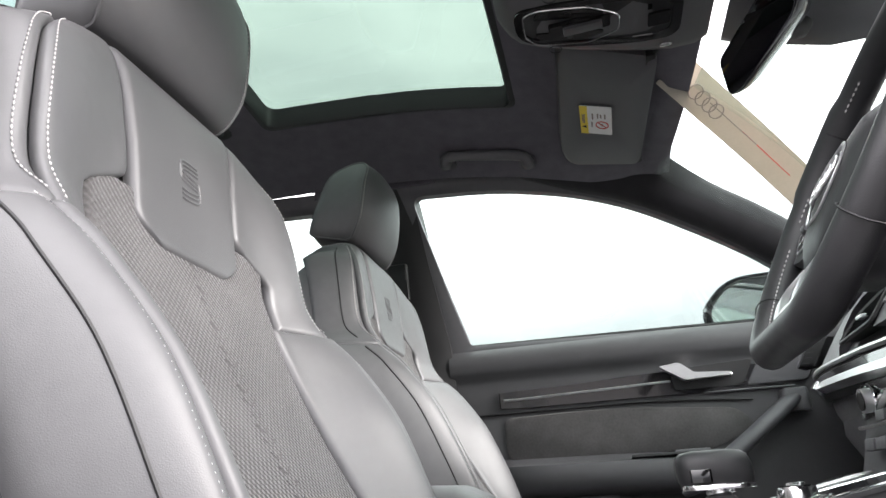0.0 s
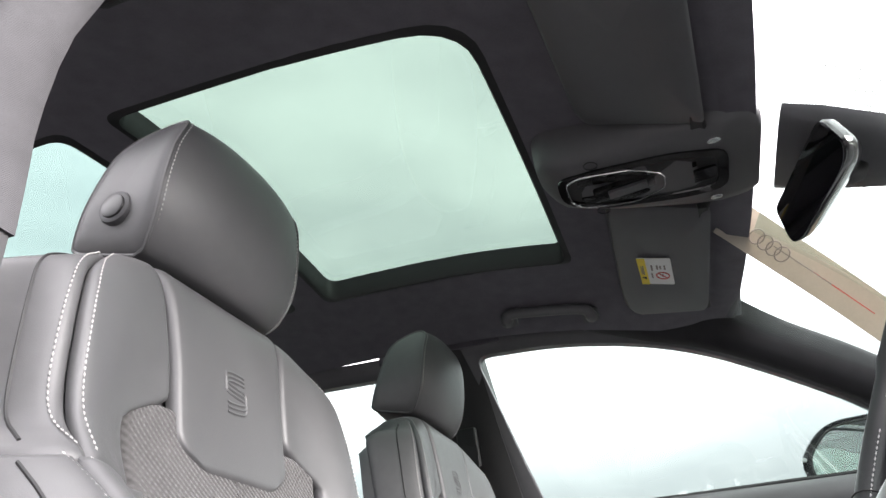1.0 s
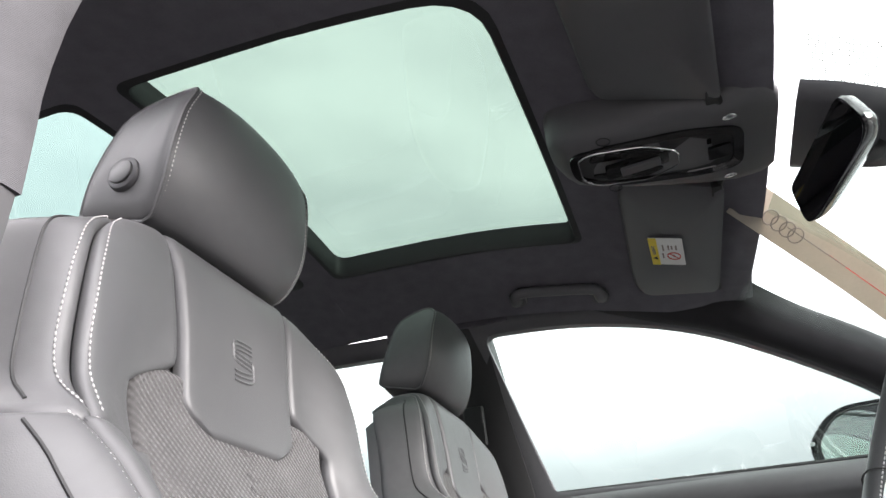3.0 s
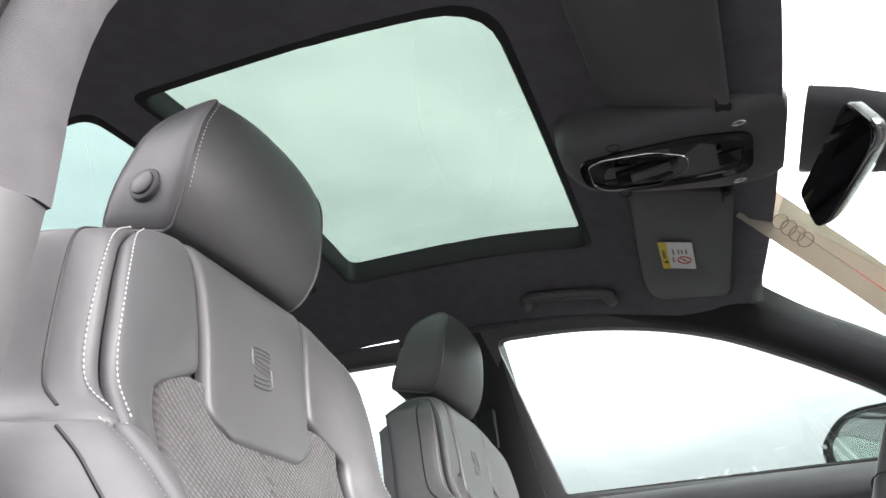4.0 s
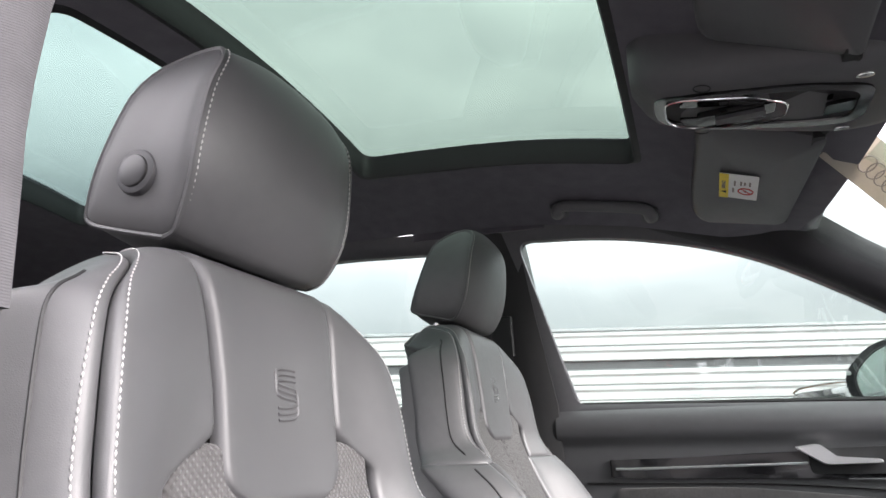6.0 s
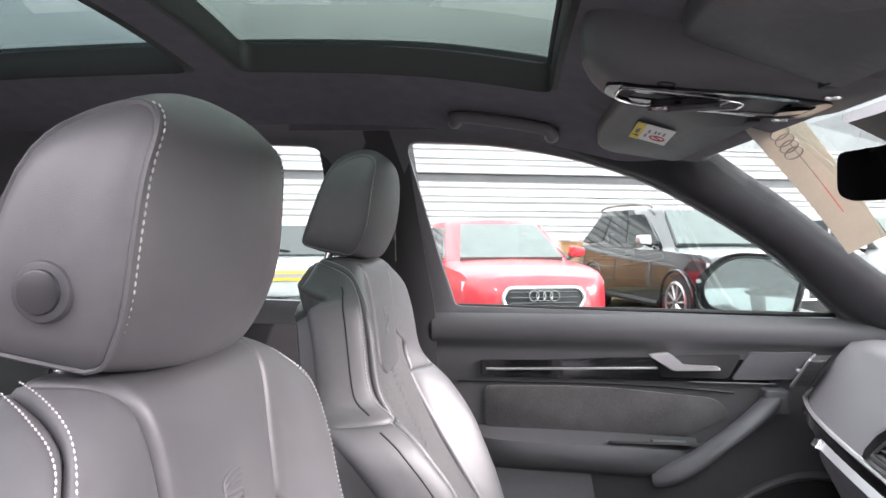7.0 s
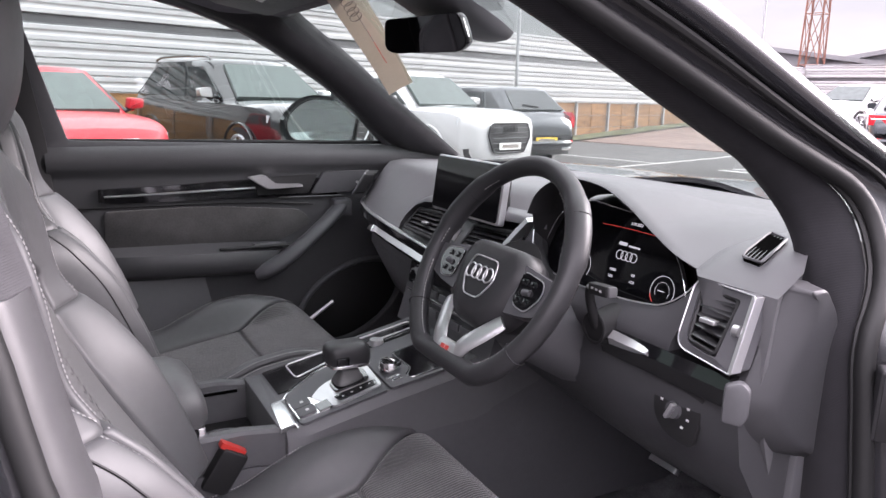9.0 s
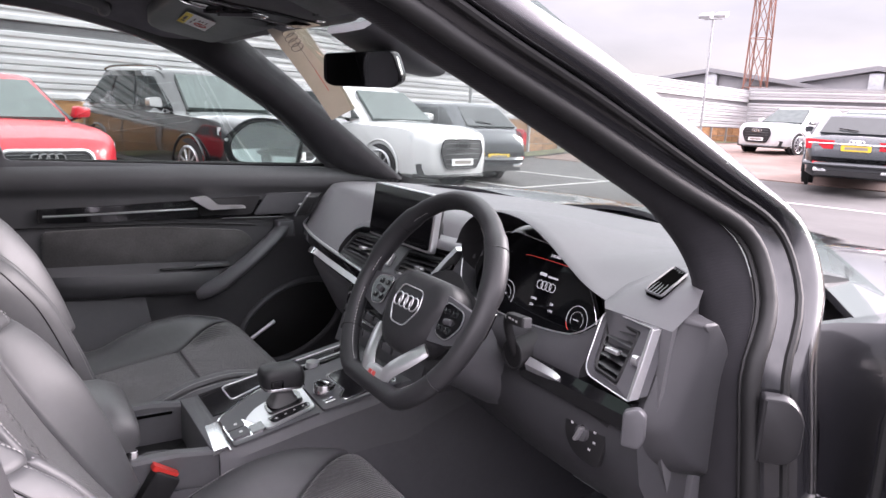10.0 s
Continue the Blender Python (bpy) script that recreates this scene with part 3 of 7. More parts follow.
# dotted shade band on the screen round the mirror foot
dots = bmesh.new()
rows = 0
for j in range(34):
    v = 0.985 - j * 0.0042
    for i in range(-48, 49):
        x = (i + 0.5 * (j % 2)) * 0.0048
        if abs(x) > 0.205 - 0.0010 * j - (0.05 * max(0, (j - 24) / 10) ** 2):
            continue
        c = screen_pt(0.5 + 0.5 * x / (0.80 - 0.13 * v), v) + V((0, -0.002, -0.0035))
        k = 0.0017
        dots.faces.new([dots.verts.new(c + V((a * k, b * k * 0.88, -b * k * 0.42))) for a, b in ((-1, 0), (0, -1), (1, 0), (0, 1))])
tagged(single("windscreen_dots", dots, DEEP, "black dotted shade band printed on the windscreen", "trim", "stuff"), kind="stuff")

# floor tunnel, sills and the dark footwells
single("floor", grid(lambda u, v: V((-0.74 + 1.48 * u, -2.0 + 2.95 * v, 0.42 + 0.16 * max(0, (v - 0.86) / 0.14) ** 1.5)), 12, 24, 0.02), CARPET, "black carpeted cabin floor", "floor", "structure")
single("bulkhead", grid(lambda u, v: V((-0.74 + 1.48 * u, 0.93 + 0.03 * v, 0.45 + 0.62 * v)), 4, 6, 0.02), CARPET, "black carpeted bulkhead under the dashboard", "wall", "structure")


# ---------------------------------------------------------------- overhead fittings
def visor(s):
    t = thing("sun_visor", "dark grey folded sun visor" + (" with a white and yellow warning label" if s < 0 else ""), "sun visor")

    def p(u, v):
        x = s * (0.118 + 0.395 * u)
        y = -0.205 + 0.165 * v - 0.02 * u
        return V((x, y, z_roof(x, y) - 0.020))
    corner = round_poly([(0, 0), (1, 0), (1, 1), (0, 1)], [0.12, 0.2, 0.1, 0.05], 4)
    top = [p(c.x, c.y) + V((0, 0, 0.004)) for c in corner]
    bot = [p(c.x, c.y) + V((0, 0, -0.016)) for c in corner]
    ctr = p(0.5, 0.5) + V((0, 0, -0.018))
    inn = [q.lerp(ctr, 0.06) + V((0, 0, -0.004)) for q in bot]
    mid_ = [q.lerp(ctr, 0.5) for q in inn]
    tip_ = [q.lerp(ctr, 0.95) for q in inn]
    part("board", loft([top, bot, inn, mid_, tip_]), HARD, t, angle=50)
    part("hinge_clip", box(0.03, 0.016, 0.014, pose(*(p(0.02, 0.93) + V((0, 0, -0.012)))), 0.003), DEEP, t)
    part("pivot", tube([p(0.02, 0.95) + V((0, 0, -0.01)), p(-0.06, 1.0) + V((0, 0, -0.006))], 0.006, 8), DEEP, t)
    part("pivot", tube([p(0.85, 0.95) + V((0, 0, -0.01)), p(1.0, 1.0) + V((0, 0, -0.006))], 0.007, 8), DEEP, t)
    if s < 0:
        m = axes(V((-0.335, -0.146, z_roof(-0.335, -0.146) - 0.0440)), (1, 0, (z_roof(-0.30, -0.151) - z_roof(-0.40, -0.151)) * 10), (0, -1, (z_roof(-0.347, -0.20) - z_roof(-0.347, -0.10)) * 10))
        part("label_sheet", slab(rect(0.096, 0.062, 0.003), m, 0.0012), LABEL_WHITE, t, "white warning label")
        part("label_band", slab(rect(0.096, 0.015), m @ pose(0, 0.0235, 0.0013), 0.0008), LABEL_YELLOW, t, "yellow label band")
        lettering("AIRBAG", m @ pose(0.006, 0.0235, 0.0024), 0.009, INK, t)
        tri = [V((-0.022 + a * 0.7, 0.0235 + b * 0.7)) for a, b in ((-0.007, -0.006), (0.007, -0.006), (0, 0.007))]
        part("warning_mark", slab(tri, m @ pose(0, 0, 0.0022), 0.0005), DEEP, t)
        part("warning_ring", tube([m @ V((-0.014 + 0.012 * math.cos(a), -0.012 + 0.012 * math.sin(a), 0.0016)) for a in np.linspace(0, 2 * math.pi, 20, False)], 0.0012, 5, True), RED_INK, t)
        part("warning_bar", tube([m @ V((-0.022, -0.020, 0.0016)), m @ V((-0.006, -0.004, 0.0016))], 0.0010, 5), RED_INK, t)
        marks = bmesh.new()
        for i, (x, y, w) in enumerate(((0.016, -0.004, 0.016), (0.016, -0.010, 0.012), (0.016, -0.018, 0.016), (0.014, 0.006, 0.02), (-0.014, 0.008, 0.018), (-0.014, -0.012, 0.008))):
            add_slab(marks, rect(w, 0.003), m @ pose(x, y, 0.0013), 0.0005)
        part("label_print", marks, INK, t)
    return t


visor(-1)
visor(1)


def grab_handle(s, y0):
    t = thing("grab_handle", "black plastic grab handle folded against the roof lining", "grab handle")
    x0, x1 = 0.540, 0.512
    pts = []
    for y, k in ((-0.492, 0.0), (-0.491, 0.5), (-0.484, 0.9), (-0.460, 1.0), (-0.400, 1.0), (-0.335, 1.0), (-0.309, 0.9), (-0.302, 0.5), (-0.301, 0.0)):
        y += y0 + 0.275
        x = x0 + (x1 - x0) * k
        pts.append((s * x, y, z_roof(x, y) - 0.027 - 0.005 * math.sin(math.pi * k)))
    part("grip", tube(spline(pts, 34), [0.0120 + 0.0030 * abs(i / 16.5 - 1) ** 3 for i in range(34)], 10), SOFT, t)
    for y in (-0.489, -0.304):
        y += y0 + 0.275
        part("mount", box(0.034, 0.036, 0.020, pose(s * (x0 + 0.004), y, z_roof(x0, y) - 0.018, 0, s * 30, 0), 0.007), SOFT, t)
    return t


grab_handle(-1, -0.275)
grab_handle(1, -0.275)

# overhead console with reading lamps and the roof switch
oc = thing("overhead_console", "gloss black overhead console with reading lamps and roof switch", "console")


OC_W = curve1([-0.292, -0.286, -0.27, -0.20, -0.12, -0.02, 0.02, 0.036], [0.030, 0.048, 0.066, 0.088, 0.106, 0.116, 0.112, 0.095])
OC_Z = curve1([-0.292, -0.26, -0.20, -0.10, -0.02, 0.036], [1.530, 1.496, 1.484, 1.474, 1.466, 1.472])


def oc_ring(y):
    w, zb = OC_W(y), OC_Z(y)
    zt = z_roof(0.1, y) + 0.008
    sec = [(-1.0, 0.0), (-1.0, 0.45), (-0.96, 0.72), (-0.88, 0.90), (-0.72, 0.985), (-0.4, 1.0), (0, 1.0)]
    sec = sec + [(-x, k) for x, k in sec[-2::-1]]
    return [V((x * w, y, zt + (zb - zt) * k)) for x, k in sec]


def oc_pt(x, y, d=0.0):
    return V((x, y, OC_Z(y) - d))


part("housing", loft([oc_ring(y) for y in (-0.292, -0.290, -0.285, -0.275, -0.26, -0.23, -0.18, -0.12, -0.06, -0.02, 0.005, 0.02, 0.03, 0.036)]), SOFT, oc, angle=70)


def oc_loop(k, dy=0.0):
    """The long lamp opening, shrunk by k."""
    pts = round_poly([(-0.036, -0.262), (0.036, -0.262), (0.054, -0.20), (0.062, -0.085), (0.050, -0.014), (-0.050, -0.014), (-0.062, -0.085), (-0.054, -0.20)], 0.025, 4)
    return [V((p.x * k, -0.15 + (p.y + 0.15) * (1 - (1 - k) * 0.45))) for p in pts]


part("gloss_panel", loft([[oc_pt(p.x, p.y, -0.004) for p in oc_loop(1.04)], [oc_pt(p.x, p.y, 0.003) for p in oc_loop(1.04)], [oc_pt(p.x, p.y, 0.003) for p in oc_loop(0.80)], [oc_pt(p.x, p.y, -0.004) for p in oc_loop(0.76)]], True, False), PIANO, oc, angle=60)
part("lamp_well", loft([[oc_pt(p.x, p.y, -0.003) for p in oc_loop(0.80)], [oc_pt(p.x, p.y, 0.0005) for p in oc_loop(0.80)]]), DEEP, oc)
lamp_o = round_poly([(-0.030, -0.250), (0.030, -0.250), (0.046, -0.228), (0.046, -0.150), (0.020, -0.104), (-0.020, -0.104), (-0.046, -0.150), (-0.046, -0.228)], 0.012, 3)
part("chrome_rim", tube([oc_pt(p.x, p.y, 0.0045) for p in lamp_o], 0.0013, 6, True), CHROME, oc, "fine chrome lamp surround")
part("emergency_key", box(0.030, 0.034, 0.006, pose(0.0, -0.046, OC_Z(-0.046) - 0.003, 4, 0, 0), 0.004), PIANO, oc)
part("microphone_slot", box(0.012, 0.006, 0.002, pose(0.030, -0.060, OC_Z(-0.06) - 0.004, 4, 0, 0), 0.001), VOID, oc)
part("roof_switch", box(0.030, 0.095, 0.010, pose(0.002, -0.165, OC_Z(-0.165) - 0.004, 4, 0, 0), 0.005), PIANO, oc)
part("switch_ridge", box(0.018, 0.060, 0.006, pose(0.004, -0.160, OC_Z(-0.16) - 0.011, 4, 0, 0), 0.003), HARD, oc)
for sx in (-1, 1):
    lens = round_poly([(sx * 0.018, -0.235), (sx * 0.038, -0.225), (sx * 0.040, -0.155), (sx * 0.024, -0.125), (sx * 0.018, -0.135)], 0.007, 3)
    lamp = part("reading_lamp", loft([[oc_pt(p.x, p.y, 0.0) for p in lens], [oc_pt(p.x, p.y, 0.0030) for p in lens]]), PIANO, oc, "dark reading lamp lens")
    part("lamp_bulb", tube([oc_pt(sx * 0.029, -0.180, 0.0025), oc_pt(sx * 0.029, -0.180, 0.0038)], 0.005, 12), DEEP, lamp)
    part("touch_ring", tube([oc_pt(sx * 0.067 + 0.010 * math.cos(a), -0.205 + 0.010 * math.sin(a), -0.0002) for a in np.linspace(0, 2 * math.pi, 20, False)], 0.0009, 5, True), DEEP, oc)
    part("chrome_pip", slab(circle(0.006, 14, ry=0.010), axes(oc_pt(sx * 0.078, -0.031, 0.0), (1, 0, 0), (0, -1, 0)), 0.003, 0.0012), CHROME, oc)

# inside mirror and its sensor cover
im = thing("rear_view_mirror", "frameless black inside mirror on a broad windscreen stalk", "mirror")
mm = axes(V((0.016, 0.078, 1.393)), (0.98, 0.20, -0.02), (0.03, -0.22, 0.97))
m_out = round_poly([(-0.127, -0.026), (-0.112, 0.030), (0.112, 0.034), (0.127, -0.020), (0.10, -0.034), (-0.10, -0.036)], [0.02, 0.015, 0.015, 0.02, 0.03, 0.03], 4)
part("shell", loft([[mm @ V((p.x * k, p.y * k, z)) for p in m_out] for k, z in ((0.45, -0.040), (0.80, -0.030), (0.97, -0.012), (1.0, 0.0), (0.985, 0.004))]), PIANO, im)
part("mirror_glass", slab([p * 0.965 for p in m_out], mm @ pose(0, 0, 0.0042), 0.0015), MIRROR_DARK, im, "dark dimmed mirror glass")
part("arm", tube(spline([mm @ V((0.0, 0.0, -0.035)), (0.0, 0.145, 1.405), (0, 0.135, 1.43)], 8), 0.016, 10), DEEP, im)
cover = []
for v, w, d in ((0.985, 0.105, 0.018), (0.93, 0.100, 0.026), (0.87, 0.085, 0.030), (0.81, 0.072, 0.030), (0.755, 0.05, 0.018)):
    c = screen_pt(0.5, v)
    cover.append([c + V((a * w, b * d * 0.45 - 0.006, b * d * 0.9 - 0.004)) for a, b in ((-1, 0), (-0.96, -0.55), (-0.75, -0.95), (0, -1.05), (0.75, -0.95), (0.96, -0.55), (1, 0))])
part("sensor_cover", loft(cover), HARD, im, "black plastic sensor cover", angle=60)

# the card tag that hangs across the screen's corner
tag = thing("hanging_card_tag", "tan card tag with rings and red print inside windscreen", "tag")
ta = [(-0.215, -0.008, 1.502), (-0.285, 0.052, 1.468), (-0.415, 0.172, 1.392), (-0.558, 0.303, 1.298)]
tl = spline(ta, 12)
TW = V((0.38, 0.765, 0.485))
card = loft([[p + TW * k - V((0, 0, 0.03 * abs(k))) for k in (-0.037, -0.018, 0, 0.018, 0.037)] for p in tl], False, False)
bmesh.ops.recalc_face_normals(card, faces=card.faces)
bmesh.ops.solidify(card, geom=card.faces[:], thickness=0.0012)
part("card", card, PAPER_TAG, tag)

t_m = axes(V((-0.290, 0.054, 1.463)) + V((0.64, 0.15, -0.74)) * 0.004, (0.67, -0.60, 0.42), (0.38, 0.765, 0.485))
badge_rings(t_m @ pose(0.0, 0.0, 0.0), 0.014, 0.0012, INK, tag)
for k, (d, w) in enumerate(((0.075, 0.004), (0.100, 0.003))):
    c0 = tl[4].lerp(tl[7], k * 0.6)
    part("print_line", tube([c0 + V((0.003, 0.001, -0.004)), c0.lerp(tl[min(11, 8 + k)], 0.8) + V((0.003, 0.001, -0.004))], 0.0012, 4), RED_INK if k else INK, tag)

# ---------------------------------------------------------------- front seats
FWD = V((0, 0.890, 0.455))
# the middle of the seat back from foot to top: forward place and height by h, and how far its side crests stand proud
HS = [0.0, 0.10, 0.18, 0.27, 0.34, 0.43, 0.50, 0.53, 0.56, 0.59]
MID_Y = curve1(HS, [-0.410, -0.475, -0.522, -0.565, -0.590, -0.602, -0.613, -0.623, -0.650, -0.692])
MID_Z = curve1(HS, [0.700, 0.800, 0.880, 0.970, 1.040, 1.130, 1.194, 1.211, 1.218, 1.218])
BACK_W = curve1([0.0, 0.10, 0.20, 0.25, 0.280, 0.310, 0.42, 0.47, 0.51, 0.54, 0.565, 0.59], [0.255, 0.276, 0.290, 0.298, 0.294, 0.270, 0.258, 0.250, 0.235, 0.216, 0.196, 0.174])
CREST = curve1([0.0, 0.10, 0.18, 0.25, 0.295, 0.33, 0.39, 0.43, 0.50, 0.56, 0.59], [0.030, 0.060, 0.071, 0.056, 0.031, 0.022, 0.020, 0.017, 0.010, 0.003, 0.0])
CREST_X = curve1([0.0, 0.10, 0.18, 0.25, 0.285, 0.32, 0.43, 0.50, 0.59], [0.212, 0.226, 0.234, 0.242, 0.240, 0.224, 0.211, 0.190, 0.132])
RISE_X = curve1([0.0, 0.25, 0.310, 0.38, 0.43, 0.59], [0.138, 0.148, 0.152, 0.118, 0.100, 0.08])


def ease(t):
    t = max(0.0, min(1.0, t))
    return t * t * (3 - 2 * t)


def back_front(x, h):
    """The seat back's front: x across, h up along the back."""
    a = abs(x)
    w, cx, rx = BACK_W(h), CREST_X(h), RISE_X(h)
    up = ease((h - 0.265) / 0.10)
    d = CREST(h) * ease((a - rx) / (cx - rx)) - (0.085 - 0.015 * up) * max(0.0, (a - cx) / (w - cx)) ** 1.8
    top = ease((h - 0.44) / 0.13)
    z = MID_Z(h) - top * 0.050 * (1 + 0.4 * ease((h - 0.53) / 0.06)) * max(0.0, (a - 0.11) / 0.10) ** 1.6
    return V((x, MID_Y(h) + d * (1 - 0.88 * top), z))


def back_out(x, h, d):
    """A place d above the seat back's front, square to it."""
    n = (back_front(x + 0.002, h) - back_front(x - 0.002, h)).cross(back_front(x, h + 0.002) - back_front(x, h - 0.002)).normalized()
    return back_front(x, h) + (-n if n.dot(V((math.copysign(0.22, x), 0.7, 0.7))) < 0 else n) * d


wing_seam = curve1([0.28, 0.335, 0.40, 0.45, 0.49, 0.53, 0.56, 0.59], [0.232, 0.229, 0.222, 0.211, 0.194, 0.165, 0.140, 0.112])
bolster_seam = curve1([0.0, 0.10, 0.18, 0.25, 0.295], [0.212, 0.226, 0.233, 0.241, 0.243])


def wing_in(h):
    """Where a shoulder wing meets the upper panel, and lower down the cloth insert."""
    return 0.094 + 0.014 * ease((h - 0.40) / 0.18) + 0.066 * ease((0.384 - h) / 0.042)


def tongue(h):
    """Half the width of the upper panel, with a rounded foot."""
    return 0.093 + 0.014 * ease((h - 0.40) / 0.18) - 0.045 * max(0.0, (0.352 - h) / 0.032) ** 2.2


def steps(n, width, rim):
    """Even steps from 0 to 1 with extra ones close to both ends."""
    e = [k * rim / max(width, 2.2 * rim) for k in (0, 0.12, 0.35, 0.65, 1.0)]
    return [*e, *[e[-1] + (1 - 2 * e[-1]) * i / n for i in range(1, n)], *[1 - k for k in e[::-1]]]


def patch(fn, u0, u1, v0, v1, off, nu=14, nv=18, rim=0.009):
    """A sewn panel over the surface fn(x, h): it swells by off and tucks in at its seams. u0, u1: edges as functions of h."""
    vm = (v0 + v1) / 2
    us, vs = steps(nu, abs(u1(vm) - u0(vm)), rim), steps(nv, v1 - v0, rim)
    rows_ = []
    for j in vs:
        h = v0 + (v1 - v0) * j
        row = []
        for i in us:
            x = u0(h) + (u1(h) - u0(h)) * i
            e = min(min(i, 1 - i) * abs(u1(h) - u0(h)), min(j, 1 - j) * (v1 - v0)) / rim
            k = 1.0 if e > 1 else math.sqrt(max(0.0, 1 - (1 - e) ** 2))
            n = (fn(x + 0.002, h) - fn(x - 0.002, h)).cross(fn(x, h + 0.002) - fn(x, h - 0.002)).normalized()
            if n.dot(V((math.copysign(0.22, x), 0.7, 0.7))) < 0:
                n = -n
            row.append(fn(x, h) + n * (off * k - 0.004))
        rows_.append(row)
    return loft(rows_, closed=False, caps=False)


CUSH_SIDE = curve1([-0.47, -0.33, -0.26, -0.19, -0.115, -0.04, 0.03, 0.06], [0.605, 0.625, 0.656, 0.683, 0.692, 0.680, 0.655, 0.648])


def cush_top(x, y):
    """The cushion's top: y runs from the back to the front."""
    a = abs(x)
    w = 0.262
    t = min(1.0, max(0.0, (a - 0.135) / 0.085))
    bol = CUSH_SIDE(y) - (0.580 + 0.078 * min(1, max(0, (y + 0.45) / 0.45)))
    z = 0.580 + 0.078 * min(1, max(0, (y + 0.45) / 0.45)) + max(0.0, bol) * t * t * (3 - 2 * t)
    z -= 0.055 * max(0.0, (a - (w - 0.030)) / 0.030) ** 2.0
    z -= 0.05 * max(0.0, (y - 0.0) / 0.06) ** 2
    return V((x, y, z))


def seat(driver):
    who = "driver's" if driver else "front passenger"
    at = pose(0.380, 0.007, 0.0) if driver else pose(-0.380, -0.010, 0.048)
    t = thing("front_seat", f"black leather and suede sports seat with pale stitching, {who} seat", "car seat", "front seats", at=at)

    # seat back body
    def body_ring(h):
        w = BACK_W(h) - 0.007
        fr = [back_front(w * k, h) - FWD * 0.009 for k in np.linspace(-1, 1, 29)]
        thick = 0.075 * (1 - ease((h - 0.48) / 0.14)) + 0.022
        bk = [V((w * 0.985 * k, MID_Y(h) - 0.03 * (1 - ease((h - 0.48) / 0.12)) - thick * (1 - 0.30 * k ** 4) + 0.02, back_front(w * 0.985 * k, h).z - 0.035 * ease((h - 0.45) / 0.1) - 0.02)) for k in np.linspace(1, -1, 13)]
        return [*fr, *bk]
    hs = [-0.03, 0.0, 0.05, 0.10, 0.15, 0.20, 0.25, 0.28, 0.31, 0.33, 0.35, 0.37, 0.39, 0.42, 0.45, 0.475, 0.495, 0.51, 0.525, 0.54, 0.555, 0.57, 0.59]
    back = part("backrest", loft([body_ring(h) for h in hs]), LEATHER_FINE, t, angle=60)

    # panels of the seat back
    for s in (-1, 1):
        part("shoulder_panel", patch(back_front, lambda h: s * (wing_in(h) + 0.001), lambda h: s * wing_seam(h), 0.287, 0.588, 0.010, 12, 34), LEATHER_FINE, back)
        part("shoulder_side", patch(back_front, lambda h: s * (wing_seam(h) + 0.001), lambda h: s * (BACK_W(h) + 0.002), 0.287, 0.588, 0.009, 8, 30), LEATHER_FINE, back)
        part("bolster", patch(back_front, lambda h: s * (0.142 + 0.008 * math.sin(min(1, h / 0.31) * math.pi)), lambda h: s * bolster_seam(h), 0.0, 0.291, 0.012, 10, 26), LEATHER_FINE, back)
        part("bolster_side", patch(back_front, lambda h: s * (bolster_seam(h) + 0.001), lambda h: s * (BACK_W(h) + 0.003), 0.0, 0.291, 0.011, 10, 26), LEATHER_FINE, back)
    part("upper_panel", patch(back_front, lambda h: -tongue(h), tongue, 0.320, 0.588, 0.012, 18, 34), LEATHER_FINE, back)
    part("insert", patch(back_front, lambda h: -0.148 - 0.007 * ease((h - 0.24) / 0.06), lambda h: 0.148 + 0.007 * ease((h - 0.24) / 0.06), 0.0, 0.374, 0.0085, 24, 28), QUILT, back, "embossed dark suede insert")

    part("insert_seam", tube([back_front(0, h) + FWD * 0.0025 for h in np.linspace(0.03, 0.330, 30)], 0.0011, 5), DEEP, back)
    braid = bmesh.new()
    for k in range(24):
        h = 0.035 + 0.0122 * k
        for s in (-1, 1):
            add_tube(braid, [back_front(s * 0.002, h) + FWD * 0.0040, back_front(s * 0.0105, h + 0.0065) + FWD * 0.0046], 0.0011, 5)
    part("seam_braid", braid, SUEDE, back, "raised suede chevrons along the seam")
    # the moulded emblem on the upper panel
    emb = bmesh.new()
    for k in range(3):
        o = 0.0042 * k
        pts = [(0.013, 0.016 - o), (0.004, 0.0165 - o), (-0.012, 0.015 - o), (-0.013, 0.006 - o), (0.0, 0.003 - o), (0.013, 0.001 - o), (0.013, -0.009 - o), (-0.002, -0.012 - o), (-0.013, -0.012 - o)]
        add_tube(emb, [back_front(-1.2 * p.x, 0.412 + 1.2 * p.y) + FWD * 0.0080 for p in spline([(*p, 0) for p in pts], 24)], 0.0017, 6)
    part("moulded_emblem", emb, LEATHER_FINE, back)

    # seams: pale double stitching and piping, one of each a side
    for s in (-1, 1):
        rows = [[back_out(s * (wing_seam(h) + dx), h, 0.0060) for h in np.linspace(0.297, 0.586, 72)] for dx in (-0.0068, 0.0078)]
        part("shoulder_stitching", stitches(rows, r=0.00075), THREAD, back, "pale grey double stitching")
        rows = [[back_out(s * (bolster_seam(h) + dx), h, 0.0058) for h in np.linspace(0.01, 0.287, 62)] for dx in (-0.0066, 0.0072)]
        part("bolster_stitching", stitches(rows, r=0.00075), THREAD, back, "pale grey double stitching")
        part("side_seam", tube([back_out(s * (wing_seam(h) + 0.55 * (BACK_W(h) - wing_seam(h))), h, 0.0052) for h in np.linspace(0.30, 0.53, 34)], 0.0014, 5), DEEP, back)
        part("side_seam", tube([back_out(s * (bolster_seam(h) + 0.50 * (BACK_W(h) - bolster_seam(h))), h, 0.0072) for h in np.linspace(0.01, 0.28, 34)], 0.0014, 5), DEEP, back)
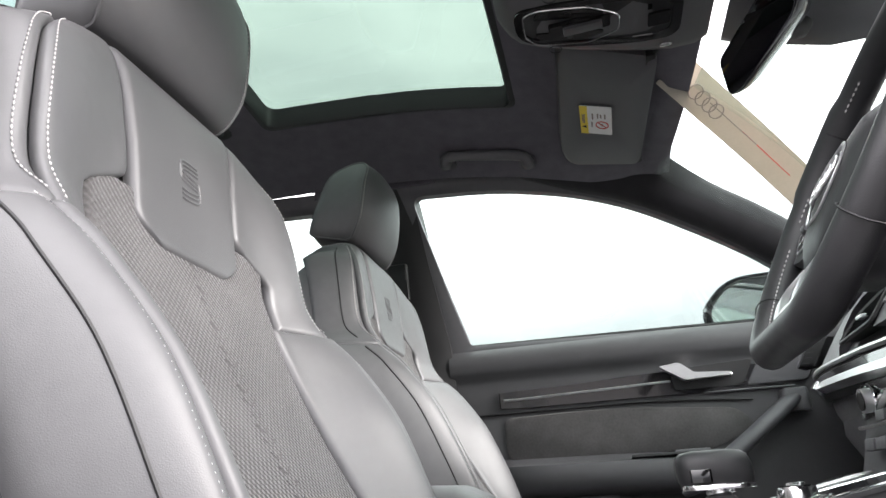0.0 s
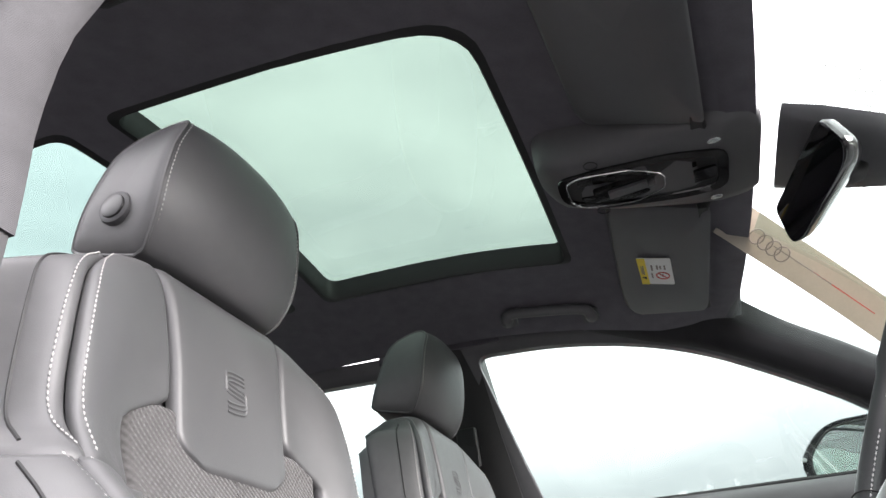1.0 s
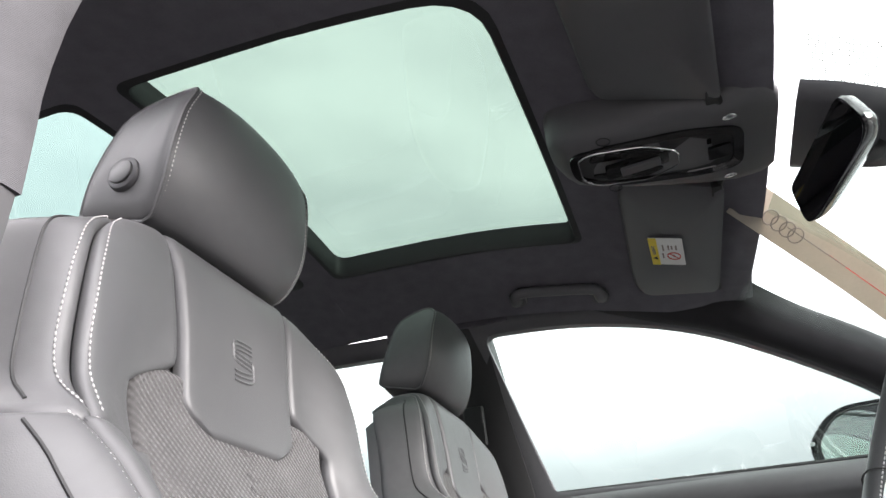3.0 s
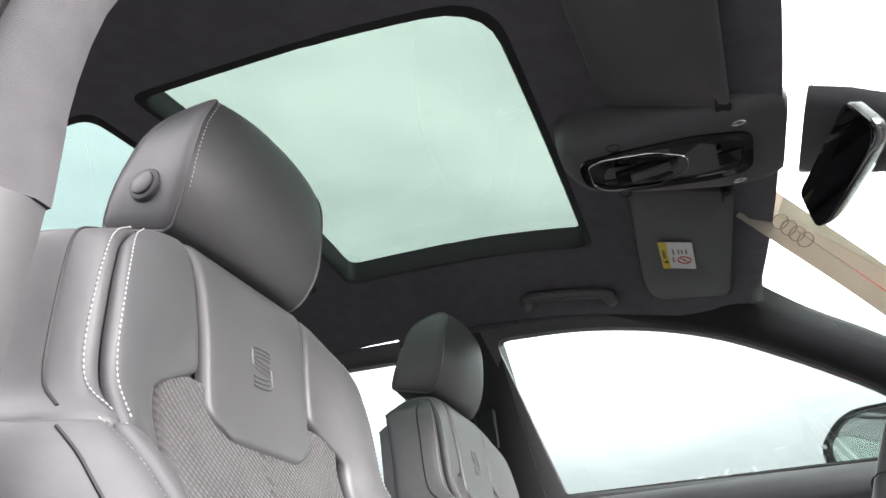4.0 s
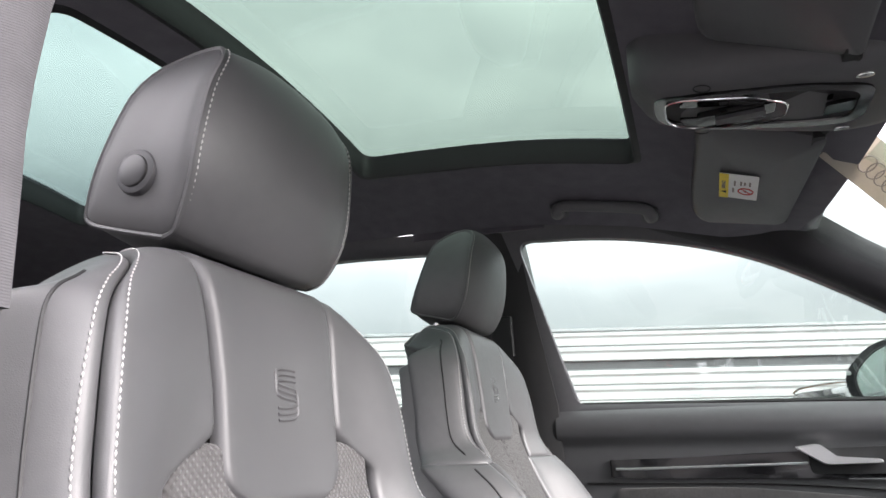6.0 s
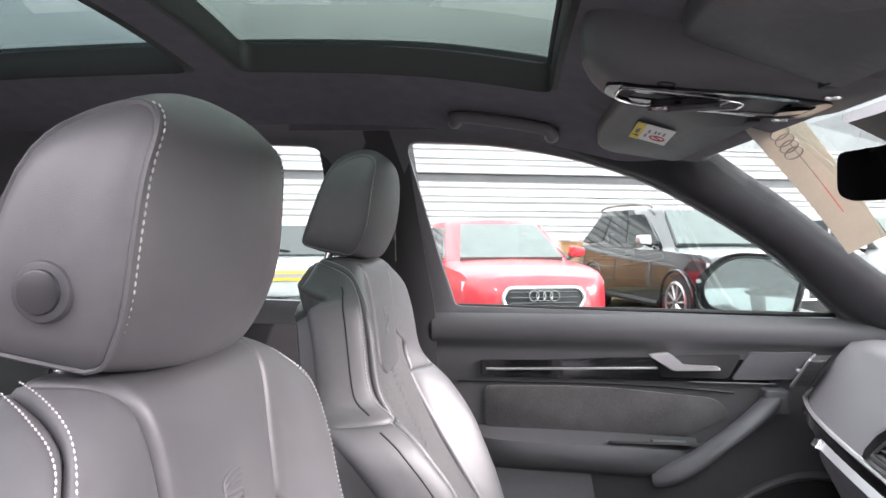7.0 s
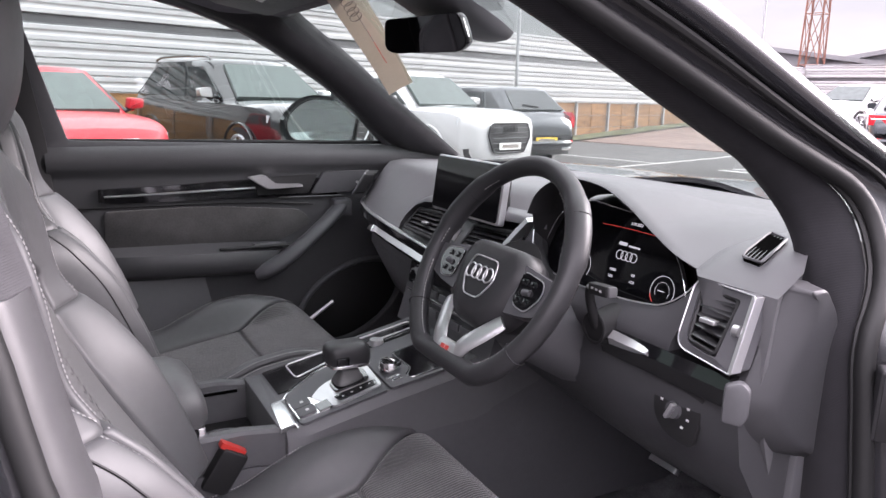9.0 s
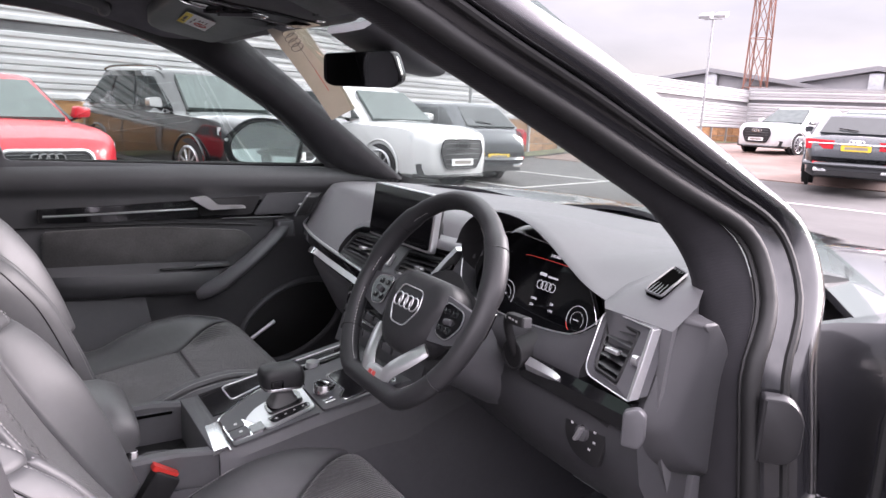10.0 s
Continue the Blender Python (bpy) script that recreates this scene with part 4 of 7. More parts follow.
        part("piping", tube([back_out(s * (BACK_W(h) + 0.002), h, 0.003) for h in np.linspace(-0.02, 0.545, 60)], 0.0042, 8), LEATHER, back)

    # headrest
    side_o = [(-0.640, 1.232), (-0.624, 1.240), (-0.606, 1.280), (-0.597, 1.345), (-0.594, 1.382), (-0.610, 1.396), (-0.640, 1.388), (-0.668, 1.366), (-0.692, 1.305), (-0.708, 1.262), (-0.708, 1.250), (-0.690, 1.243)]
    mid_o = [(-0.620, 1.222), (-0.602, 1.230), (-0.582, 1.275), (-0.574, 1.335), (-0.580, 1.386), (-0.608, 1.413), (-0.645, 1.413), (-0.678, 1.391), (-0.705, 1.330), (-0.716, 1.270), (-0.712, 1.245), (-0.690, 1.232)]

    def dense_loop(o):
        return [V((0, *p)) for p in [(q.x, q.y) for q in spline([(*p, 0) for p in [*o, o[0]]], 49)[:-1]]]
    a_loop, b_loop = dense_loop(side_o), dense_loop(mid_o)
    wide = curve1([1.22, 1.25, 1.30, 1.345, 1.38, 1.415], [0.106, 0.121, 0.129, 0.125, 0.113, 0.090])
    k_w = 1.0 if driver else 0.97

    def across(p, f, dx=0.0):
        return V((f * (wide(p.z) * k_w + dx), p.y, p.z))
    hrings = []
    for x in np.linspace(-1, 1, 25):
        k = 1 - abs(x) ** 2.6
        hrings.append([across(pa.lerp(pb, k), x) for pa, pb in zip(a_loop, b_loop)])
    ctr = sum(a_loop, V((0, 0, 0))) / len(a_loop)

    def capped(s):
        return [[across(p.lerp(ctr, q), s, dx) for p in a_loop] for q, dx in ((0.05, 0.0025), (0.25, 0.004), (0.6, 0.004), (0.9, 0.003))]
    full = [*capped(-1)[::-1], *hrings, *capped(1)]
    hd = part("headrest", loft(full), LEATHER_FINE, t, angle=70)
    for s in (-1, 1):
        loop = [across(p, s, 0.0005) for p in a_loop]
        part("seam_welt", tube([*loop, loop[0]], 0.0022, 6), LEATHER_FINE, hd)
        part("headrest_stitching", stitches([[p + V((s * -0.0045, 0.0022, 0.0015)) for p in loop[:22]]], r=0.00075), THREAD, hd, "pale grey stitching")
    if driver:
        bm = axes((0.126, -0.655, 1.282), (0, 1, 0), (0, 0, 1))
        part("release_collar", slab(circle(0.0190, 28), bm, 0.009, 0.004), END_GRAIN, hd)
        part("release_button", slab(circle(0.0135, 28), bm @ pose(0, 0, 0.008), 0.0035, 0.002), BLADE, hd)
    for s in (-1, 1):
        part("headrest_post", tube([(s * 0.070, -0.696, 1.17), (s * 0.070, -0.672, 1.26)], 0.007, 12), CHROME, hd, "chrome headrest post")
        part("post_guide", slab(circle(0.023, 22, ry=0.017), axes((s * 0.070, -0.688, 1.2105), (1, 0, 0), (0, 1, 0.25)), 0.009, 0.004), DEEP, hd)

    # cushion
    def cring(y):
        w = 0.262 - 0.05 * max(0, (y - 0.0) / 0.06) ** 2
        tp = [cush_top(w * k, y) - V((0, 0, 0.004)) for k in np.linspace(-1, 1, 25)]
        bt = [V((w * 0.96 * k, y - 0.03, 0.50)) for k in np.linspace(1, -1, 9)]
        return [*tp, *bt]
    ys = [-0.47, -0.40, -0.33, -0.26, -0.19, -0.12, -0.06, -0.02, 0.01, 0.035, 0.05, 0.058]
    cr = [cring(y) for y in ys]
    cr.append([p + V((0, 0.012, -0.02)) for p in [q.lerp(sum(cr[-1], V()) / len(cr[-1]), 0.25) for q in cr[-1]]])
    cu = part("cushion", loft(cr), LEATHER_FINE, t, angle=60)

    def pad_w(h):
        return 0.137 + 0.100 * min(1.0, max(0.0, (h + 0.152) / 0.18))
    for s in (-1, 1):
        part("cushion_bolster", patch(cush_top, lambda h: s * (pad_w(h) + 0.002), lambda h: s * 0.238, -0.44, 0.022, 0.011, 12, 24), LEATHER_FINE, cu)
        part("cushion_side", patch(cush_top, lambda h: s * 0.239, lambda h: s * 0.262, -0.44, 0.022, 0.009, 5, 24), LEATHER_FINE, cu)
        rows = [[cush_top(s * k, y) + V((s * e * 0.5, 0, e)) for y in np.linspace(-0.44, 0.018, 60)] for k, e in ((0.2445, 0.0062), (0.2325, 0.0075))]
        part("cushion_stitching", stitches(rows, r=0.00085), THREAD, cu, "pale grey double stitching")
    part("cushion_insert", patch(cush_top, lambda h: -0.135, lambda h: 0.135, -0.44, -0.152, 0.0095, 14, 12), RIBBED, cu, "ribbed dark suede cushion")
    part("thigh_insert", patch(cush_top, lambda h: -pad_w(h), pad_w, -0.146, 0.050, 0.0100, 18, 12), RIBBED, cu, "ribbed dark suede thigh pad")
    part("seat_base", box(0.47, 0.46, 0.10, pose(0, -0.23, 0.455), 0.02), HARD, t)
    for s in (-1, 1):
        part("seat_rail", box(0.05, 0.55, 0.06, pose(s * 0.20, -0.22, 0.385), 0.008), DEEP, t)
    return t


seat(True)
seat(False)

# rear bench, dark behind the front seats
bench = thing("rear_bench", "black leather rear bench with low headrests", "car seat")
part("bench_cushion", box(1.30, 0.50, 0.22, pose(0, -1.18, 0.62, 6, 0, 0), 0.07), LEATHER, bench)
part("bench_back", box(1.30, 0.16, 0.62, pose(0, -1.52, 0.92, -20, 0, 0), 0.06), LEATHER, bench)
for x in (-0.42, 0, 0.42):
    part("bench_headrest", box(0.25, 0.09, 0.15, pose(x, -1.58, 1.27, -8, 0, 0), 0.035), LEATHER, bench)

# ---------------------------------------------------------------- passenger door
DOOR_PROF = curve1([0.46, 0.60, 0.78, 0.90, 0.965, 1.02, 1.056, 1.074, 1.10, 1.128, 1.145], [-0.772, -0.768, -0.768, -0.771, -0.770, -0.764, -0.762, -0.746, -0.742, -0.757, -0.785])


def door_pt(y, z, d=0.0):
    return V((DOOR_PROF(z) + d, y, z))


pdoor = thing("passenger_door", "dark grey soft-trim passenger door panel with gloss black strip, closed", "car door", kind="structure")
part("door_panel", grid(lambda u, v: door_pt(-0.56 + 1.10 * u, 0.46 + v * (0.686 - 0.020 * u)), 24, 64, 0.012), DOOR_SOFT, pdoor, angle=60)
ZS = lerp1([-0.46, 0.25], [1.006, 1.004])
sh = lerp1([-0.46, -0.28, -0.15, 0.05, 0.20], [0.019, 0.022, 0.030, 0.036, 0.040])
strip_o = [(-0.447, ZS(-0.447) - 0.018)] + [(y, ZS(y) - 0.021) for y in np.linspace(-0.40, 0.20, 7)] + [(0.150, ZS(0.2) + 0.030)] + [(y, ZS(y) + sh(y)) for y in np.linspace(0.09, -0.40, 7)] + [(-0.447, ZS(-0.447) + 0.018)]


def on_door(outline, d0, d1, shrink=0.0):
    c = sum((V(p) for p in outline), V((0, 0))) / len(outline)
    rows_ = []
    for d, k in ((d0, 0), (d1 - 0.002, 0), (d1, shrink)):
        rows_.append([door_pt(*(V(p) + (c - V(p)).normalized() * k), d) for p in outline])
    return loft(rows_)


part("gloss_strip", on_door(strip_o, -0.01, 0.007, 0.002), PIANO, pdoor, "gloss black trim strip")
part("strip_line", tube([door_pt(y, ZS(y) - 0.001 + 0.03 * max(0.0, y + 0.40), 0.010) for y in np.linspace(-0.435, -0.05, 14)], 0.003, 6), ALU, pdoor)
part("strip_edge", tube([door_pt(y, ZS(y) - 0.022, 0.006) for y in np.linspace(0.02, 0.21, 8)], 0.0025, 6), HARD, pdoor)
part("tweeter_panel", on_door(round_poly([(0.112, ZS(0.1) - 0.014), (0.24, ZS(0.2) - 0.012), (0.285, ZS(0.2) + 0.052), (0.150, ZS(0.1) + 0.050)], 0.008, 3), -0.004, 0.010, 0.002), HARD, pdoor)
part("pull_cup", on_door(round_poly([(-0.045, ZS(0) - 0.012), (0.105, ZS(0.1) - 0.012), (0.135, ZS(0.1) + 0.044), (-0.050, ZS(0) + 0.036)], 0.01, 3), -0.002, 0.0085, 0.002), DEEP, pdoor)
lev = [(-0.075, ZS(0) + 0.042), (-0.028, ZS(0) + 0.048), (0.002, ZS(0) + 0.020), (0.080, ZS(0.1) + 0.018), (0.084, ZS(0.1) + 0.010), (-0.020, ZS(0) + 0.006)]
part("door_lever", on_door(round_poly(lev, 0.008, 3), 0.012, 0.030, 0.003), ALU, pdoor, "satin aluminium door lever")
# suede insert, its seam, armrest and pull bracket
ins = round_poly([(-0.440, 0.868), (0.02, 0.858), (0.120, 0.905), (0.085, 0.946), (-0.20, 0.969), (-0.440, 0.964)], [0.02, 0.03, 0.03, 0.05, 0.1, 0.02], 5)
part("suede_insert", on_door(ins, -0.006, 0.006, 0.006), SUEDE, pdoor, "dark suede door insert")
arm = []
for y, w, z in ((-0.46, 0.030, 0.842), (-0.42, 0.055, 0.842), (-0.34, 0.070, 0.840), (-0.20, 0.078, 0.838), (-0.08, 0.076, 0.834), (0.00, 0.060, 0.830), (0.04, 0.020, 0.828)):
    b = DOOR_PROF(0.8) - 0.004
    arm.append([V((b, y, z + 0.030)), V((b + w * 0.5, y, z + 0.016)), V((b + w * 0.9, y, z + 0.010)), V((b + w, y, z - 0.008)), V((b + w * 0.95, y, z - 0.040)), V((b + w * 0.6, y, z - 0.058)), V((b, y, z - 0.062))])
part("armrest", loft(arm), DOOR_SOFT, pdoor, "soft grey armrest", angle=50)
part("window_switch", box(0.024, 0.075, 0.010, pose(-0.727, -0.03, 0.855, 0, -16, 0), 0.004), HARD, pdoor)
part("switch_plate", box(0.034, 0.20, 0.006, pose(-0.728, -0.06, 0.8515, 0, -16, 0), 0.003), DEEP, pdoor)
br = spline([(-0.745, 0.200, 0.955), (-0.712, 0.150, 0.920), (-0.690, 0.070, 0.862), (-0.690, -0.010, 0.806), (-0.715, -0.060, 0.780)], 14)
part("pull_bracket", tube(br, [0.021, 0.024, 0.025, 0.025, 0.025, 0.025, 0.025, 0.026, 0.027, 0.028, 0.029, 0.029, 0.028, 0.024], 10, flat=0.62), HARD, pdoor, "dark plastic door pull", angle=60)
part("bracket_foot", box(0.05, 0.055, 0.05, pose(-0.752, 0.203, 0.950), 0.012), HARD, pdoor)
part("lower_pocket", grid(lambda u, v: V((-0.757 + 0.055 * math.sin(v * 1.5) * (1 - 0.25 * u), -0.54 + 0.34 * u + 0.05 * v, 0.785 - 0.27 * v)), 10, 10, 0.01), HARD, pdoor)
part("pocket_rim", tube(spline([(-0.750, -0.50, 0.70), (-0.715, -0.36, 0.635), (-0.700, -0.15, 0.60), (-0.700, 0.10, 0.59)], 18), 0.016, 8), HARD, pdoor)
spk = [V((-0.762, 0.235 + 0.165 * math.cos(a), 0.655 + 0.115 * math.sin(a) + 0.05 * math.cos(a))) for a in np.linspace(0, 2 * math.pi, 40, False)]
part("speaker_rim", tube(spk, 0.010, 8, True), HARD, pdoor)
part("speaker_grille", loft([spk, [p.lerp(V((-0.750, 0.235, 0.655)), 0.5) + V((0.006, 0, 0)) for p in spk], [p.lerp(V((-0.746, 0.235, 0.655)), 0.95) for p in spk]]), DEEP, pdoor)
part("speaker_trim", tube([(-0.745, 0.055, 0.585), (-0.735, 0.17, 0.665)], 0.006, 6), ALU, pdoor)
part("belt_seal", tube([(-0.785, y, 1.146 - 0.012 * (y + 0.5)) for y in np.linspace(-0.56, 0.42, 12)], 0.006, 6), RUBBER, pdoor)
part("seam_line", tube([door_pt(y, 0.975 - 0.10 * max(0.0, y + 0.16) ** 1.5, 0.004) for y in np.linspace(-0.50, 0.12, 16)], 0.0025, 5), DEEP, pdoor)

# passenger wing mirror outside
wm = thing("wing_mirror", "gloss black wing mirror with a silvered glass", "mirror")
wo = round_poly([(-0.090, -0.055), (0.085, -0.078), (0.105, 0.035), (0.085, 0.072), (-0.045, 0.080), (-0.105, 0.010)], [0.03, 0.03, 0.02, 0.02, 0.05, 0.04], 6)
wmm = axes((-0.868, 0.180, 1.188), (0.40, 0.916, 0.0), (-0.13, 0.05, 1.0)) @ Matrix.Diagonal((1.15, 1.04, 1, 1))
part("shell", loft([[wmm @ V((p.x * k, p.y * k, z)) for p in wo] for k, z in ((0.45, -0.095), (0.80, -0.075), (0.98, -0.040), (1.06, -0.005), (1.04, 0.006), (0.99, 0.004))]), PIANO, wm, angle=60)
part("mirror_glass", slab([p * 0.90 for p in wo], wmm @ pose(0.004, 0, 0.002), 0.0035), MIRROR, wm, "silvered mirror glass")
part("glass_rim", tube([wmm @ V((p.x * 0.905 + 0.004, p.y * 0.905, 0.005)) for p in wo], 0.0025, 6, True), RUBBER, wm)
part("warning_light", slab(circle(0.005, 12), wmm @ pose(-0.097, 0.012, 0.006), 0.003), LENS, wm)
part("mirror_arm", tube([wmm @ V((0.075, -0.055, -0.03)), (-0.83, 0.32, 1.115), (-0.79, 0.345, 1.105)], 0.022, 8), PIANO, wm)

# ---------------------------------------------------------------- dashboard
dash = thing("dashboard", "dark grey soft dashboard with gloss black and aluminium trim", "dashboard", kind="structure")
RIDGE_Y = curve1([-0.74, -0.66, -0.50, -0.15, 0.12, 0.22, 0.58, 0.64, 0.76], [0.345, 0.305, 0.272, 0.285, 0.295, 0.33, 0.33, 0.178, 0.180])
RIDGE_Z = curve1([-0.74, -0.60, -0.2, 0.15, 0.30, 0.60, 0.70, 0.76], [1.085, 1.092, 1.098, 1.098, 1.10, 1.092, 1.088, 1.080])
FACE_Y = curve1([-0.74, -0.66, -0.45, -0.25, -0.05, 0.15, 0.22, 0.56, 0.62, 0.76], [0.285, 0.236, 0.188, 0.172, 0.164, 0.172, 0.24, 0.24, 0.160, 0.165])
FACE_Z = curve1([-0.74, -0.45, -0.2, 0.1, 0.5, 0.76], [0.975, 0.966, 0.955, 0.942, 0.945, 0.950])


# the soft top runs down to the driver's vent
SOFT_TOP = curve1([0.178, 0.192, 0.228, 0.327, 0.40, 0.55, 0.70], [1.060, 1.068, 1.085, 1.100, 1.102, 1.098, 1.09])


def dash_ring(x):
    ry, rz, fy, fz = RIDGE_Y(x), RIDGE_Z(x), FACE_Y(x), FACE_Z(x)
    cy = 0.88 - 0.34 * x * x
    pts = [(cy + 0.02, 0.98), (cy, 1.060), (cy - 0.05, 1.078), (0.55, max(rz - 0.004, 1.085)), (0.40, rz + 0.004), (ry + 0.05, rz + 0.003), (ry + 0.014, rz - 0.002), (ry, rz - 0.016),
           (ry - (ry - fy) * 0.40, rz - (rz - fz) * 0.45), (ry - (ry - fy) * 0.75, rz - (rz - fz) * 0.75), (fy, fz), (fy + 0.012, fz - 0.012), (fy + 0.02, fz - 0.07), (fy + 0.07, fz - 0.17), (0.42, fz - 0.30), (0.70, fz - 0.32)]
    k = ease((x - 0.565) / 0.05)
    soft = [(0.55, 1.098), (0.40, 1.102), (0.30, SOFT_TOP(0.30)), (0.228, SOFT_TOP(0.228)), (0.178, 1.060)]
    for i, (y, z) in enumerate(soft):
        a, b = pts[3 + i]
        pts[3 + i] = (a + (y - a) * k, b + (z - b) * k)
    return [V((x - max(0.0, x - 0.690) * ease((y - 0.215) / 0.06), y, z)) for y, z in pts]


part("dash_body", loft([dash_ring(x) for x in np.linspace(-0.742, 0.742, 75)]), SOFT, dash, angle=42)
# broad soft hood over the instruments
ARCH = [(0.220, 1.082), (0.236, 1.116), (0.272, 1.143), (0.330, 1.157), (0.400, 1.152), (0.455, 1.130), (0.505, 1.100), (0.555, 1.072), (0.608, 1.056)]
arch = [(p.x, p.y) for p in spline([(*p, 0) for p in ARCH], 40)]


def hood_ring(y, drop, grow, inset=0.0):
    out = []
    for x, z in arch:
        zz = 1.09 + (z - 1.09) * (1 - drop) - inset
        xx = 0.395 + (x - 0.395) * (1 + grow)
        out.append(V((xx, y, zz)))
    return out


def lip_y(i):
    return 0.188 + 0.028 * (i / 39)


r0 = [p + V((0, lip_y(i) - 0.185, 0)) for i, p in enumerate(hood_ring(0.185, 0.0, 0.0))]
hood = [[p + V((0, 0.10, -0.03)) for p in r0], [p.lerp(V((0.395, p.y, 1.06)), 0.10) + V((0, 0.030, 0)) for p in r0], [p.lerp(V((0.395, p.y, 1.06)), 0.07) + V((0, 0.002, 0)) for p in r0], [p.lerp(V((0.395, p.y, 1.06)), 0.025) - V((0, 0.004, 0)) for p in r0], r0]
for y, dr, gr_ in ((0.22, 0.0, 0.015), (0.28, 0.10, 0.03), (0.36, 0.28, 0.06), (0.46, 0.55, 0.10), (0.58, 0.85, 0.14), (0.68, 1.05, 0.16)):
    lift = ease((y - 0.20) / 0.14)
    sink = ease((y - 0.40) / 0.16)
    hood.append([V((p.x, max(p.y, y + (q.y - 0.185) * 0.3), (1 - sink) * p.z + sink * (SOFT_TOP(y) - 0.004 - 0.012 * (y > 0.6)) + (1 - sink) * max(0.0, 1.107 + (SOFT_TOP(y) - 1.109) * ease((p.x - 0.50) / 0.09) - p.z) * lift)) for p, q in zip(hood_ring(y, dr, gr_), r0)])
part("hood_lining", loft(hood[:4], False, False), DEEP, dash, "black lining under the hood", angle=60)
part("hood", loft(hood[3:], False, False), SOFT, dash, "soft grey instrument hood", angle=50)
# black tunnel and instrument display
tun = [[p.lerp(V((0.395, p.y, 1.04)), k) + V((0, d, 0)) for p in r0] + [V((0.595, 0.20 + d, 0.985)), V((0.50, 0.185 + d, 0.958)), V((0.30, 0.185 + d, 0.958)), V((0.232, 0.20 + d, 0.985))] for k, d in ((0.06, 0.004), (0.10, 0.05), (0.14, 0.085))]
part("instrument_tunnel", loft(tun, True, False), DEEP, dash)
dm = axes((0.392, 0.240, 1.050), (1, 0.0, 0), (0, 0.26, 0.966))
d_out = round_poly([(-0.135, -0.085), (0.150, -0.085), (0.182, -0.052), (0.150, 0.004), (0.085, 0.056), (-0.085, 0.068), (-0.142, 0.030), (-0.160, -0.045)], 0.030, 4)
disp = part("instrument_display", slab(d_out, dm @ pose(0, 0, -0.01), 0.012), SCREEN, dash, "dark digital instrument display")
part("display_rim", tube([dm @ V((p.x * 1.02, p.y * 1.02 - 0.002, 0.012)) for p in d_out[8:] + d_out[:8]], 0.0006, 6, True), CHROME, disp)
lettering("3.10.2022", dm @ pose(0.040, 0.042, 0.0026), 0.0068, PRINT_LIGHT, disp)
part("red_line", tube([dm @ V((x, 0.033 - 0.35 * (x - 0.03) ** 2, 0.003)) for x in np.linspace(-0.035, 0.105, 12)], 0.00035, 5), PRINT_RED, disp)
part("model_mark", joined([slab(rect(0.018, 0.0055, 0.002), dm @ pose(0.022, 0.008, 0.0024), 0.0006), slab(rect(0.025, 0.0028, 0.001), dm @ pose(0.047, 0.0065, 0.0024), 0.0006)]), PRINT_LIGHT, disp, "small pale model badge bars")
badge_rings(dm @ pose(0.036, -0.010, 0.003), 0.0072, 0.00055, PRINT_LIGHT, disp)
for txt, x, y in (("12096", 0.014, -0.036), ("3:54", 0.012, -0.047), ("0.0", 0.060, -0.036), ("-17.0", 0.060, -0.047)):
    lettering(txt, dm @ pose(x, y, 0.0026), 0.0060, PRINT_LIGHT, disp)
for sx, r_ in ((-0.062, 0.024), (0.125, 0.023)):
    arc = [dm @ V((sx + r_ * math.cos(a), -0.045 + r_ * math.sin(a), 0.003)) for a in np.linspace(-0.6, 3.75, 30)]
    part("dial_arc", tube(arc, 0.00045, 5), PRINT_LIGHT, disp)
    part("dial_inner", tube([dm @ V((sx + 0.6 * r_ * math.cos(a), -0.045 + 0.6 * r_ * math.sin(a), 0.003)) for a in np.linspace(-0.6, 3.75, 24)], 0.0003, 5), PRINT_LIGHT, disp)
    part("dial_red", tube([dm @ V((sx + r_ * math.cos(a), -0.045 + r_ * math.sin(a), 0.0032)) for a in np.linspace(3.5, 4.1, 8)], 0.0006, 5), PRINT_RED, disp)
    part("dial_hand", tube([dm @ V((sx - 0.008, -0.045, 0.0032)), dm @ V((sx + 0.004, -0.045, 0.0032))], 0.0008, 5), PRINT_LIGHT, disp)
for k in range(5):
    part("gauge_mark", slab(rect(0.006, 0.0016), dm @ pose(-0.118, -0.040 + 0.011 * k, 0.0024), 0.0005), PRINT_RED if k in (3, 4) else PRINT_LIGHT, disp)
# lower rim of the binnacle
BIN_Z = curve1([0.222, 0.245, 0.275, 0.32, 0.40, 0.50, 0.56, 0.59, 0.608, 0.620], [1.066, 1.030, 1.008, 1.000, 0.997, 0.999, 1.004, 1.020, 1.044, 1.068])


def bin_y(x):
    """How far forward the binnacle's lower rim stands."""
    return 0.160 + 0.6 * (x - 0.42) ** 2 + 0.4 * max(0.0, BIN_Z(x) - 1.01)


bin_x = np.linspace(0.222, 0.620, 36)
part("binnacle_rim", tube([(x, bin_y(x) - 0.001, BIN_Z(x) + 0.001) for x in bin_x], 0.0011, 6), ALU, dash)
part("binnacle_fascia", loft([[V((x, bin_y(x) + 0.030, BIN_Z(x) - 0.016)), V((x, bin_y(x) + 0.004, BIN_Z(x) - 0.001)), V((x, bin_y(x) - 0.001, BIN_Z(x) - 0.003)), V((x, bin_y(x) - 0.006, BIN_Z(x) - 0.012)), V((x, 0.143, min(0.975, BIN_Z(x) - 0.02))), V((x, 0.138, 0.955)), V((x, 0.150, 0.935)), V((x, 0.24, 0.935))] for x in bin_x]), END_GRAIN, dash, "soft lower fascia of the binnacle", angle=50)
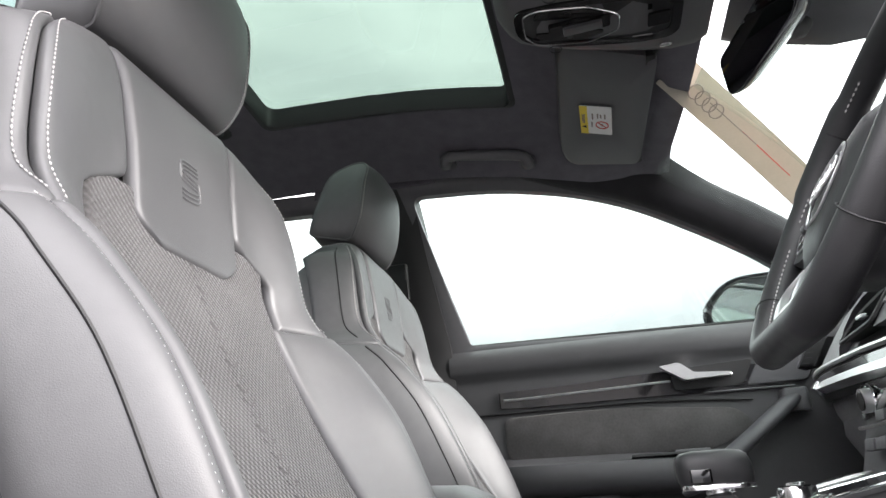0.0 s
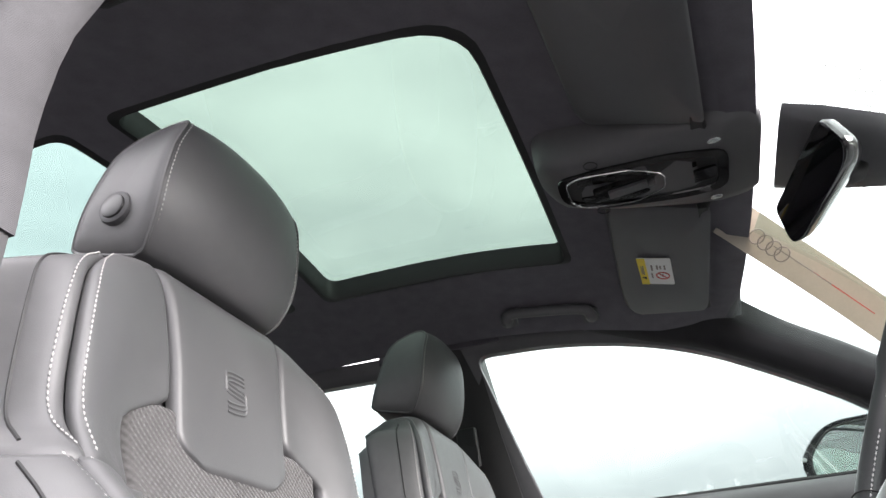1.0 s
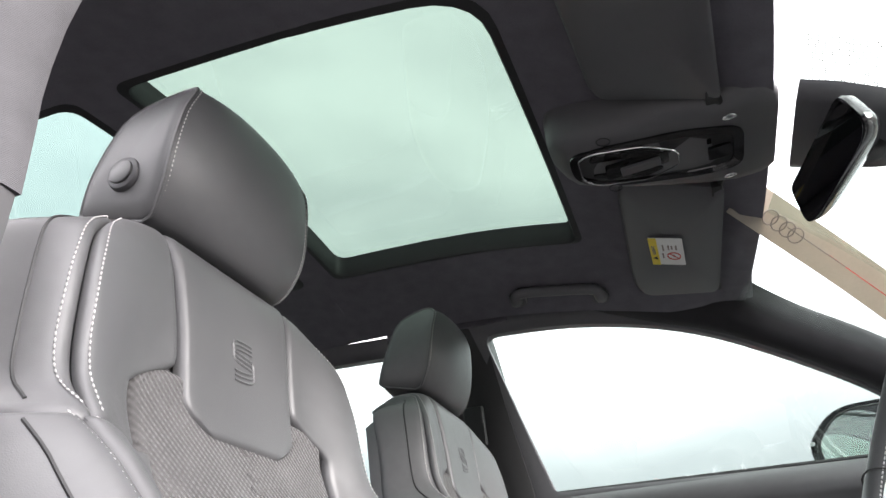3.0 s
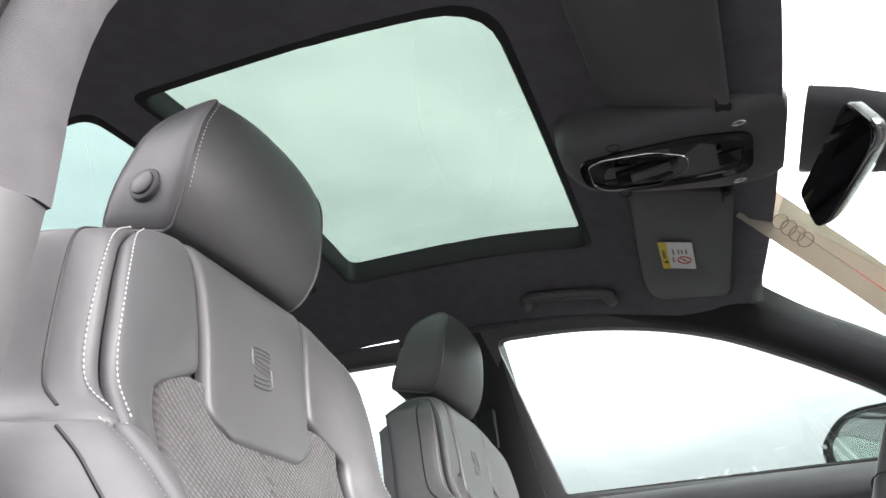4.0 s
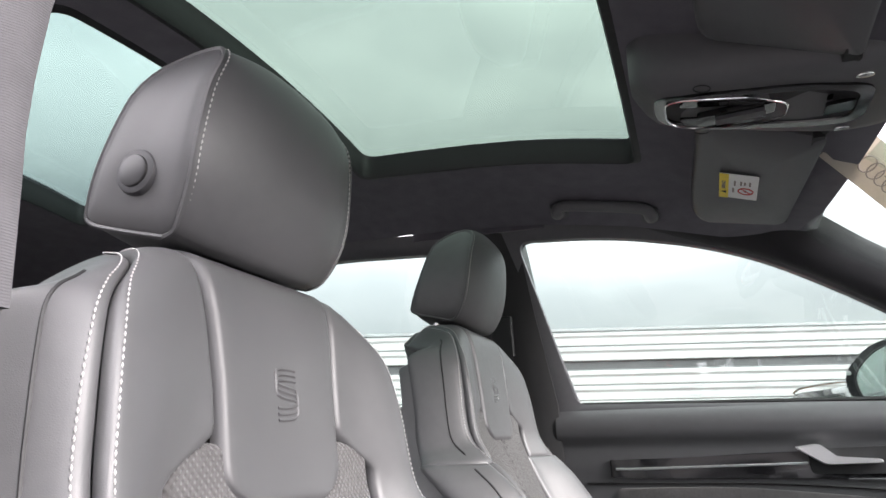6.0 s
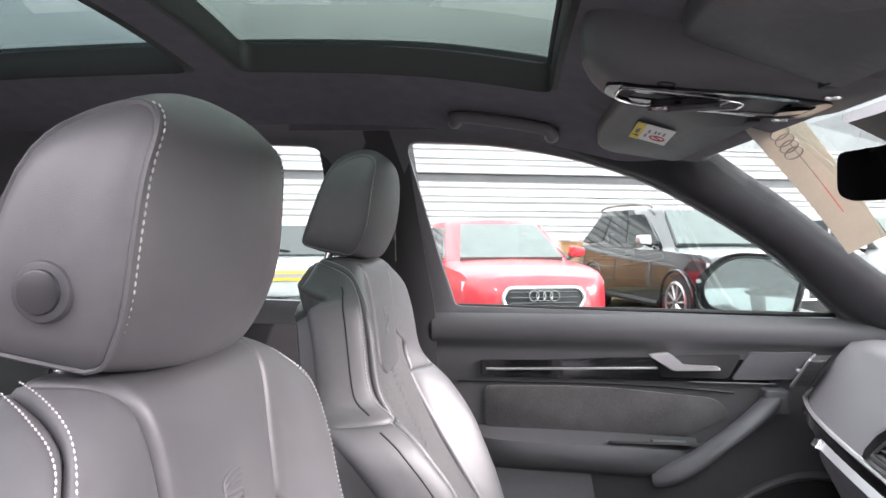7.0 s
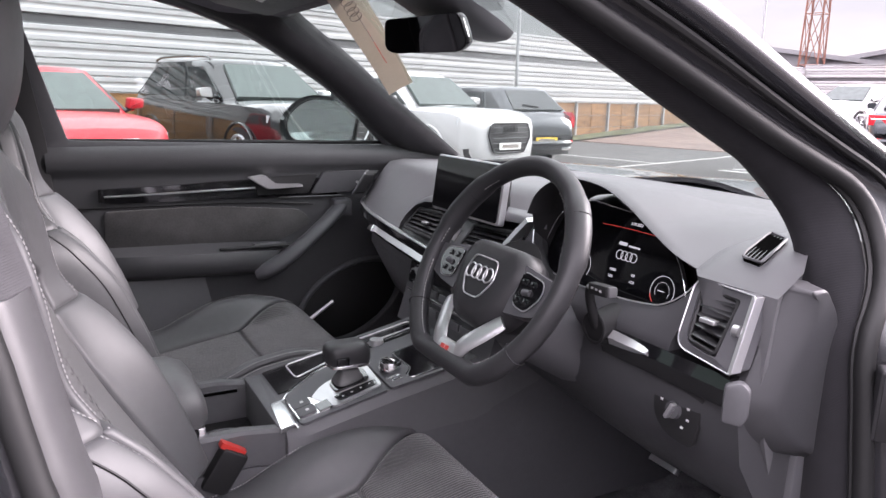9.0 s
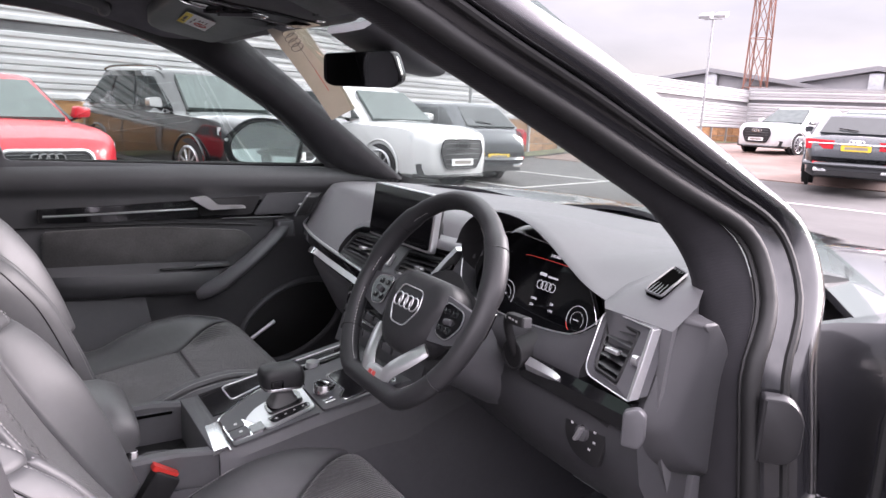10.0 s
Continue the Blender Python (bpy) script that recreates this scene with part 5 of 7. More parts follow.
part("driver_diagonal", loft([[V((x - 0.004, y, z + 0.003)), V((x + 0.005, y - 0.002, z - 0.003)), V((x + 0.005, y + 0.03, z - 0.003)), V((x - 0.004, y + 0.03, z + 0.003))] for x, y, z in ((0.158, 0.163, 0.992), (0.178, 0.172, 1.018), (0.197, 0.182, 1.044), (0.214, 0.193, 1.067))]), ALU, dash, "brushed aluminium trim blade")

# the trim line across the passenger side
tr_x = np.linspace(-0.735, 0.165, 26)
part("trim_line", tube([(x, FACE_Y(x) - 0.004, FACE_Z(x) + 0.004) for x in tr_x], 0.0045, 6), ALU, dash)
part("gloss_band", loft([[V((x, FACE_Y(x) - 0.003, FACE_Z(x) - 0.003)), V((x, FACE_Y(x) - 0.010, FACE_Z(x) - 0.020)), V((x, FACE_Y(x) + 0.006, FACE_Z(x) - 0.052)), V((x, FACE_Y(x) + 0.03, FACE_Z(x) - 0.05)), V((x, FACE_Y(x) + 0.03, FACE_Z(x) - 0.006))] for x in tr_x]), PIANO, dash, "gloss black trim band")
part("aluminium_inlay", loft([[V((x, FACE_Y(x) - 0.006, FACE_Z(x) - 0.013)), V((x, FACE_Y(x) - 0.017, FACE_Z(x) - 0.030)), V((x, FACE_Y(x) - 0.006, FACE_Z(x) - 0.037)), V((x, FACE_Y(x) + 0.006, FACE_Z(x) - 0.040)), V((x, FACE_Y(x) + 0.006, FACE_Z(x) - 0.016))] for x in np.linspace(-0.450, 0.10, 20)]), ALU, dash, "satin aluminium inlay")
part("inlay_end", box(0.030, 0.014, 0.016, pose(-0.442, FACE_Y(-0.442) - 0.015, FACE_Z(-0.442) - 0.026, -35, 0, 0), 0.004), CHROME, dash)


def slats(fn, n, parent, tilt=0.0, th=0.0035, deep=0.020, k=8):
    """Vent blades between the sides of fn(u, v): u across, v up."""
    for j in range(n):
        v = (j + 0.7) / (n + 0.4)
        row = [fn(i / k, v) for i in range(k + 1)]
        part("vent_blade", loft([[p + V((0, 0.002, -th / 2)), p + V((0, -0.002, 0)), p + V((0, 0.002, th / 2)), p + V((0, deep, th / 2 + tilt)), p + V((0, deep, -th / 2 + tilt))] for p in row]), BLADE, parent)


def quad_fn(a, b, c, d):
    """Bilinear patch: a, b along the foot, d, c along the head."""
    a, b, c, d = V(a), V(b), V(c), V(d)
    return lambda u, v: (a.lerp(b, u)).lerp(d.lerp(c, u), v)


def vent(name, fn, n, label, frame_mat, frame_r=0.004, thumb=True):
    t = part(name, grid(lambda u, v: fn(u, v) + V((0, 0.030, 0)), 4, 4, 0.002), DEEP, dash, label)
    out = round_poly([(0, 0), (1, 0), (1, 1), (0, 1)], 0.12, 4)
    part("vent_surround", tube([fn(p.x, p.y) for p in out], frame_r, 6, True), frame_mat, t)
    wall = [[fn(p.x, p.y) + V((0, d, 0)) for p in out] for d in (0.0, 0.035)]
    part("vent_duct", loft(wall, True, False), DEEP, t)
    slats(fn, n, t)
    if thumb:
        c = fn(0.5, 0.5)
        part("vent_tab", box(0.024, 0.012, 0.005, pose(*(c + V((0, -0.004, 0.0)))), 0.002), ALU, t)
    return t


vent("air_vent", quad_fn((0.650, 0.142, 0.987), (0.702, 0.130, 0.986), (0.696, 0.172, 1.046), (0.626, 0.186, 1.044)), 5, "driver's side air vent", DEEP, 0.003)
dv = round_poly([(0, 0), (1, 0), (1, 1), (0, 1)], [0.22, 0.05, 0.05, 0.2], 5)
dvf = quad_fn((0.633, 0.138, 0.976), (0.736, 0.120, 0.974), (0.723, 0.166, 1.060), (0.612, 0.190, 1.056))
dvi = quad_fn((0.645, 0.141, 0.984), (0.706, 0.127, 0.983), (0.700, 0.170, 1.049), (0.623, 0.186, 1.047))
fb = loft([[dvf(p.x, p.y) + V((0, 0.03, 0)) for p in dv], [dvf(p.x, p.y) for p in dv], [dvi(p.x, p.y) + V((0, -0.002, 0)) for p in dv], [dvi(p.x, p.y) + V((0, 0.02, 0)) for p in dv]], True, False)
part("vent_frame", fb, HARD, dash)
part("vent_trim", tube([dvf(p.x, p.y) + V((0, -0.002, 0)) for p in dv], 0.0011, 6, True), ALU, dash, "satin aluminium vent trim")
part("vent_side_trim", loft([[dvf(1.0, v) + V((-0.005, -0.002, 0)), dvf(1.0, v) + V((0.001, -0.0025, 0)), dvf(1.0, v) + V((0.002, 0.012, 0)), dvf(1.0, v) + V((-0.005, 0.012, 0))] for v in np.linspace(0.02, 0.98, 6)]), ALU, dash)
part("vent_wheel", tube([dvf(0.885, 0.52) + V((-0.004, -0.002, 0)), dvf(0.885, 0.52) + V((0.004, -0.001, 0))], 0.007, 14), ALU, dash)
vent("air_vent", quad_fn((-0.236, 0.164, 0.980), (-0.060, 0.156, 0.980), (-0.060, 0.194, 1.030), (-0.226, 0.200, 1.022)), 5, "centre air vent", DEEP)
vent("air_vent", quad_fn((0.042, 0.156, 0.988), (0.168, 0.164, 0.986), (0.196, 0.202, 1.034), (0.036, 0.194, 1.029)), 5, "centre air vent", DEEP)
vent("air_vent", quad_fn((-0.690, 0.226, 1.003), (-0.634, 0.194, 1.003), (-0.626, 0.226, 1.060), (-0.676, 0.258, 1.064)), 5, "passenger side air vent", HARD, 0.003)
part("vent_hump", loft([[V((x, 0.29, 1.00)), V((x, yb + 0.05, zt + 0.002)), V((x, yb + 0.015, zt)), V((x, yb, zt - 0.006)), V((x, yb - 0.004, zt - 0.014)), V((x, yb + 0.02, zt - 0.018)), V((x, 0.29, 0.99))] for x, yb, zt in ((-0.288, 0.176, 0.972), (-0.276, 0.178, 0.996), (-0.256, 0.186, 1.022), (-0.232, 0.196, 1.044), (-0.200, 0.203, 1.056), (-0.15, 0.206, 1.061), (-0.10, 0.205, 1.062), (0.00, 0.204, 1.062), (0.10, 0.206, 1.064), (0.20, 0.212, 1.068), (0.235, 0.22, 1.066))]), HARD, dash, "moulded hump over the centre vents", angle=50)
part("vent_divider", loft([[V((x, 0.155, 0.972)), V((x, 0.198, 1.034)), V((x, 0.24, 1.034)), V((x, 0.24, 0.972))] for x in (-0.058, -0.03, 0.01, 0.040)]), HARD, dash)
part("vent_wheel", box(0.014, 0.012, 0.030, pose(-0.008, 0.172, 1.004, -36, 0, 0), 0.004), ALU, dash)

# demister slots on the dash top; a flush black plate paints their inner shade
dq = quad_fn((0.648, 0.224, 0), (0.606, 0.334, 0), (0.648, 0.314, 0), (0.684, 0.220, 0))


def dash_top(x, y):
    """Height of the soft top on the driver's side."""
    return SOFT_TOP(y) + 0.0034


dem_o = [dq(p.x, p.y) for p in round_poly([(0, 0), (1, 0), (1, 1), (0, 1)], 0.18, 4)]
dem = part("demister_vent", loft([[V((p.x, p.y, dash_top(p.x, p.y) + d)) for p in dem_o] for d in (-0.01, 0.0)]), VOID, dash, "demister slots with their inner shade painted black")
part("demister_rim", tube([V((p.x, p.y, dash_top(p.x, p.y) + 0.0015)) for p in dem_o], 0.0020, 5, True), SOFT, dem)
for k in range(5):
    v = (k + 0.8) / 5.6
    a_, b_ = dq(0.03, v), dq(0.97, v)
    part("demister_blade", tube([V((a_.x, a_.y, dash_top(a_.x, a_.y) + 0.0002)), V((b_.x, b_.y, dash_top(b_.x, b_.y) + 0.0002))], 0.0009, 6, flat=0.4, up=V((0, 0, 1))), HARD, dem)

# screen
tv = axes((0.000, 0.194, 1.098), (1, 0.02, 0), (0, 0.13, 0.99))
scr = part("centre_screen", slab(rect(0.260, 0.118, 0.008), tv @ pose(0, 0, -0.010), 0.014, 0.002), ALU, dash, "dark upright centre screen in a silver frame")
part("screen_glass", slab(rect(0.251, 0.110, 0.006), tv @ pose(-0.002, 0.001, 0.0042), 0.0015), SCREEN, scr)
part("screen_back", slab(rect(0.20, 0.10, 0.02), tv @ pose(0, -0.01, -0.035), 0.026, 0.006), DEEP, scr)
part("screen_foot", box(0.10, 0.05, 0.06, pose(0.0, 0.245, 1.06), 0.01), DEEP, scr)

# climate panel and centre stack
part("centre_stack", loft([[V((x, 0.186, 0.926)), V((x, 0.174, 0.880)), V((x, 0.150, 0.800)), V((x, 0.140, 0.770)), V((x, 0.30, 0.760)), V((x, 0.30, 0.918))] for x in np.linspace(-0.215, 0.175, 8)]), HARD, dash)
cp = part("climate_panel", slab(rect(0.34, 0.050, 0.008), axes((-0.02, 0.166, 0.885), (1, 0, 0), (0, 0.15, 1)), 0.008, 0.002), PIANO, dash, "gloss black climate panel")
for x in (-0.145, 0.125):
    part("climate_knob", tube([(x, 0.162, 0.886), (x, 0.146, 0.885)], 0.017, 24), ALU, cp, "ribbed aluminium knob")
    part("knob_face", tube([(x, 0.147, 0.885), (x, 0.1445, 0.885)], 0.0135, 24), PIANO, cp)
    part("knob_ring", tube([(x + 0.021 * math.cos(a), 0.157, 0.886 + 0.021 * math.sin(a)) for a in np.linspace(0, 2 * math.pi, 24, False)], 0.002, 5, True), CHROME, cp)
for k in range(5):
    part("climate_key", box(0.034, 0.010, 0.014, pose(-0.105 + 0.043 * k, 0.156, 0.862, -8, 0, 0), 0.002), HARD, cp)
part("stack_bar", box(0.32, 0.008, 0.006, pose(-0.02, 0.148, 0.850), 0.002), CHROME, dash)
for k in range(6):
    part("stack_key", box(0.040, 0.010, 0.016, pose(-0.135 + 0.046 * k, 0.144, 0.826, -8, 0, 0), 0.003), HARD, dash)
part("glovebox", loft([[V((x, FACE_Y(x) + 0.030, 0.905)), V((x, FACE_Y(x) + 0.026, 0.860)), V((x, FACE_Y(x) + 0.090, 0.740)), V((x, FACE_Y(x) + 0.20, 0.72)), V((x, FACE_Y(x) + 0.20, 0.90))] for x in np.linspace(-0.70, -0.225, 12)]), HARD, dash, "dark glovebox lid")

# driver's lower fascia, lamp switch and end cap
KNEE = [(0.150, 0.945), (0.138, 0.905), (0.150, 0.850), (0.195, 0.780), (0.28, 0.715), (0.42, 0.690), (0.55, 0.78), (0.40, 0.93)]
part("knee_panel", loft([[V((x, y + 0.10 * max(0.0, 0.47 - x) * (z < 0.88) + 0.06 * max(0.0, x - 0.66), z)) for y, z in KNEE] for x in np.linspace(0.165, 0.735, 20)]), END_GRAIN, dash, "grey plastic knee panel", angle=50)
part("driver_gloss_band", loft([[V((x, 0.138, 0.962)), V((x, 0.128, 0.948)), V((x, 0.134, 0.924)), V((x, 0.18, 0.920)), V((x, 0.18, 0.962))] for x in np.linspace(0.50, 0.722, 8)]), PIANO, dash)
part("driver_inlay", loft([[V((x, 0.134, 0.962 - k)), V((x, 0.1245, 0.952)), V((x, 0.128, 0.942 + k)), V((x, 0.15, 0.95))] for x, k in ((0.520, 0.0), (0.545, 0.001), (0.570, 0.003), (0.592, 0.007))]), ALU, dash)
LS = axes((0.640, 0.1415, 0.888), (1, 0.0, 0), (0, 0.08, 1))
lsw = part("lamp_switch_panel", slab(round_poly([(-0.040, 0.030), (-0.036, -0.018), (-0.010, -0.038), (0.036, -0.040), (0.044, 0.036)], [0.008, 0.02, 0.02, 0.012, 0.008], 4)[::-1], LS @ pose(0, 0, -0.004), 0.006, 0.001), DEEP, dash, "dark lamp switch panel")
part("lamp_knob", tube([LS @ V((0, 0, 0.001)), LS @ V((0, 0, 0.008))], [0.012, 0.011], 22), HARD, lsw)
part("knob_grip", box(0.006, 0.024, 0.008, LS @ pose(0, 0, 0.011, 0, 0, -25), 0.002), ALU, lsw)
for k in range(7):
    a = -1.3 + k * 0.62
    part("switch_icon", box(0.0045, 0.003, 0.0006, LS @ pose(0.024 * math.sin(a), 0.024 * math.cos(a), 0.0026)), ICON, lsw)
cap_o = round_poly([(0.205, 1.074), (0.176, 1.014), (0.150, 0.955), (0.140, 0.928), (0.156, 0.895), (0.20, 0.858), (0.315, 0.823), (0.313, 0.86), (0.297, 0.962), (0.275, 1.046), (0.245, 1.074)], [0.010, 0.03, 0.03, 0.012, 0.02, 0.03, 0.014, 0.02, 0.04, 0.02, 0.010], 5)


def cap_ring(x, edge, lead):
    """The cap's outline at x, drawn in by edge all round and by lead along its leading side."""
    out = []
    for p in cap_o:
        d = V((0.245, 0.95)) - V((p.x, p.y))
        q = V((p.x, p.y)) + d.normalized() * edge
        out.append(V((x, q.x + lead * ease((0.262 - p.x) / 0.05) * ease((1.085 - p.y) / 0.03), q.y)))
    return out


part("end_cap", loft([cap_ring(0.700, 0, 0), cap_ring(0.731, 0, 0), cap_ring(0.735, 0.0015, 0.001), cap_ring(0.754, 0.006, 0.030), cap_ring(0.7565, 0.009, 0.036), cap_ring(0.757, 0.012, 0.039)]), END_GRAIN, dash, "moulded dash end cap", angle=30)
part("pillar_foot_trim", slab(round_poly([(0.240, 0.60), (0.335, 0.60), (0.335, 0.835), (0.250, 0.850)], 0.012, 4), axes((0.715, 0, 0), (0, 1, 0), (0, 0, 1)), 0.030, 0.006), HARD, dash)
part("bonnet_lever", slab(round_poly([(-0.012, -0.024), (0.010, -0.026), (0.017, -0.014), (0.017, 0.018), (0.006, 0.027), (-0.012, 0.020)], 0.005, 3), axes((0.742, 0.122, 0.944), (0.80, 0.60, 0), (0, 0.10, 1)), 0.014, 0.004), HARD, dash)

part("kick_panel", grid(lambda u, v: V((0.726 + 0.006 * math.sin(3 * v), 0.20 + 0.55 * u, 0.42 + 0.42 * v)), 6, 6, 0.012), HARD, dash)

# ---------------------------------------------------------------- steering wheel
sw_t = thing("steering_wheel", "black leather flat-bottomed steering wheel with aluminium spokes", "steering wheel")
SM = axes((0.371, 0.019, 1.031), (1, 0, 0), (0, math.sin(radians(29)), math.cos(radians(29))))
RO = 0.1705


def rim_pt(a):
    x, y = RO * math.cos(a), RO * math.sin(a)
    yy = max(y, -0.152)
    k = max(0.0, (-0.100 - y) / 0.074)
    return V((x * (1 + 0.02 * k), yy, 0))


angs = np.linspace(0, 2 * math.pi, 72, False)
part("rim", tube([SM @ rim_pt(a) for a in angs], [0.0155 + (0.0025 if 0.2 < abs(math.sin(a)) < 0.75 and math.sin(a) > 0 else 0.0) for a in angs], 14, True, flat=1.05), WHEEL_LEATHER, sw_t, angle=80)
rs = []
for k0, k1 in ((0.05, 1.05), (2.1, 3.1), (3.3, 4.2), (5.2, 6.2)):
    rs.append([SM @ (rim_pt(a) * ((RO - 0.0155) / RO) + V((0, 0, 0.0055))) for a in np.linspace(k0, k1, 50)])
for row in rs:
    part("rim_stitching", stitches([row], 0.006, 0.004, 0.0009), THREAD, sw_t)
for a in (0.66, 2.48, 3.75, 5.68):
    c = rim_pt(a)
    tdir = (rim_pt(a + 0.03) - c).normalized()
    part("rim_seam", tube([SM @ (c + 0.0178 * (math.cos(b) * c.normalized() + math.sin(b) * V((0, 0, 1)))) for b in np.linspace(0, 2 * math.pi, 18, False)], 0.0009, 5, True), DEEP, sw_t)
hub = round_poly([(-0.066, -0.052), (-0.036, -0.080), (0.036, -0.080), (0.066, -0.052), (0.088, 0.018), (0.066, 0.052), (-0.066, 0.052), (-0.088, 0.018)], 0.030, 6)
part("airbag_cover", loft([[SM @ V((p.x * k, p.y * k - 0.012, z)) for p in hub] for k, z in ((0.9, -0.055), (1.02, -0.034), (1.0, -0.012), (0.93, 0.001), (0.75, 0.008), (0.4, 0.011), (0.05, 0.0115))]), WHEEL_LEATHER, sw_t, angle=60)
bd = SM @ pose(0.0, -0.018, 0.0125)
bo_ = round_poly([(-0.032, 0.028), (0.032, 0.028), (0.040, -0.002), (0.020, -0.034), (-0.020, -0.034), (-0.040, -0.002)], 0.010, 3)
part("badge_frame", tube([bd @ V((p.x, p.y, 0)) for p in bo_], 0.0012, 6, True), ALU, sw_t)
badge_rings(bd @ pose(0, 0.003, 0.002), 0.0110, 0.0013, ALU, sw_t)
for s in (-1, 1):
    spoke = [(s * 0.070, 0.030), (s * 0.162, 0.018), (s * 0.160, -0.030), (s * 0.120, -0.040), (s * 0.075, -0.045)]
    part("spoke", loft([[SM @ V((x * k, y - 0.008, z)) for x, y in spoke] for k, z in ((1, -0.026), (1, -0.008), (0.97, -0.002))]), HARD, sw_t)
    pad = round_poly([(s * 0.082, 0.022), (s * 0.132, 0.016), (s * 0.138, -0.004), (s * 0.118, -0.030), (s * 0.086, -0.026)], 0.010, 3)
    bp_ = part("button_pad", loft([[SM @ V((p.x, p.y - 0.010, z)) for p in pad] for z in (-0.008, 0.002)]), PIANO, sw_t)
    part("pad_trim", tube([SM @ V((p.x * 1.01, p.y * 1.06 - 0.010, 0.001)) for p in pad], 0.0010, 5, True), ALU, bp_)
    part("roller", tube([SM @ V((s * 0.100, -0.016, 0.002)), SM @ V((s * 0.116, -0.014, 0.002))], 0.005, 10), HARD, bp_)
    for k in range(4):
        part("button_key", slab(rect(0.013, 0.009, 0.002), SM @ pose(s * (0.094 + 0.020 * (k % 2)), -0.001 - 0.026 * (k // 2), 0.0018), 0.0012, 0.0005), PIANO, bp_)
    lo = spline([SM @ V((s * 0.074, -0.066, -0.010)), SM @ V((s * 0.058, -0.090, -0.002)), SM @ V((s * 0.036, -0.120, 0.006)), SM @ V((s * 0.020, -0.146, 0.002))], 9)
    part("lower_spoke", tube(lo, [0.013, 0.0145, 0.015, 0.0155, 0.0155, 0.0155, 0.0155, 0.015, 0.0145], 10, flat=0.36, up=SM.to_3x3() @ V((0, 0, 1))), ALU, sw_t, "satin aluminium lower spoke", angle=70)
part("spoke_foot", slab(round_poly([(-0.031, -0.152), (0.031, -0.152), (0.025, -0.124), (-0.025, -0.124)], 0.007, 3), SM @ pose(0, 0, -0.004), 0.0135, 0.004), ALU, sw_t, "satin aluminium spoke foot", angle=50)
part("spoke_mark", joined([slab(rect(0.010, 0.010, 0.001), SM @ pose(-0.008, -0.139, 0.0097), 0.0006), slab(rect(0.009, 0.010, 0.001), SM @ pose(0.004, -0.139, 0.0097), 0.0006)]), RED_INK, sw_t)
part("hub_back", tube([SM @ V((0, -0.01, -0.03)), SM @ V((0, -0.02, -0.09))], [0.075, 0.06], 20), DEEP, sw_t)

col = thing("steering_column", "black plastic steering column shroud with control stalks", "steering column")
part("shroud", loft([[SM @ V((0.075 * math.cos(a) * k, -0.045 + 0.060 * math.sin(a) * k, z)) for a in np.linspace(0, 2 * math.pi, 18, False)] for k, z in ((0.9, -0.085), (1.0, -0.10), (1.05, -0.22))]), HARD, col)
st = part("stalk", tube(spline([(0.496, 0.130, 0.955), (0.499, 0.112, 0.985), (0.504, 0.100, 1.012), (0.510, 0.097, 1.026)], 8), [0.009, 0.0085, 0.0075, 0.007, 0.007, 0.007, 0.0075, 0.0075], 10), DEEP, col)
part("stalk_head", box(0.046, 0.015, 0.015, axes((0.534, 0.094, 1.029), (0.98, -0.15, 0.10), (0.15, 0.98, 0)), 0.004), DEEP, st)
part("stalk_end", box(0.006, 0.014, 0.014, axes((0.5605, 0.0898, 1.032), (0.98, -0.15, 0.10), (0.15, 0.98, 0)), 0.003), TRIM_GREY, st)
for k in range(3):
    part("stalk_icon", box(0.006, 0.0006, 0.003, axes((0.522 + 0.010 * k, 0.0882 - 0.0015 * k, 1.029), (0.98, -0.15, 0.10), (0.15, 0.98, 0))), ICON, st)
st = part("stalk", tube([SM @ V((-0.07, 0.000, -0.075)), SM @ V((-0.13, 0.012, -0.070)), SM @ V((-0.175, 0.016, -0.060))], [0.008, 0.010, 0.012], 10), HARD, col)
part("paddle", slab(round_poly([(0.10, -0.03), (0.150, -0.02), (0.150, 0.03), (0.105, 0.035)], 0.012, 3), SM @ pose(0, 0, -0.04), 0.006), PIANO, col)
part("ignition_ring", tube([(0.494, 0.165, 0.966), (0.496, 0.119, 0.960)], [0.026, 0.022], 20), DEEP, col)
part("ignition_rim", tube([V((0.496 + 0.0225 * math.cos(a), 0.119, 0.960 + 0.0225 * math.sin(a))) for a in np.linspace(0, 2 * math.pi, 22, False)], 0.0025, 6, True), DEEP, col)

# ---------------------------------------------------------------- centre console
con = thing("centre_console", "dark grey centre console with gear selector, cup holder and armrest", "console", kind="structure")
TOPZ = lerp1([-0.62, -0.40, -0.26, -0.225, -0.05, 0.14], [0.715, 0.722, 0.722, 0.712, 0.752, 0.790])


def con_ring(y):
    z = TOPZ(y)
    w = lerp1([-0.62, -0.3, -0.2, 0.15], [0.126, 0.128, 0.146, 0.160])(y)
    return [V((x, y, q)) for x, q in ((-w - 0.01, 0.46), (-w, z - 0.10), (-w, z - 0.018), (-w + 0.014, z), (w - 0.014, z), (w, z - 0.018), (w, z - 0.10), (w + 0.01, 0.46))]


part("console_front", loft([con_ring(y) for y in np.linspace(-0.230, 0.30, 20)]), SOFT, con)
for sx in (-1, 1):
    part("console_side", grid(lambda u, v: V((sx * (0.128 + 0.045 * u + 0.018 * (1 - v) + 0.004 * math.sin(3.1 * v)), -0.60 + 1.25 * u, 0.44 + (TOPZ(-0.60 + 1.25 * u) - 0.062 - 0.44) * v)), 20, 8, 0.006), HARD, con, "dark plastic console side")
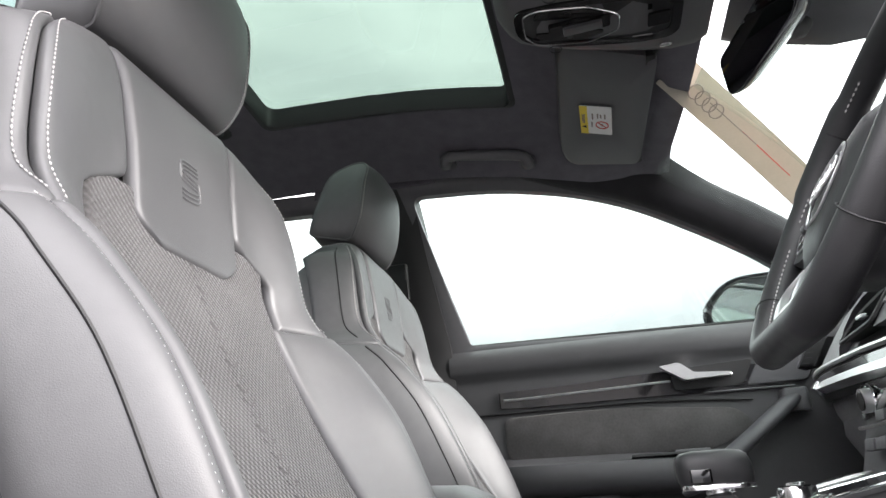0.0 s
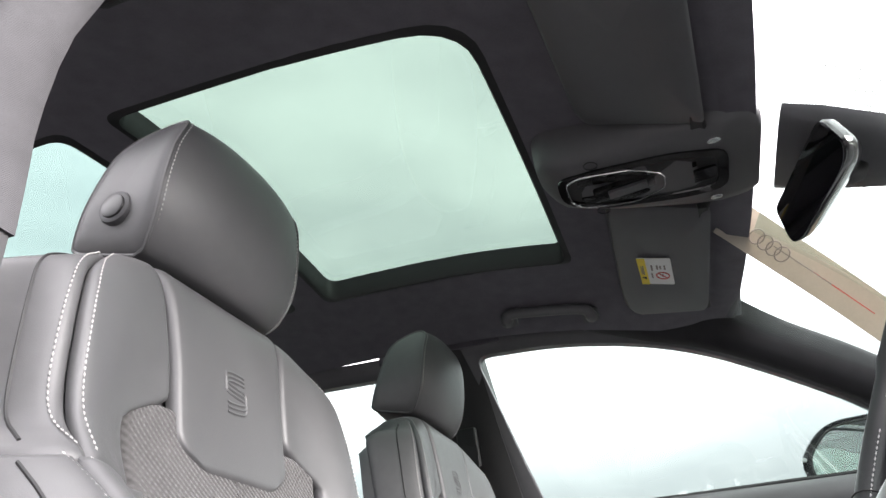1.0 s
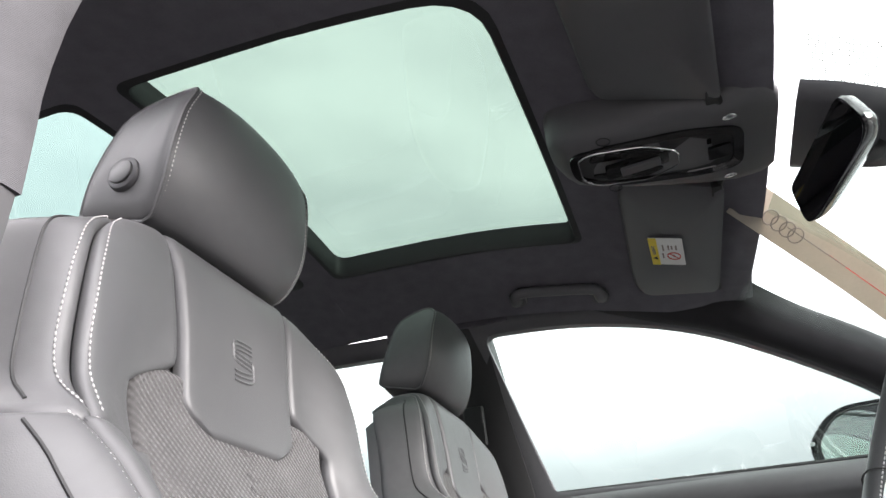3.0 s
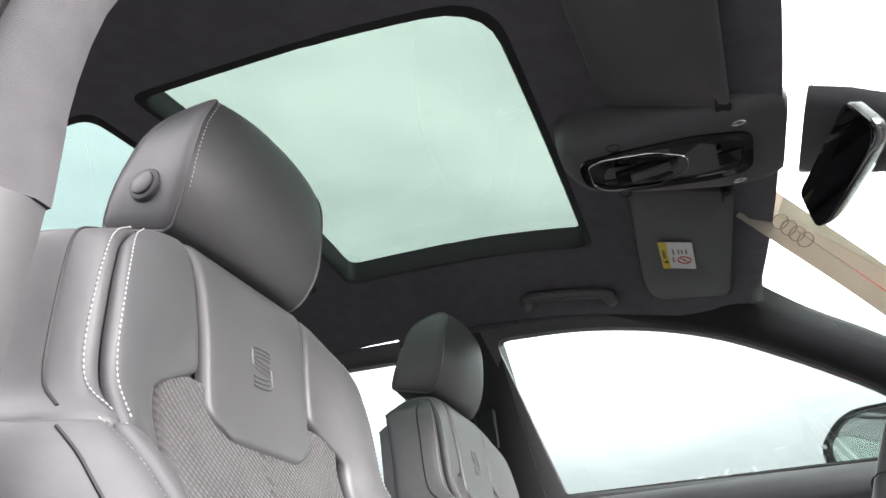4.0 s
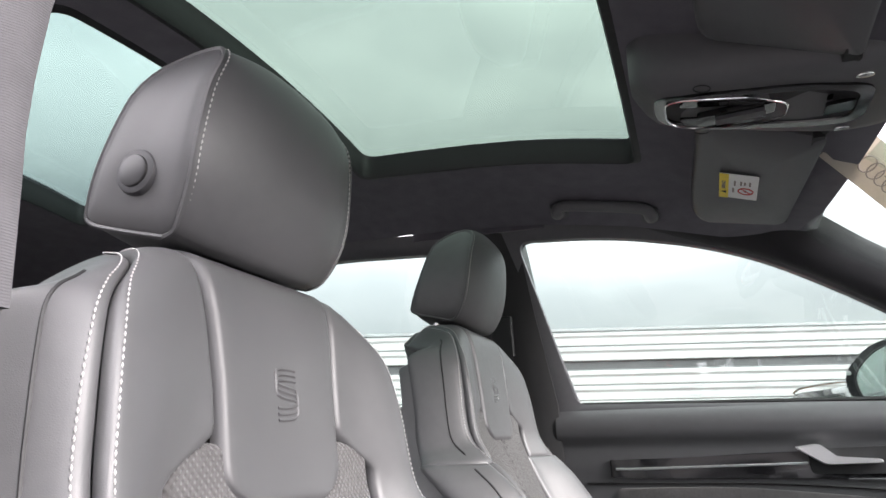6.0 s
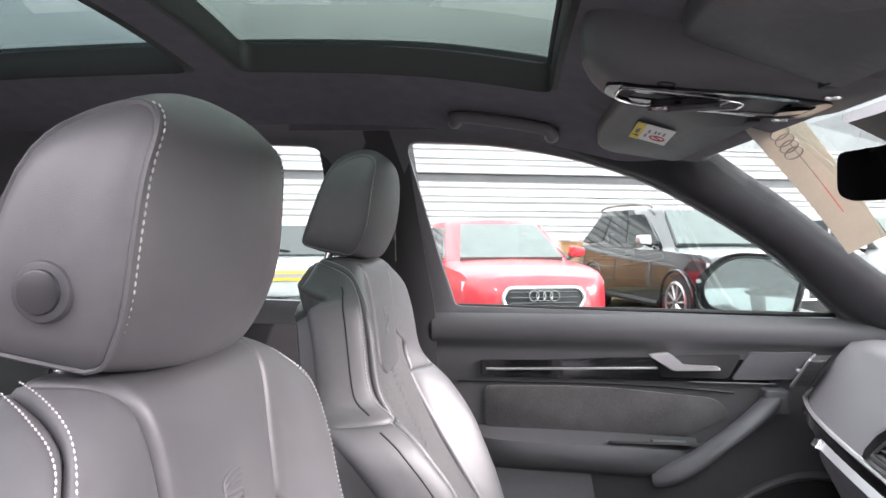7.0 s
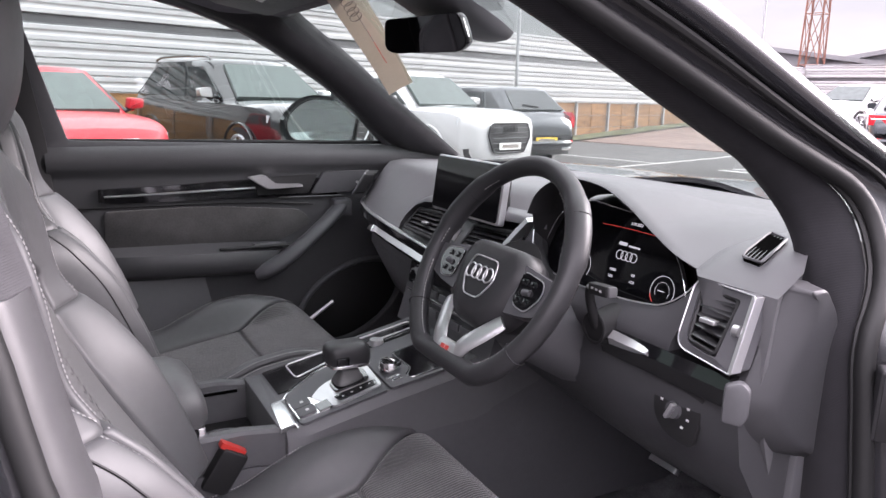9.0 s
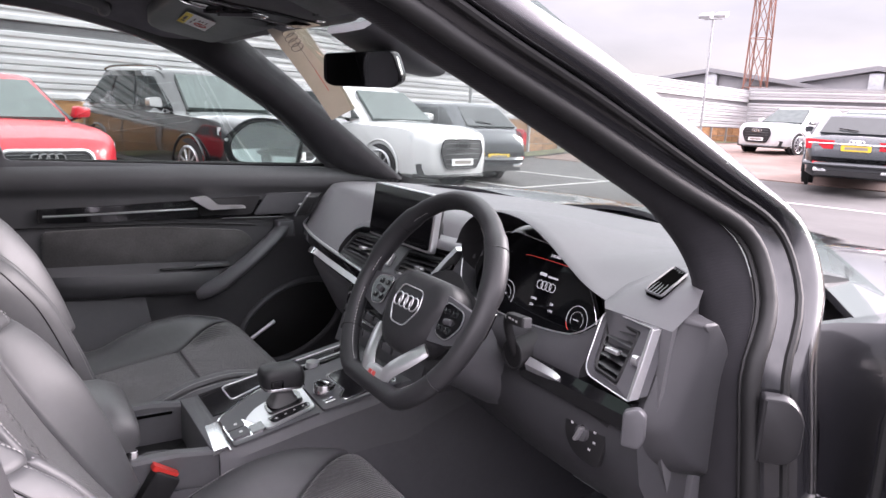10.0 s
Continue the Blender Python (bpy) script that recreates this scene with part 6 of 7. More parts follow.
# hollow cup holder box: walls, floor and rims
bx = 0.128
for x0, x1, nm in ((-bx, -bx + 0.024, "box_wall"), (bx - 0.026, bx, "box_wall")):
    part(nm, loft([[V((x0, y, 0.46)), V((x1, y, 0.46)), V((x1, y, TOPZ(y) - 0.006)), V((x1 - 0.005, y, TOPZ(y))), V((x0 + 0.005, y, TOPZ(y))), V((x0, y, TOPZ(y) - 0.006))] for y in (-0.62, -0.42, -0.3, -0.224)]), SOFT, con)
part("box_end", box(0.246, 0.034, 0.30, pose(0, -0.226, 0.568), 0.006), SOFT, con)
part("box_end", box(0.246, 0.24, 0.30, pose(0, -0.520, 0.560), 0.006), SOFT, con)
part("box_floor", box(0.21, 0.20, 0.02, pose(0, -0.33, 0.630), 0.004), DEEP, con)
for y in (-0.310,):
    part("cup_rim", tube([(0.0 + 0.040 * math.cos(a), y + 0.040 * math.sin(a), 0.650) for a in np.linspace(0, 2 * math.pi, 26, False)], 0.006, 6, True), HARD, con)
part("card_slot", box(0.004, 0.075, 0.006, pose(-0.1035, -0.298, 0.700), 0.001), VOID, con)
part("slot_rim", tube([(-0.1035, y, z) for y, z in ((-0.338, 0.696), (-0.258, 0.696), (-0.258, 0.704), (-0.338, 0.704))], 0.0012, 5, True), HARD, con)
part("box_chrome", box(0.012, 0.014, 0.045, pose(0.106, -0.366, 0.712), 0.003), CHROME, con)
# chrome bridge and gear plate
part("chrome_bridge", loft([[V((x, y + 0.10 * (0.09 - x), TOPZ(y) + d)) for y, d in ((-0.236, 0.004), (-0.212, 0.009), (-0.206, 0.006), (-0.238, -0.006))] for x in np.linspace(0.030, 0.138, 8)]), CHROME, con, "bright chrome bridge")
part("gloss_tray", loft([[V((x, y, TOPZ(y) + 0.003)) for x in (-0.124, e)] + [V((x, y, TOPZ(y) - 0.004)) for x in (e, -0.124)] for y, e in ((-0.205, -0.008), (-0.18, -0.008), (-0.10, -0.046), (-0.03, -0.058), (0.13, -0.062))]), PIANO, con)
part("tray_rim", tube([(x, y, TOPZ(y) + 0.005) for x, y in round_poly([(-0.114, -0.160), (-0.040, -0.160), (-0.074, -0.020), (-0.078, 0.12), (-0.114, 0.12)], 0.012, 3)], 0.0018, 6, True), ALU, con)


def con_plate(outline, lift, thick, name, material, label="", parent=None):
    bm = loft([[V((p.x, p.y, TOPZ(p.y) + lift)) for p in outline], [V((p.x, p.y, TOPZ(p.y) + lift + thick)) for p in outline]])
    return part(name, bm, material, parent or con, label)


gp = round_poly([(0.006, -0.188), (0.034, -0.205), (0.138, -0.205), (0.142, -0.044), (-0.050, -0.040), (-0.042, -0.104)], [0.02, 0.02, 0.010, 0.006, 0.006, 0.03], 5)
gate = con_plate(gp, 0.0, 0.004, "gear_plate", HARD, "gear selector plate with chrome rim")
part("plate_rim", tube([(p.x, p.y, TOPZ(p.y) + 0.004) for p in spline([(0.146, -0.214, 0), (0.090, -0.210, 0), (0.034, -0.206, 0), (0.006, -0.189, 0), (-0.020, -0.150, 0), (-0.042, -0.104, 0), (-0.052, -0.040, 0)], 30)], 0.0022, 6), CHROME, gate)
con_plate(round_poly([(0.064, -0.164), (0.130, -0.140), (0.120, -0.046), (0.016, -0.036), (0.030, -0.132)], [0.008, 0.010, 0.010, 0.014, 0.02], 4), 0.004, 0.003, "gate_chrome", ALU, "", gate)
con_plate(round_poly([(0.094, -0.132), (0.120, -0.126), (0.112, -0.052), (0.092, -0.050)], 0.006, 3), 0.007, 0.0015, "gate_letters", PIANO, "", gate)
for k in range(4):
    con_plate(rect(0.004, 0.004, 0.001, 2, 0.108 - 0.002 * k, -0.118 + 0.018 * k), 0.0085, 0.0004, "gate_mark", ICON, "", gate)
con_plate(round_poly([(0.040, -0.122), (0.086, -0.124), (0.086, -0.056), (0.030, -0.050)], 0.012, 3), 0.007, 0.004, "gaiter_frame", PIANO, "", gate)
gz = TOPZ(-0.09)
part("gaiter", loft([[V((0.058 + p.x * k, -0.088 + p.y * k, gz + z)) for p in rect(0.046, 0.060, 0.014, 4)] for k, z in ((1.0, 0.008), (0.93, 0.014), (0.84, 0.016), (0.80, 0.021), (0.68, 0.024), (0.62, 0.030), (0.52, 0.034))]), LEATHER, gate, "folded leather gaiter", angle=70)
con_plate(round_poly([(0.052, -0.204), (0.124, -0.204), (0.128, -0.146), (0.100, -0.150), (0.052, -0.168)], 0.008, 3), 0.004, 0.002, "key_frame", CHROME, "", gate)
for k in range(2):
    con_plate(rect(0.031, 0.032, 0.006, 3, 0.071 + 0.034 * k, -0.186), 0.005, 0.004, "park_button", HARD, "", gate)
    con_plate(rect(0.008, 0.006, 0.002, 3, 0.071 + 0.034 * k, -0.184), 0.0092, 0.0005, "button_icon", ICON, "", gate)
con_plate(rect(0.030, 0.024, 0.002, 3, 0.110, -0.156), 0.0055, 0.003, "gloss_square", PIANO, "", gate)
part("gear_stem", tube([(0.056, -0.086, gz + 0.028), (0.054, -0.088, gz + 0.044)], [0.013, 0.012], 14), HARD, con, "dark selector stem")
part("stem_collar", tube([(0.0555, -0.0865, gz + 0.036), (0.055, -0.087, gz + 0.041)], 0.0165, 18), CHROME, con)
kn = []
for z, kx, ky in ((0.042, 0.66, 0.72), (0.044, 0.86, 0.92), (0.050, 0.97, 0.99), (0.062, 1.03, 1.02), (0.072, 1.0, 1.0), (0.079, 0.92, 0.94), (0.083, 0.76, 0.80), (0.085, 0.45, 0.5)):
    kn.append([V((0.054 + p.x * kx, -0.088 + p.y * ky - (z - 0.04) * 0.10, gz + z)) for p in rect(0.058, 0.084, 0.022, 5)])
part("gear_knob", loft(kn), WHEEL_LEATHER, con, "black leather gear knob", angle=60)
part("knob_band", slab(rect(0.057, 0.082, 0.022, 5), pose(0.054, -0.088, gz + 0.0415), 0.006, 0.002), CHROME, con, "chrome band under the knob")
part("knob_key", box(0.006, 0.024, 0.015, pose(0.084, -0.108, gz + 0.057), 0.003), PIANO, con)
# controller dial, touch pad and start key
dp = round_poly([(-0.045, -0.030), (0.143, -0.038), (0.150, 0.125), (-0.050, 0.125)], 0.010, 3)
con_plate(dp, 0.0, 0.005, "control_plate", HARD)
part("touch_rim", tube([(p.x, p.y, TOPZ(p.y) + 0.006) for p in round_poly([(0.010, 0.020), (0.095, 0.022), (0.118, 0.002), (0.134, 0.006), (0.142, 0.118), (0.005, 0.118)], [0.010, 0.012, 0.012, 0.012, 0.014, 0.014], 4)], 0.0016, 6, True), CHROME, con)
con_plate(round_poly([(0.012, 0.024), (0.096, 0.025), (0.120, 0.006), (0.132, 0.010), (0.140, 0.116), (0.007, 0.116)], 0.010, 4), 0.005, 0.0015, "touch_pad", PIANO, "gloss black touch pad")
dl = part("control_dial", tube([(0.070, -0.008, TOPZ(0) + 0.004), (0.070, -0.008, TOPZ(0) + 0.014), (0.070, -0.008, TOPZ(0) + 0.020)], [0.0225, 0.022, 0.020], 30), CHROME, con, "chrome control dial")
part("dial_face", tube([(0.070, -0.008, TOPZ(0) + 0.020), (0.070, -0.008, TOPZ(0) + 0.0212)], 0.0165, 26), PIANO, dl)
part("dial_grip", box(0.028, 0.007, 0.004, pose(0.070, -0.008, TOPZ(0) + 0.0225, 0, 0, 20), 0.0015), CHROME, dl)
for k in range(2):
    con_plate(rect(0.006, 0.020, 0.002, 3, 0.112 + 0.012 * k, -0.018), 0.005, 0.004, "dial_key", CHROME)
part("start_button", tube([(-0.060, 0.020, TOPZ(0.02) + 0.002), (-0.060, 0.020, TOPZ(0.02) + 0.014)], [0.016, 0.014], 20), ALU, con)
# armrest
ar = []
for y, h, w in ((-0.70, 0.03, 0.085), (-0.68, 0.05, 0.100), (-0.60, 0.060, 0.108), (-0.50, 0.062, 0.108), (-0.395, 0.056, 0.112), (-0.366, 0.042, 0.108), (-0.353, 0.022, 0.098)):
    ar.append([V((x * w, y, 0.752 + q * h)) for x, q in ((-1, -0.4), (-1.0, 0.25), (-0.88, 0.75), (-0.5, 0.98), (0, 1.02), (0.5, 0.98), (0.88, 0.75), (1.0, 0.25), (1, -0.4), (0, -0.45))])
am = part("armrest", loft(ar), LEATHER_FINE, con, "black leather armrest lid", angle=60)
part("stitching", stitches([[(x * 0.100, -0.396, 0.753 + 0.042 * (1.0 - 0.75 * abs(x) ** 3)) for x in np.linspace(-0.95, 0.95, 40)], [(0.1055, y, 0.768) for y in np.linspace(-0.66, -0.42, 40)]]), THREAD, am)
part("armrest_base", box(0.20, 0.26, 0.03, pose(0, -0.535, 0.728), 0.008), HARD, con)

# seat belt buckle
bk = thing("belt_buckle", "black seat belt buckle with a red release button", "buckle")
part("buckle_body", slab(rect(0.046, 0.078, 0.008), axes((0.128, -0.338, 0.668), (0.0, 0.86, -0.50), (0.08, 0.48, 0.86)), 0.024, 0.004), DEEP, bk)
part("release_key", slab(rect(0.046, 0.018, 0.004), axes((0.141, -0.3245, 0.7035), (0.0, 0.84, -0.54), (1.0, 0.0, 0.0)) @ pose(0, 0, -0.006), 0.010, 0.002), RED_PLASTIC, bk, "red release button")
part("buckle_stalk", tube([(0.138, -0.328, 0.62), (0.14, -0.35, 0.52)], 0.014, 8), DEEP, bk)

# ---------------------------------------------------------------- driver's side body: pillars, seals, bonnet, open door
# centre line of the screen pillar's opening edge, driver's side
PIL_IN = [(0.575, -0.66, 1.510), (0.580, -0.46, 1.492), (0.595, -0.26, 1.440), (0.612, -0.11, 1.371), (0.618, 0.0, 1.319), (0.632, 0.14, 1.247), (0.648, 0.225, 1.198), (0.674, 0.275, 1.146), (0.698, 0.282, 1.090), (0.706, 0.272, 1.0), (0.720, 0.270, 0.90), (0.738, 0.270, 0.75), (0.745, 0.270, 0.55)]
PIL_OUT = [(0.635, -0.62, 1.575), (0.645, -0.42, 1.550), (0.660, -0.20, 1.505), (0.690, -0.03, 1.428), (0.698, 0.10, 1.374), (0.704, 0.25, 1.304), (0.712, 0.35, 1.253), (0.724, 0.46, 1.188), (0.762, 0.47, 1.105), (0.813, 0.39, 1.02), (0.834, 0.38, 0.92), (0.855, 0.38, 0.75), (0.868, 0.38, 0.55)]
NP = 48
p_in, p_out = spline(PIL_IN, NP), spline(PIL_OUT, NP)


def pil(i, t, lift):
    """Across the pillar from its inner edge (0) to its outer skin (1), bulging out of the opening; lift raises it further."""
    a, b = p_in[i], p_out[i]
    along = (p_in[min(i + 1, NP - 1)] - p_in[max(i - 1, 0)]).normalized()
    n = along.cross(b - a).normalized()
    if n.y > 0 or (abs(n.y) < 0.2 and n.x < 0):
        n = -n
    low = ease((1.12 - a.z) / 0.12)
    return a.lerp(b, t) + n * (lift + (0.020 + 0.030 * low) * math.sin(math.pi * t) ** 0.8)


def pil_band(t0, t1, lifts):
    k = len(lifts) - 1
    return loft([[pil(i, t0 + (t1 - t0) * j / k, lifts[j]) for j in range(k + 1)] + [pil(i, t1, -0.02), pil(i, t0, -0.02)] for i in range(NP)])


dp_ = thing("driver_pillar", "dark grey painted windscreen pillar with black rubber door seals", "pillar", kind="structure")
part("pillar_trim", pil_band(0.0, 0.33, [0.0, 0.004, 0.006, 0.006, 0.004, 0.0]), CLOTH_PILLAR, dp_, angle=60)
part("door_seal", tube([pil(i, 0.42, 0.006) for i in range(NP)], 0.012, 10), RUBBER, dp_, "fat black rubber door seal")
part("seal_lip", tube([pil(i, 0.345, 0.005) for i in range(NP)], 0.004, 6), RUBBER, dp_)
part("seal_channel", pil_band(0.47, 0.66, [0.0, -0.003, -0.004, -0.003, 0.0]), PAINT_GREY, dp_)
part("outer_seal", tube([pil(i, 0.69, 0.001) for i in range(NP)], 0.006, 8), RUBBER, dp_)
part("pillar_skin", pil_band(0.72, 1.0, [-0.004, 0.002, 0.006, 0.008, 0.008, 0.006, 0.0]), PAINT_GREY, dp_, "dark grey painted pillar skin", angle=60)

body = thing("car_body", "dark grey painted front wing, bonnet, roof and sill of the car", "car body", kind="structure")
part("roof_skin", loft(hole_ring(-0.445, 0.44, -1.68, -0.25, 0.04, 0.615, -2.3, -0.03, 0.045, 8), True, False), PAINT_GREY, body)
part("bonnet", grid(lambda u, v: V(((2 * u - 1) * (0.80 - 0.06 * v), 0.86 - 0.36 * (2 * u - 1) ** 2 * (1 - v) + v * 1.15, 1.085 - 0.02 * (2 * u - 1) ** 4 - 0.16 * v ** 1.6 + 0.012 * math.cos((2 * u - 1) * 9) * (1 - v))), 24, 16, 0.012), PAINT_GREY, body, "dark grey bonnet")
for s in (-1, 1):
    part("front_wing", loft([[V((s * 0.80, y, z + 0.02)), V((s * 0.86, y, z - 0.005)), V((s * 0.905, y, z - 0.06)), V((s * 0.925, y, z - 0.20)), V((s * 0.925, y, 0.45)), V((s * 0.80, y, 0.45))] for y, z in ((0.60, 1.055), (0.75, 1.050), (1.1, 1.02), (1.5, 0.97), (2.0, 0.88))]), PAINT_GREY, body)
part("hinge_cover", slab(round_poly([(-0.027, -0.046), (0.012, -0.046), (0.027, -0.030), (0.027, 0.022), (0.008, 0.046), (-0.027, 0.046)], [0.006, 0.016, 0.02, 0.03, 0.02, 0.006], 5), axes((0.826, 0.300, 0.942), (0.74, 0.67, 0), (0.10, 0.0, 1)), 0.020, 0.006), BLADE, body, "black plastic hinge cover")
part("hinge_post", loft([[V((x0, 0.385, z)), V((x0 + 0.012, 0.46, z)), V((0.88, 0.62, z)), V((0.80, 0.62, z)), V((0.78, 0.42, z))] for x0, z in ((0.86, 0.40), (0.85, 0.75), (0.834, 0.92), (0.808, 1.02), (0.785, 1.055))]), PAINT_GREY, body, angle=40)
hg = part("door_hinge", box(0.07, 0.05, 0.06, pose(0.880, 0.375, 0.80), 0.008), STEEL, body)
part("hinge_arm", box(0.09, 0.03, 0.035, pose(0.93, 0.40, 0.80, 0, 0, -20), 0.006), DEEP, hg)
part("lower_hinge", box(0.07, 0.05, 0.06, pose(0.885, 0.375, 0.59), 0.008), STEEL, body)
part("sill", loft([[V((0.68, y, 0.46)), V((0.70, y, 0.50)), V((0.76, y, 0.505)), V((0.84, y, 0.47)), V((0.90, y, 0.40)), V((0.88, y, 0.30)), V((0.68, y, 0.30))] for y in (-0.75, 0.0, 0.52)]), PAINT_GREY, body)
part("sill_plate", box(0.07, 0.60, 0.006, pose(0.735, -0.1, 0.509), 0.002), ALU, body)
part("passenger_skin", loft([[V((-0.80, y, 1.13)), V((-0.85, y, 1.10)), V((-0.93, y, 0.95)), V((-0.945, y, 0.75)), V((-0.91, y, 0.40)), V((-0.79, y, 0.40))] for y in (-2.2, -0.5, 0.55)]), PAINT_GREY, body)

# centre pillar beside the driver's seat
BP = [(0.585, -0.600, 1.565), (0.612, -0.600, 1.46), (0.640, -0.600, 1.37), (0.653, -0.598, 1.27), (0.659, -0.588, 1.20), (0.674, -0.567, 1.12), (0.690, -0.551, 1.04), (0.703, -0.533, 0.96), (0.711, -0.515, 0.75), (0.712, -0.510, 0.48)]
bp_pts = spline(BP, 20)
cpil = thing("centre_pillar", "grey cloth and plastic centre pillar with belt and rubber seals", "pillar", kind="structure")


def bp_band(x0, x1, y0, y1, i0, i1, bulge):
    return loft([[p + V((x0, y0, 0)), p + V((x0 + (x1 - x0) * 0.25, y0 + (y1 - y0) * 0.25 + bulge, 0)), p + V((x0 + (x1 - x0) * 0.75, y0 + (y1 - y0) * 0.75 + bulge, 0)), p + V((x1, y1, 0)), p + V((x1, y1 - 0.05, 0)), p + V((x0, y0 - 0.05, 0))] for p in bp_pts[i0:i1]])


part("upper_trim", bp_band(0.0, 0.060, 0.0, -0.030, 0, 11, 0.008), CLOTH_GREY, cpil, "woven grey upper trim", angle=60)
part("lower_trim", bp_band(0.002, 0.062, -0.003, -0.024, 10, 20, 0.007), TRIM_GREY, cpil, "grey plastic lower trim", angle=60)
part("door_seal", tube([p + V((0.074, -0.034, 0)) for p in bp_pts], 0.013, 10), RUBBER, cpil)
part("pillar_paint", bp_band(0.088, 0.165, -0.038, -0.066, 0, 20, 0.006), PAINT_GREY, cpil, angle=60)
part("latch_loop", tube([(0.825, -0.66, 0.98), (0.835, -0.63, 0.98), (0.835, -0.63, 0.92), (0.825, -0.66, 0.92)], 0.006, 8), STEEL, cpil)
# passenger-side centre pillar with its belt
cp2 = thing("centre_pillar", "black centre pillar with seat belt guide beside the passenger seat", "pillar", kind="structure")
part("upper_trim", loft([[V((-0.66 + dx, p.y + dy, p.z)) for dx, dy in ((-0.07 - k, 0.05), (0.0 - k, 0.045), (0.018 - k, 0.0), (0.0 - k, -0.15), (-0.07 - k, -0.16))] for p, k in ((V((0, -0.655, 1.54)), -0.02), (V((0, -0.63, 1.35)), 0.03), (V((0, -0.60, 1.15)), 0.09), (V((0, -0.585, 0.9)), 0.10), (V((0, -0.58, 0.5)), 0.10))]), DEEP, cp2, angle=60)
part("belt_guide", box(0.02, 0.05, 0.09, pose(-0.660, -0.655, 1.30, 0, 8, 0), 0.008), DEEP, cp2)
part("belt_webbing", loft([[V((x, y, z)), V((x, y - 0.046, z)), V((x - 0.002, y - 0.046, z)), V((x - 0.002, y, z))] for x, y, z in ((-0.645, -0.63, 1.30), (-0.66, -0.63, 1.1), (-0.68, -0.62, 0.8), (-0.69, -0.62, 0.5))]), DEEP, cp2)

# the driver's door, wide open
od = thing("driver_door", "dark grey painted driver's door standing wide open", "car door", kind="structure", at=pose(0.915, 0.505, 0.0, 0, 0, 74))
part("door_skin", loft([[V((0.045, y, 0.42)), V((0.075, y, 0.70)), V((0.065, y, 0.95)), V((0.02, y, 1.12)), V((-0.06, y, 1.12)), V((-0.09, y, 0.95)), V((-0.09, y, 0.45))] for y in (-1.08, -0.5, -0.04, 0.0)]), PAINT_GREY, od, angle=30)
part("door_lining", box(0.02, 0.95, 0.55, pose(-0.10, -0.54, 0.78), 0.006), SOFT, od)
part("edge_seal", tube([(-0.085, -0.012, 0.46), (-0.085, -0.012, 0.95), (-0.055, -0.012, 1.11)], 0.010, 8), RUBBER, od)

# pedals in the footwell
for x, nm in ((0.30, "brake_pedal"), (0.47, "accelerator_pedal")):
    pd = thing(nm, "aluminium-faced pedal with rubber studs", "pedal")
    part("pad", box(0.075 if x < 0.4 else 0.055, 0.016, 0.07 if x < 0.4 else 0.15, pose(x, 0.52, 0.58, 55 - 90, 0, 0), 0.006), ALU, pd)
    part("pedal_arm", tube([(x, 0.54, 0.60), (x, 0.70, 0.78)], 0.010, 8), DEEP, pd)

# ---------------------------------------------------------------- the car park
def ground_z(n, u):
    """Level tarmac that rises to the far paved bays."""
    k = min(1.0, max(0.0, (u - 15.0) / 11.0))
    return 0.42 * k * k * (3 - 2 * k)


BAY = Matrix.Rotation(radians(15.5), 4, "Z")


def bay(n, u, z=None):
    """A place in the car park: n towards the viewer's car, u along the fence."""
    p = BAY @ V((n, u, 0))
    p.z = ground_z(n, u) if z is None else z
    return p


# ground: one sheet to the horizon
R = [-900, -300, -120, -60, -34, -26, -20, -16, -12, -8, -4, 0, 4, 8, 14, 30, 90, 300, 900]
U = [-900, -300, -100, -40, -16, -8, -3, 0, 3, 6, 9, 12, 15, 17, 19, 21, 23, 25, 27, 32, 45, 90, 300, 900]
gnd = loft([[bay(n, u) for n in R] for u in U], False, False)
single("ground", gnd, TARMAC, "worn grey tarmac car park", "ground", "structure")


def strip(n0, u0, n1, u1, w, name, material, label, lift=0.006, k=8):
    a, b = V((n0, u0)), V((n1, u1))
    d = (b - a).normalized()
    s = V((-d.y, d.x)) * w / 2
    rows_ = []
    for i in range(k + 1):
        p = a.lerp(b, i / k)
        rows_.append([bay(*(p - s), z=ground_z(*(p - s)) + lift), bay(*(p + s), z=ground_z(*(p + s)) + lift)])
    bm = loft(rows_, False, False)
    bmesh.ops.recalc_face_normals(bm, faces=bm.faces)
    bmesh.ops.solidify(bm, geom=bm.faces[:], thickness=0.004)
    return single(name, bm, material, label, "road marking", "structure")


pav = loft([[bay(n, u, ground_z(n, u) + 0.02) for n in np.linspace(-11.6, 30, 20)] for u in (17.0, 18.5, 20.5, 22, 24, 26, 28, 31, 34, 37)], False, False)
bmesh.ops.recalc_face_normals(pav, faces=pav.faces)
bmesh.ops.solidify(pav, geom=pav.faces[:], thickness=0.05)
single("pavement", pav, PAVING, "red-brown paved parking area beyond a low kerb", "pavement", "structure")
vg = loft([[bay(n, u, ground_z(n, u) + 0.03 + 0.03 * ((i * 7 + j * 3) % 5) / 5) for i, n in enumerate(np.linspace(-12.6, -11.7, 5))] for j, u in enumerate(np.linspace(-20, 34, 60))], False, False)
single("verge", vg, GRASS, "thin rough grass verge along the fence foot", "ground", "structure")
for u in (0.85, 3.75, 6.75, 9.75, 12.75):
    strip(-11.5, u, -6.6, u, 0.10, "bay_line", LINE_PAINT, "worn white painted bay line")
strip(-6.6, 9.75, -6.6, 19.0, 0.10, "bay_line", LINE_PAINT, "worn white painted bay line")
strip(-3.0, 12.6, 3.2, 12.6, 0.10, "bay_line", LINE_PAINT, "worn white painted bay line")
strip(-0.2, 10.0, 0.9, 10.0, 0.22, "bay_mark", LINE_PAINT, "white painted bay number bars")
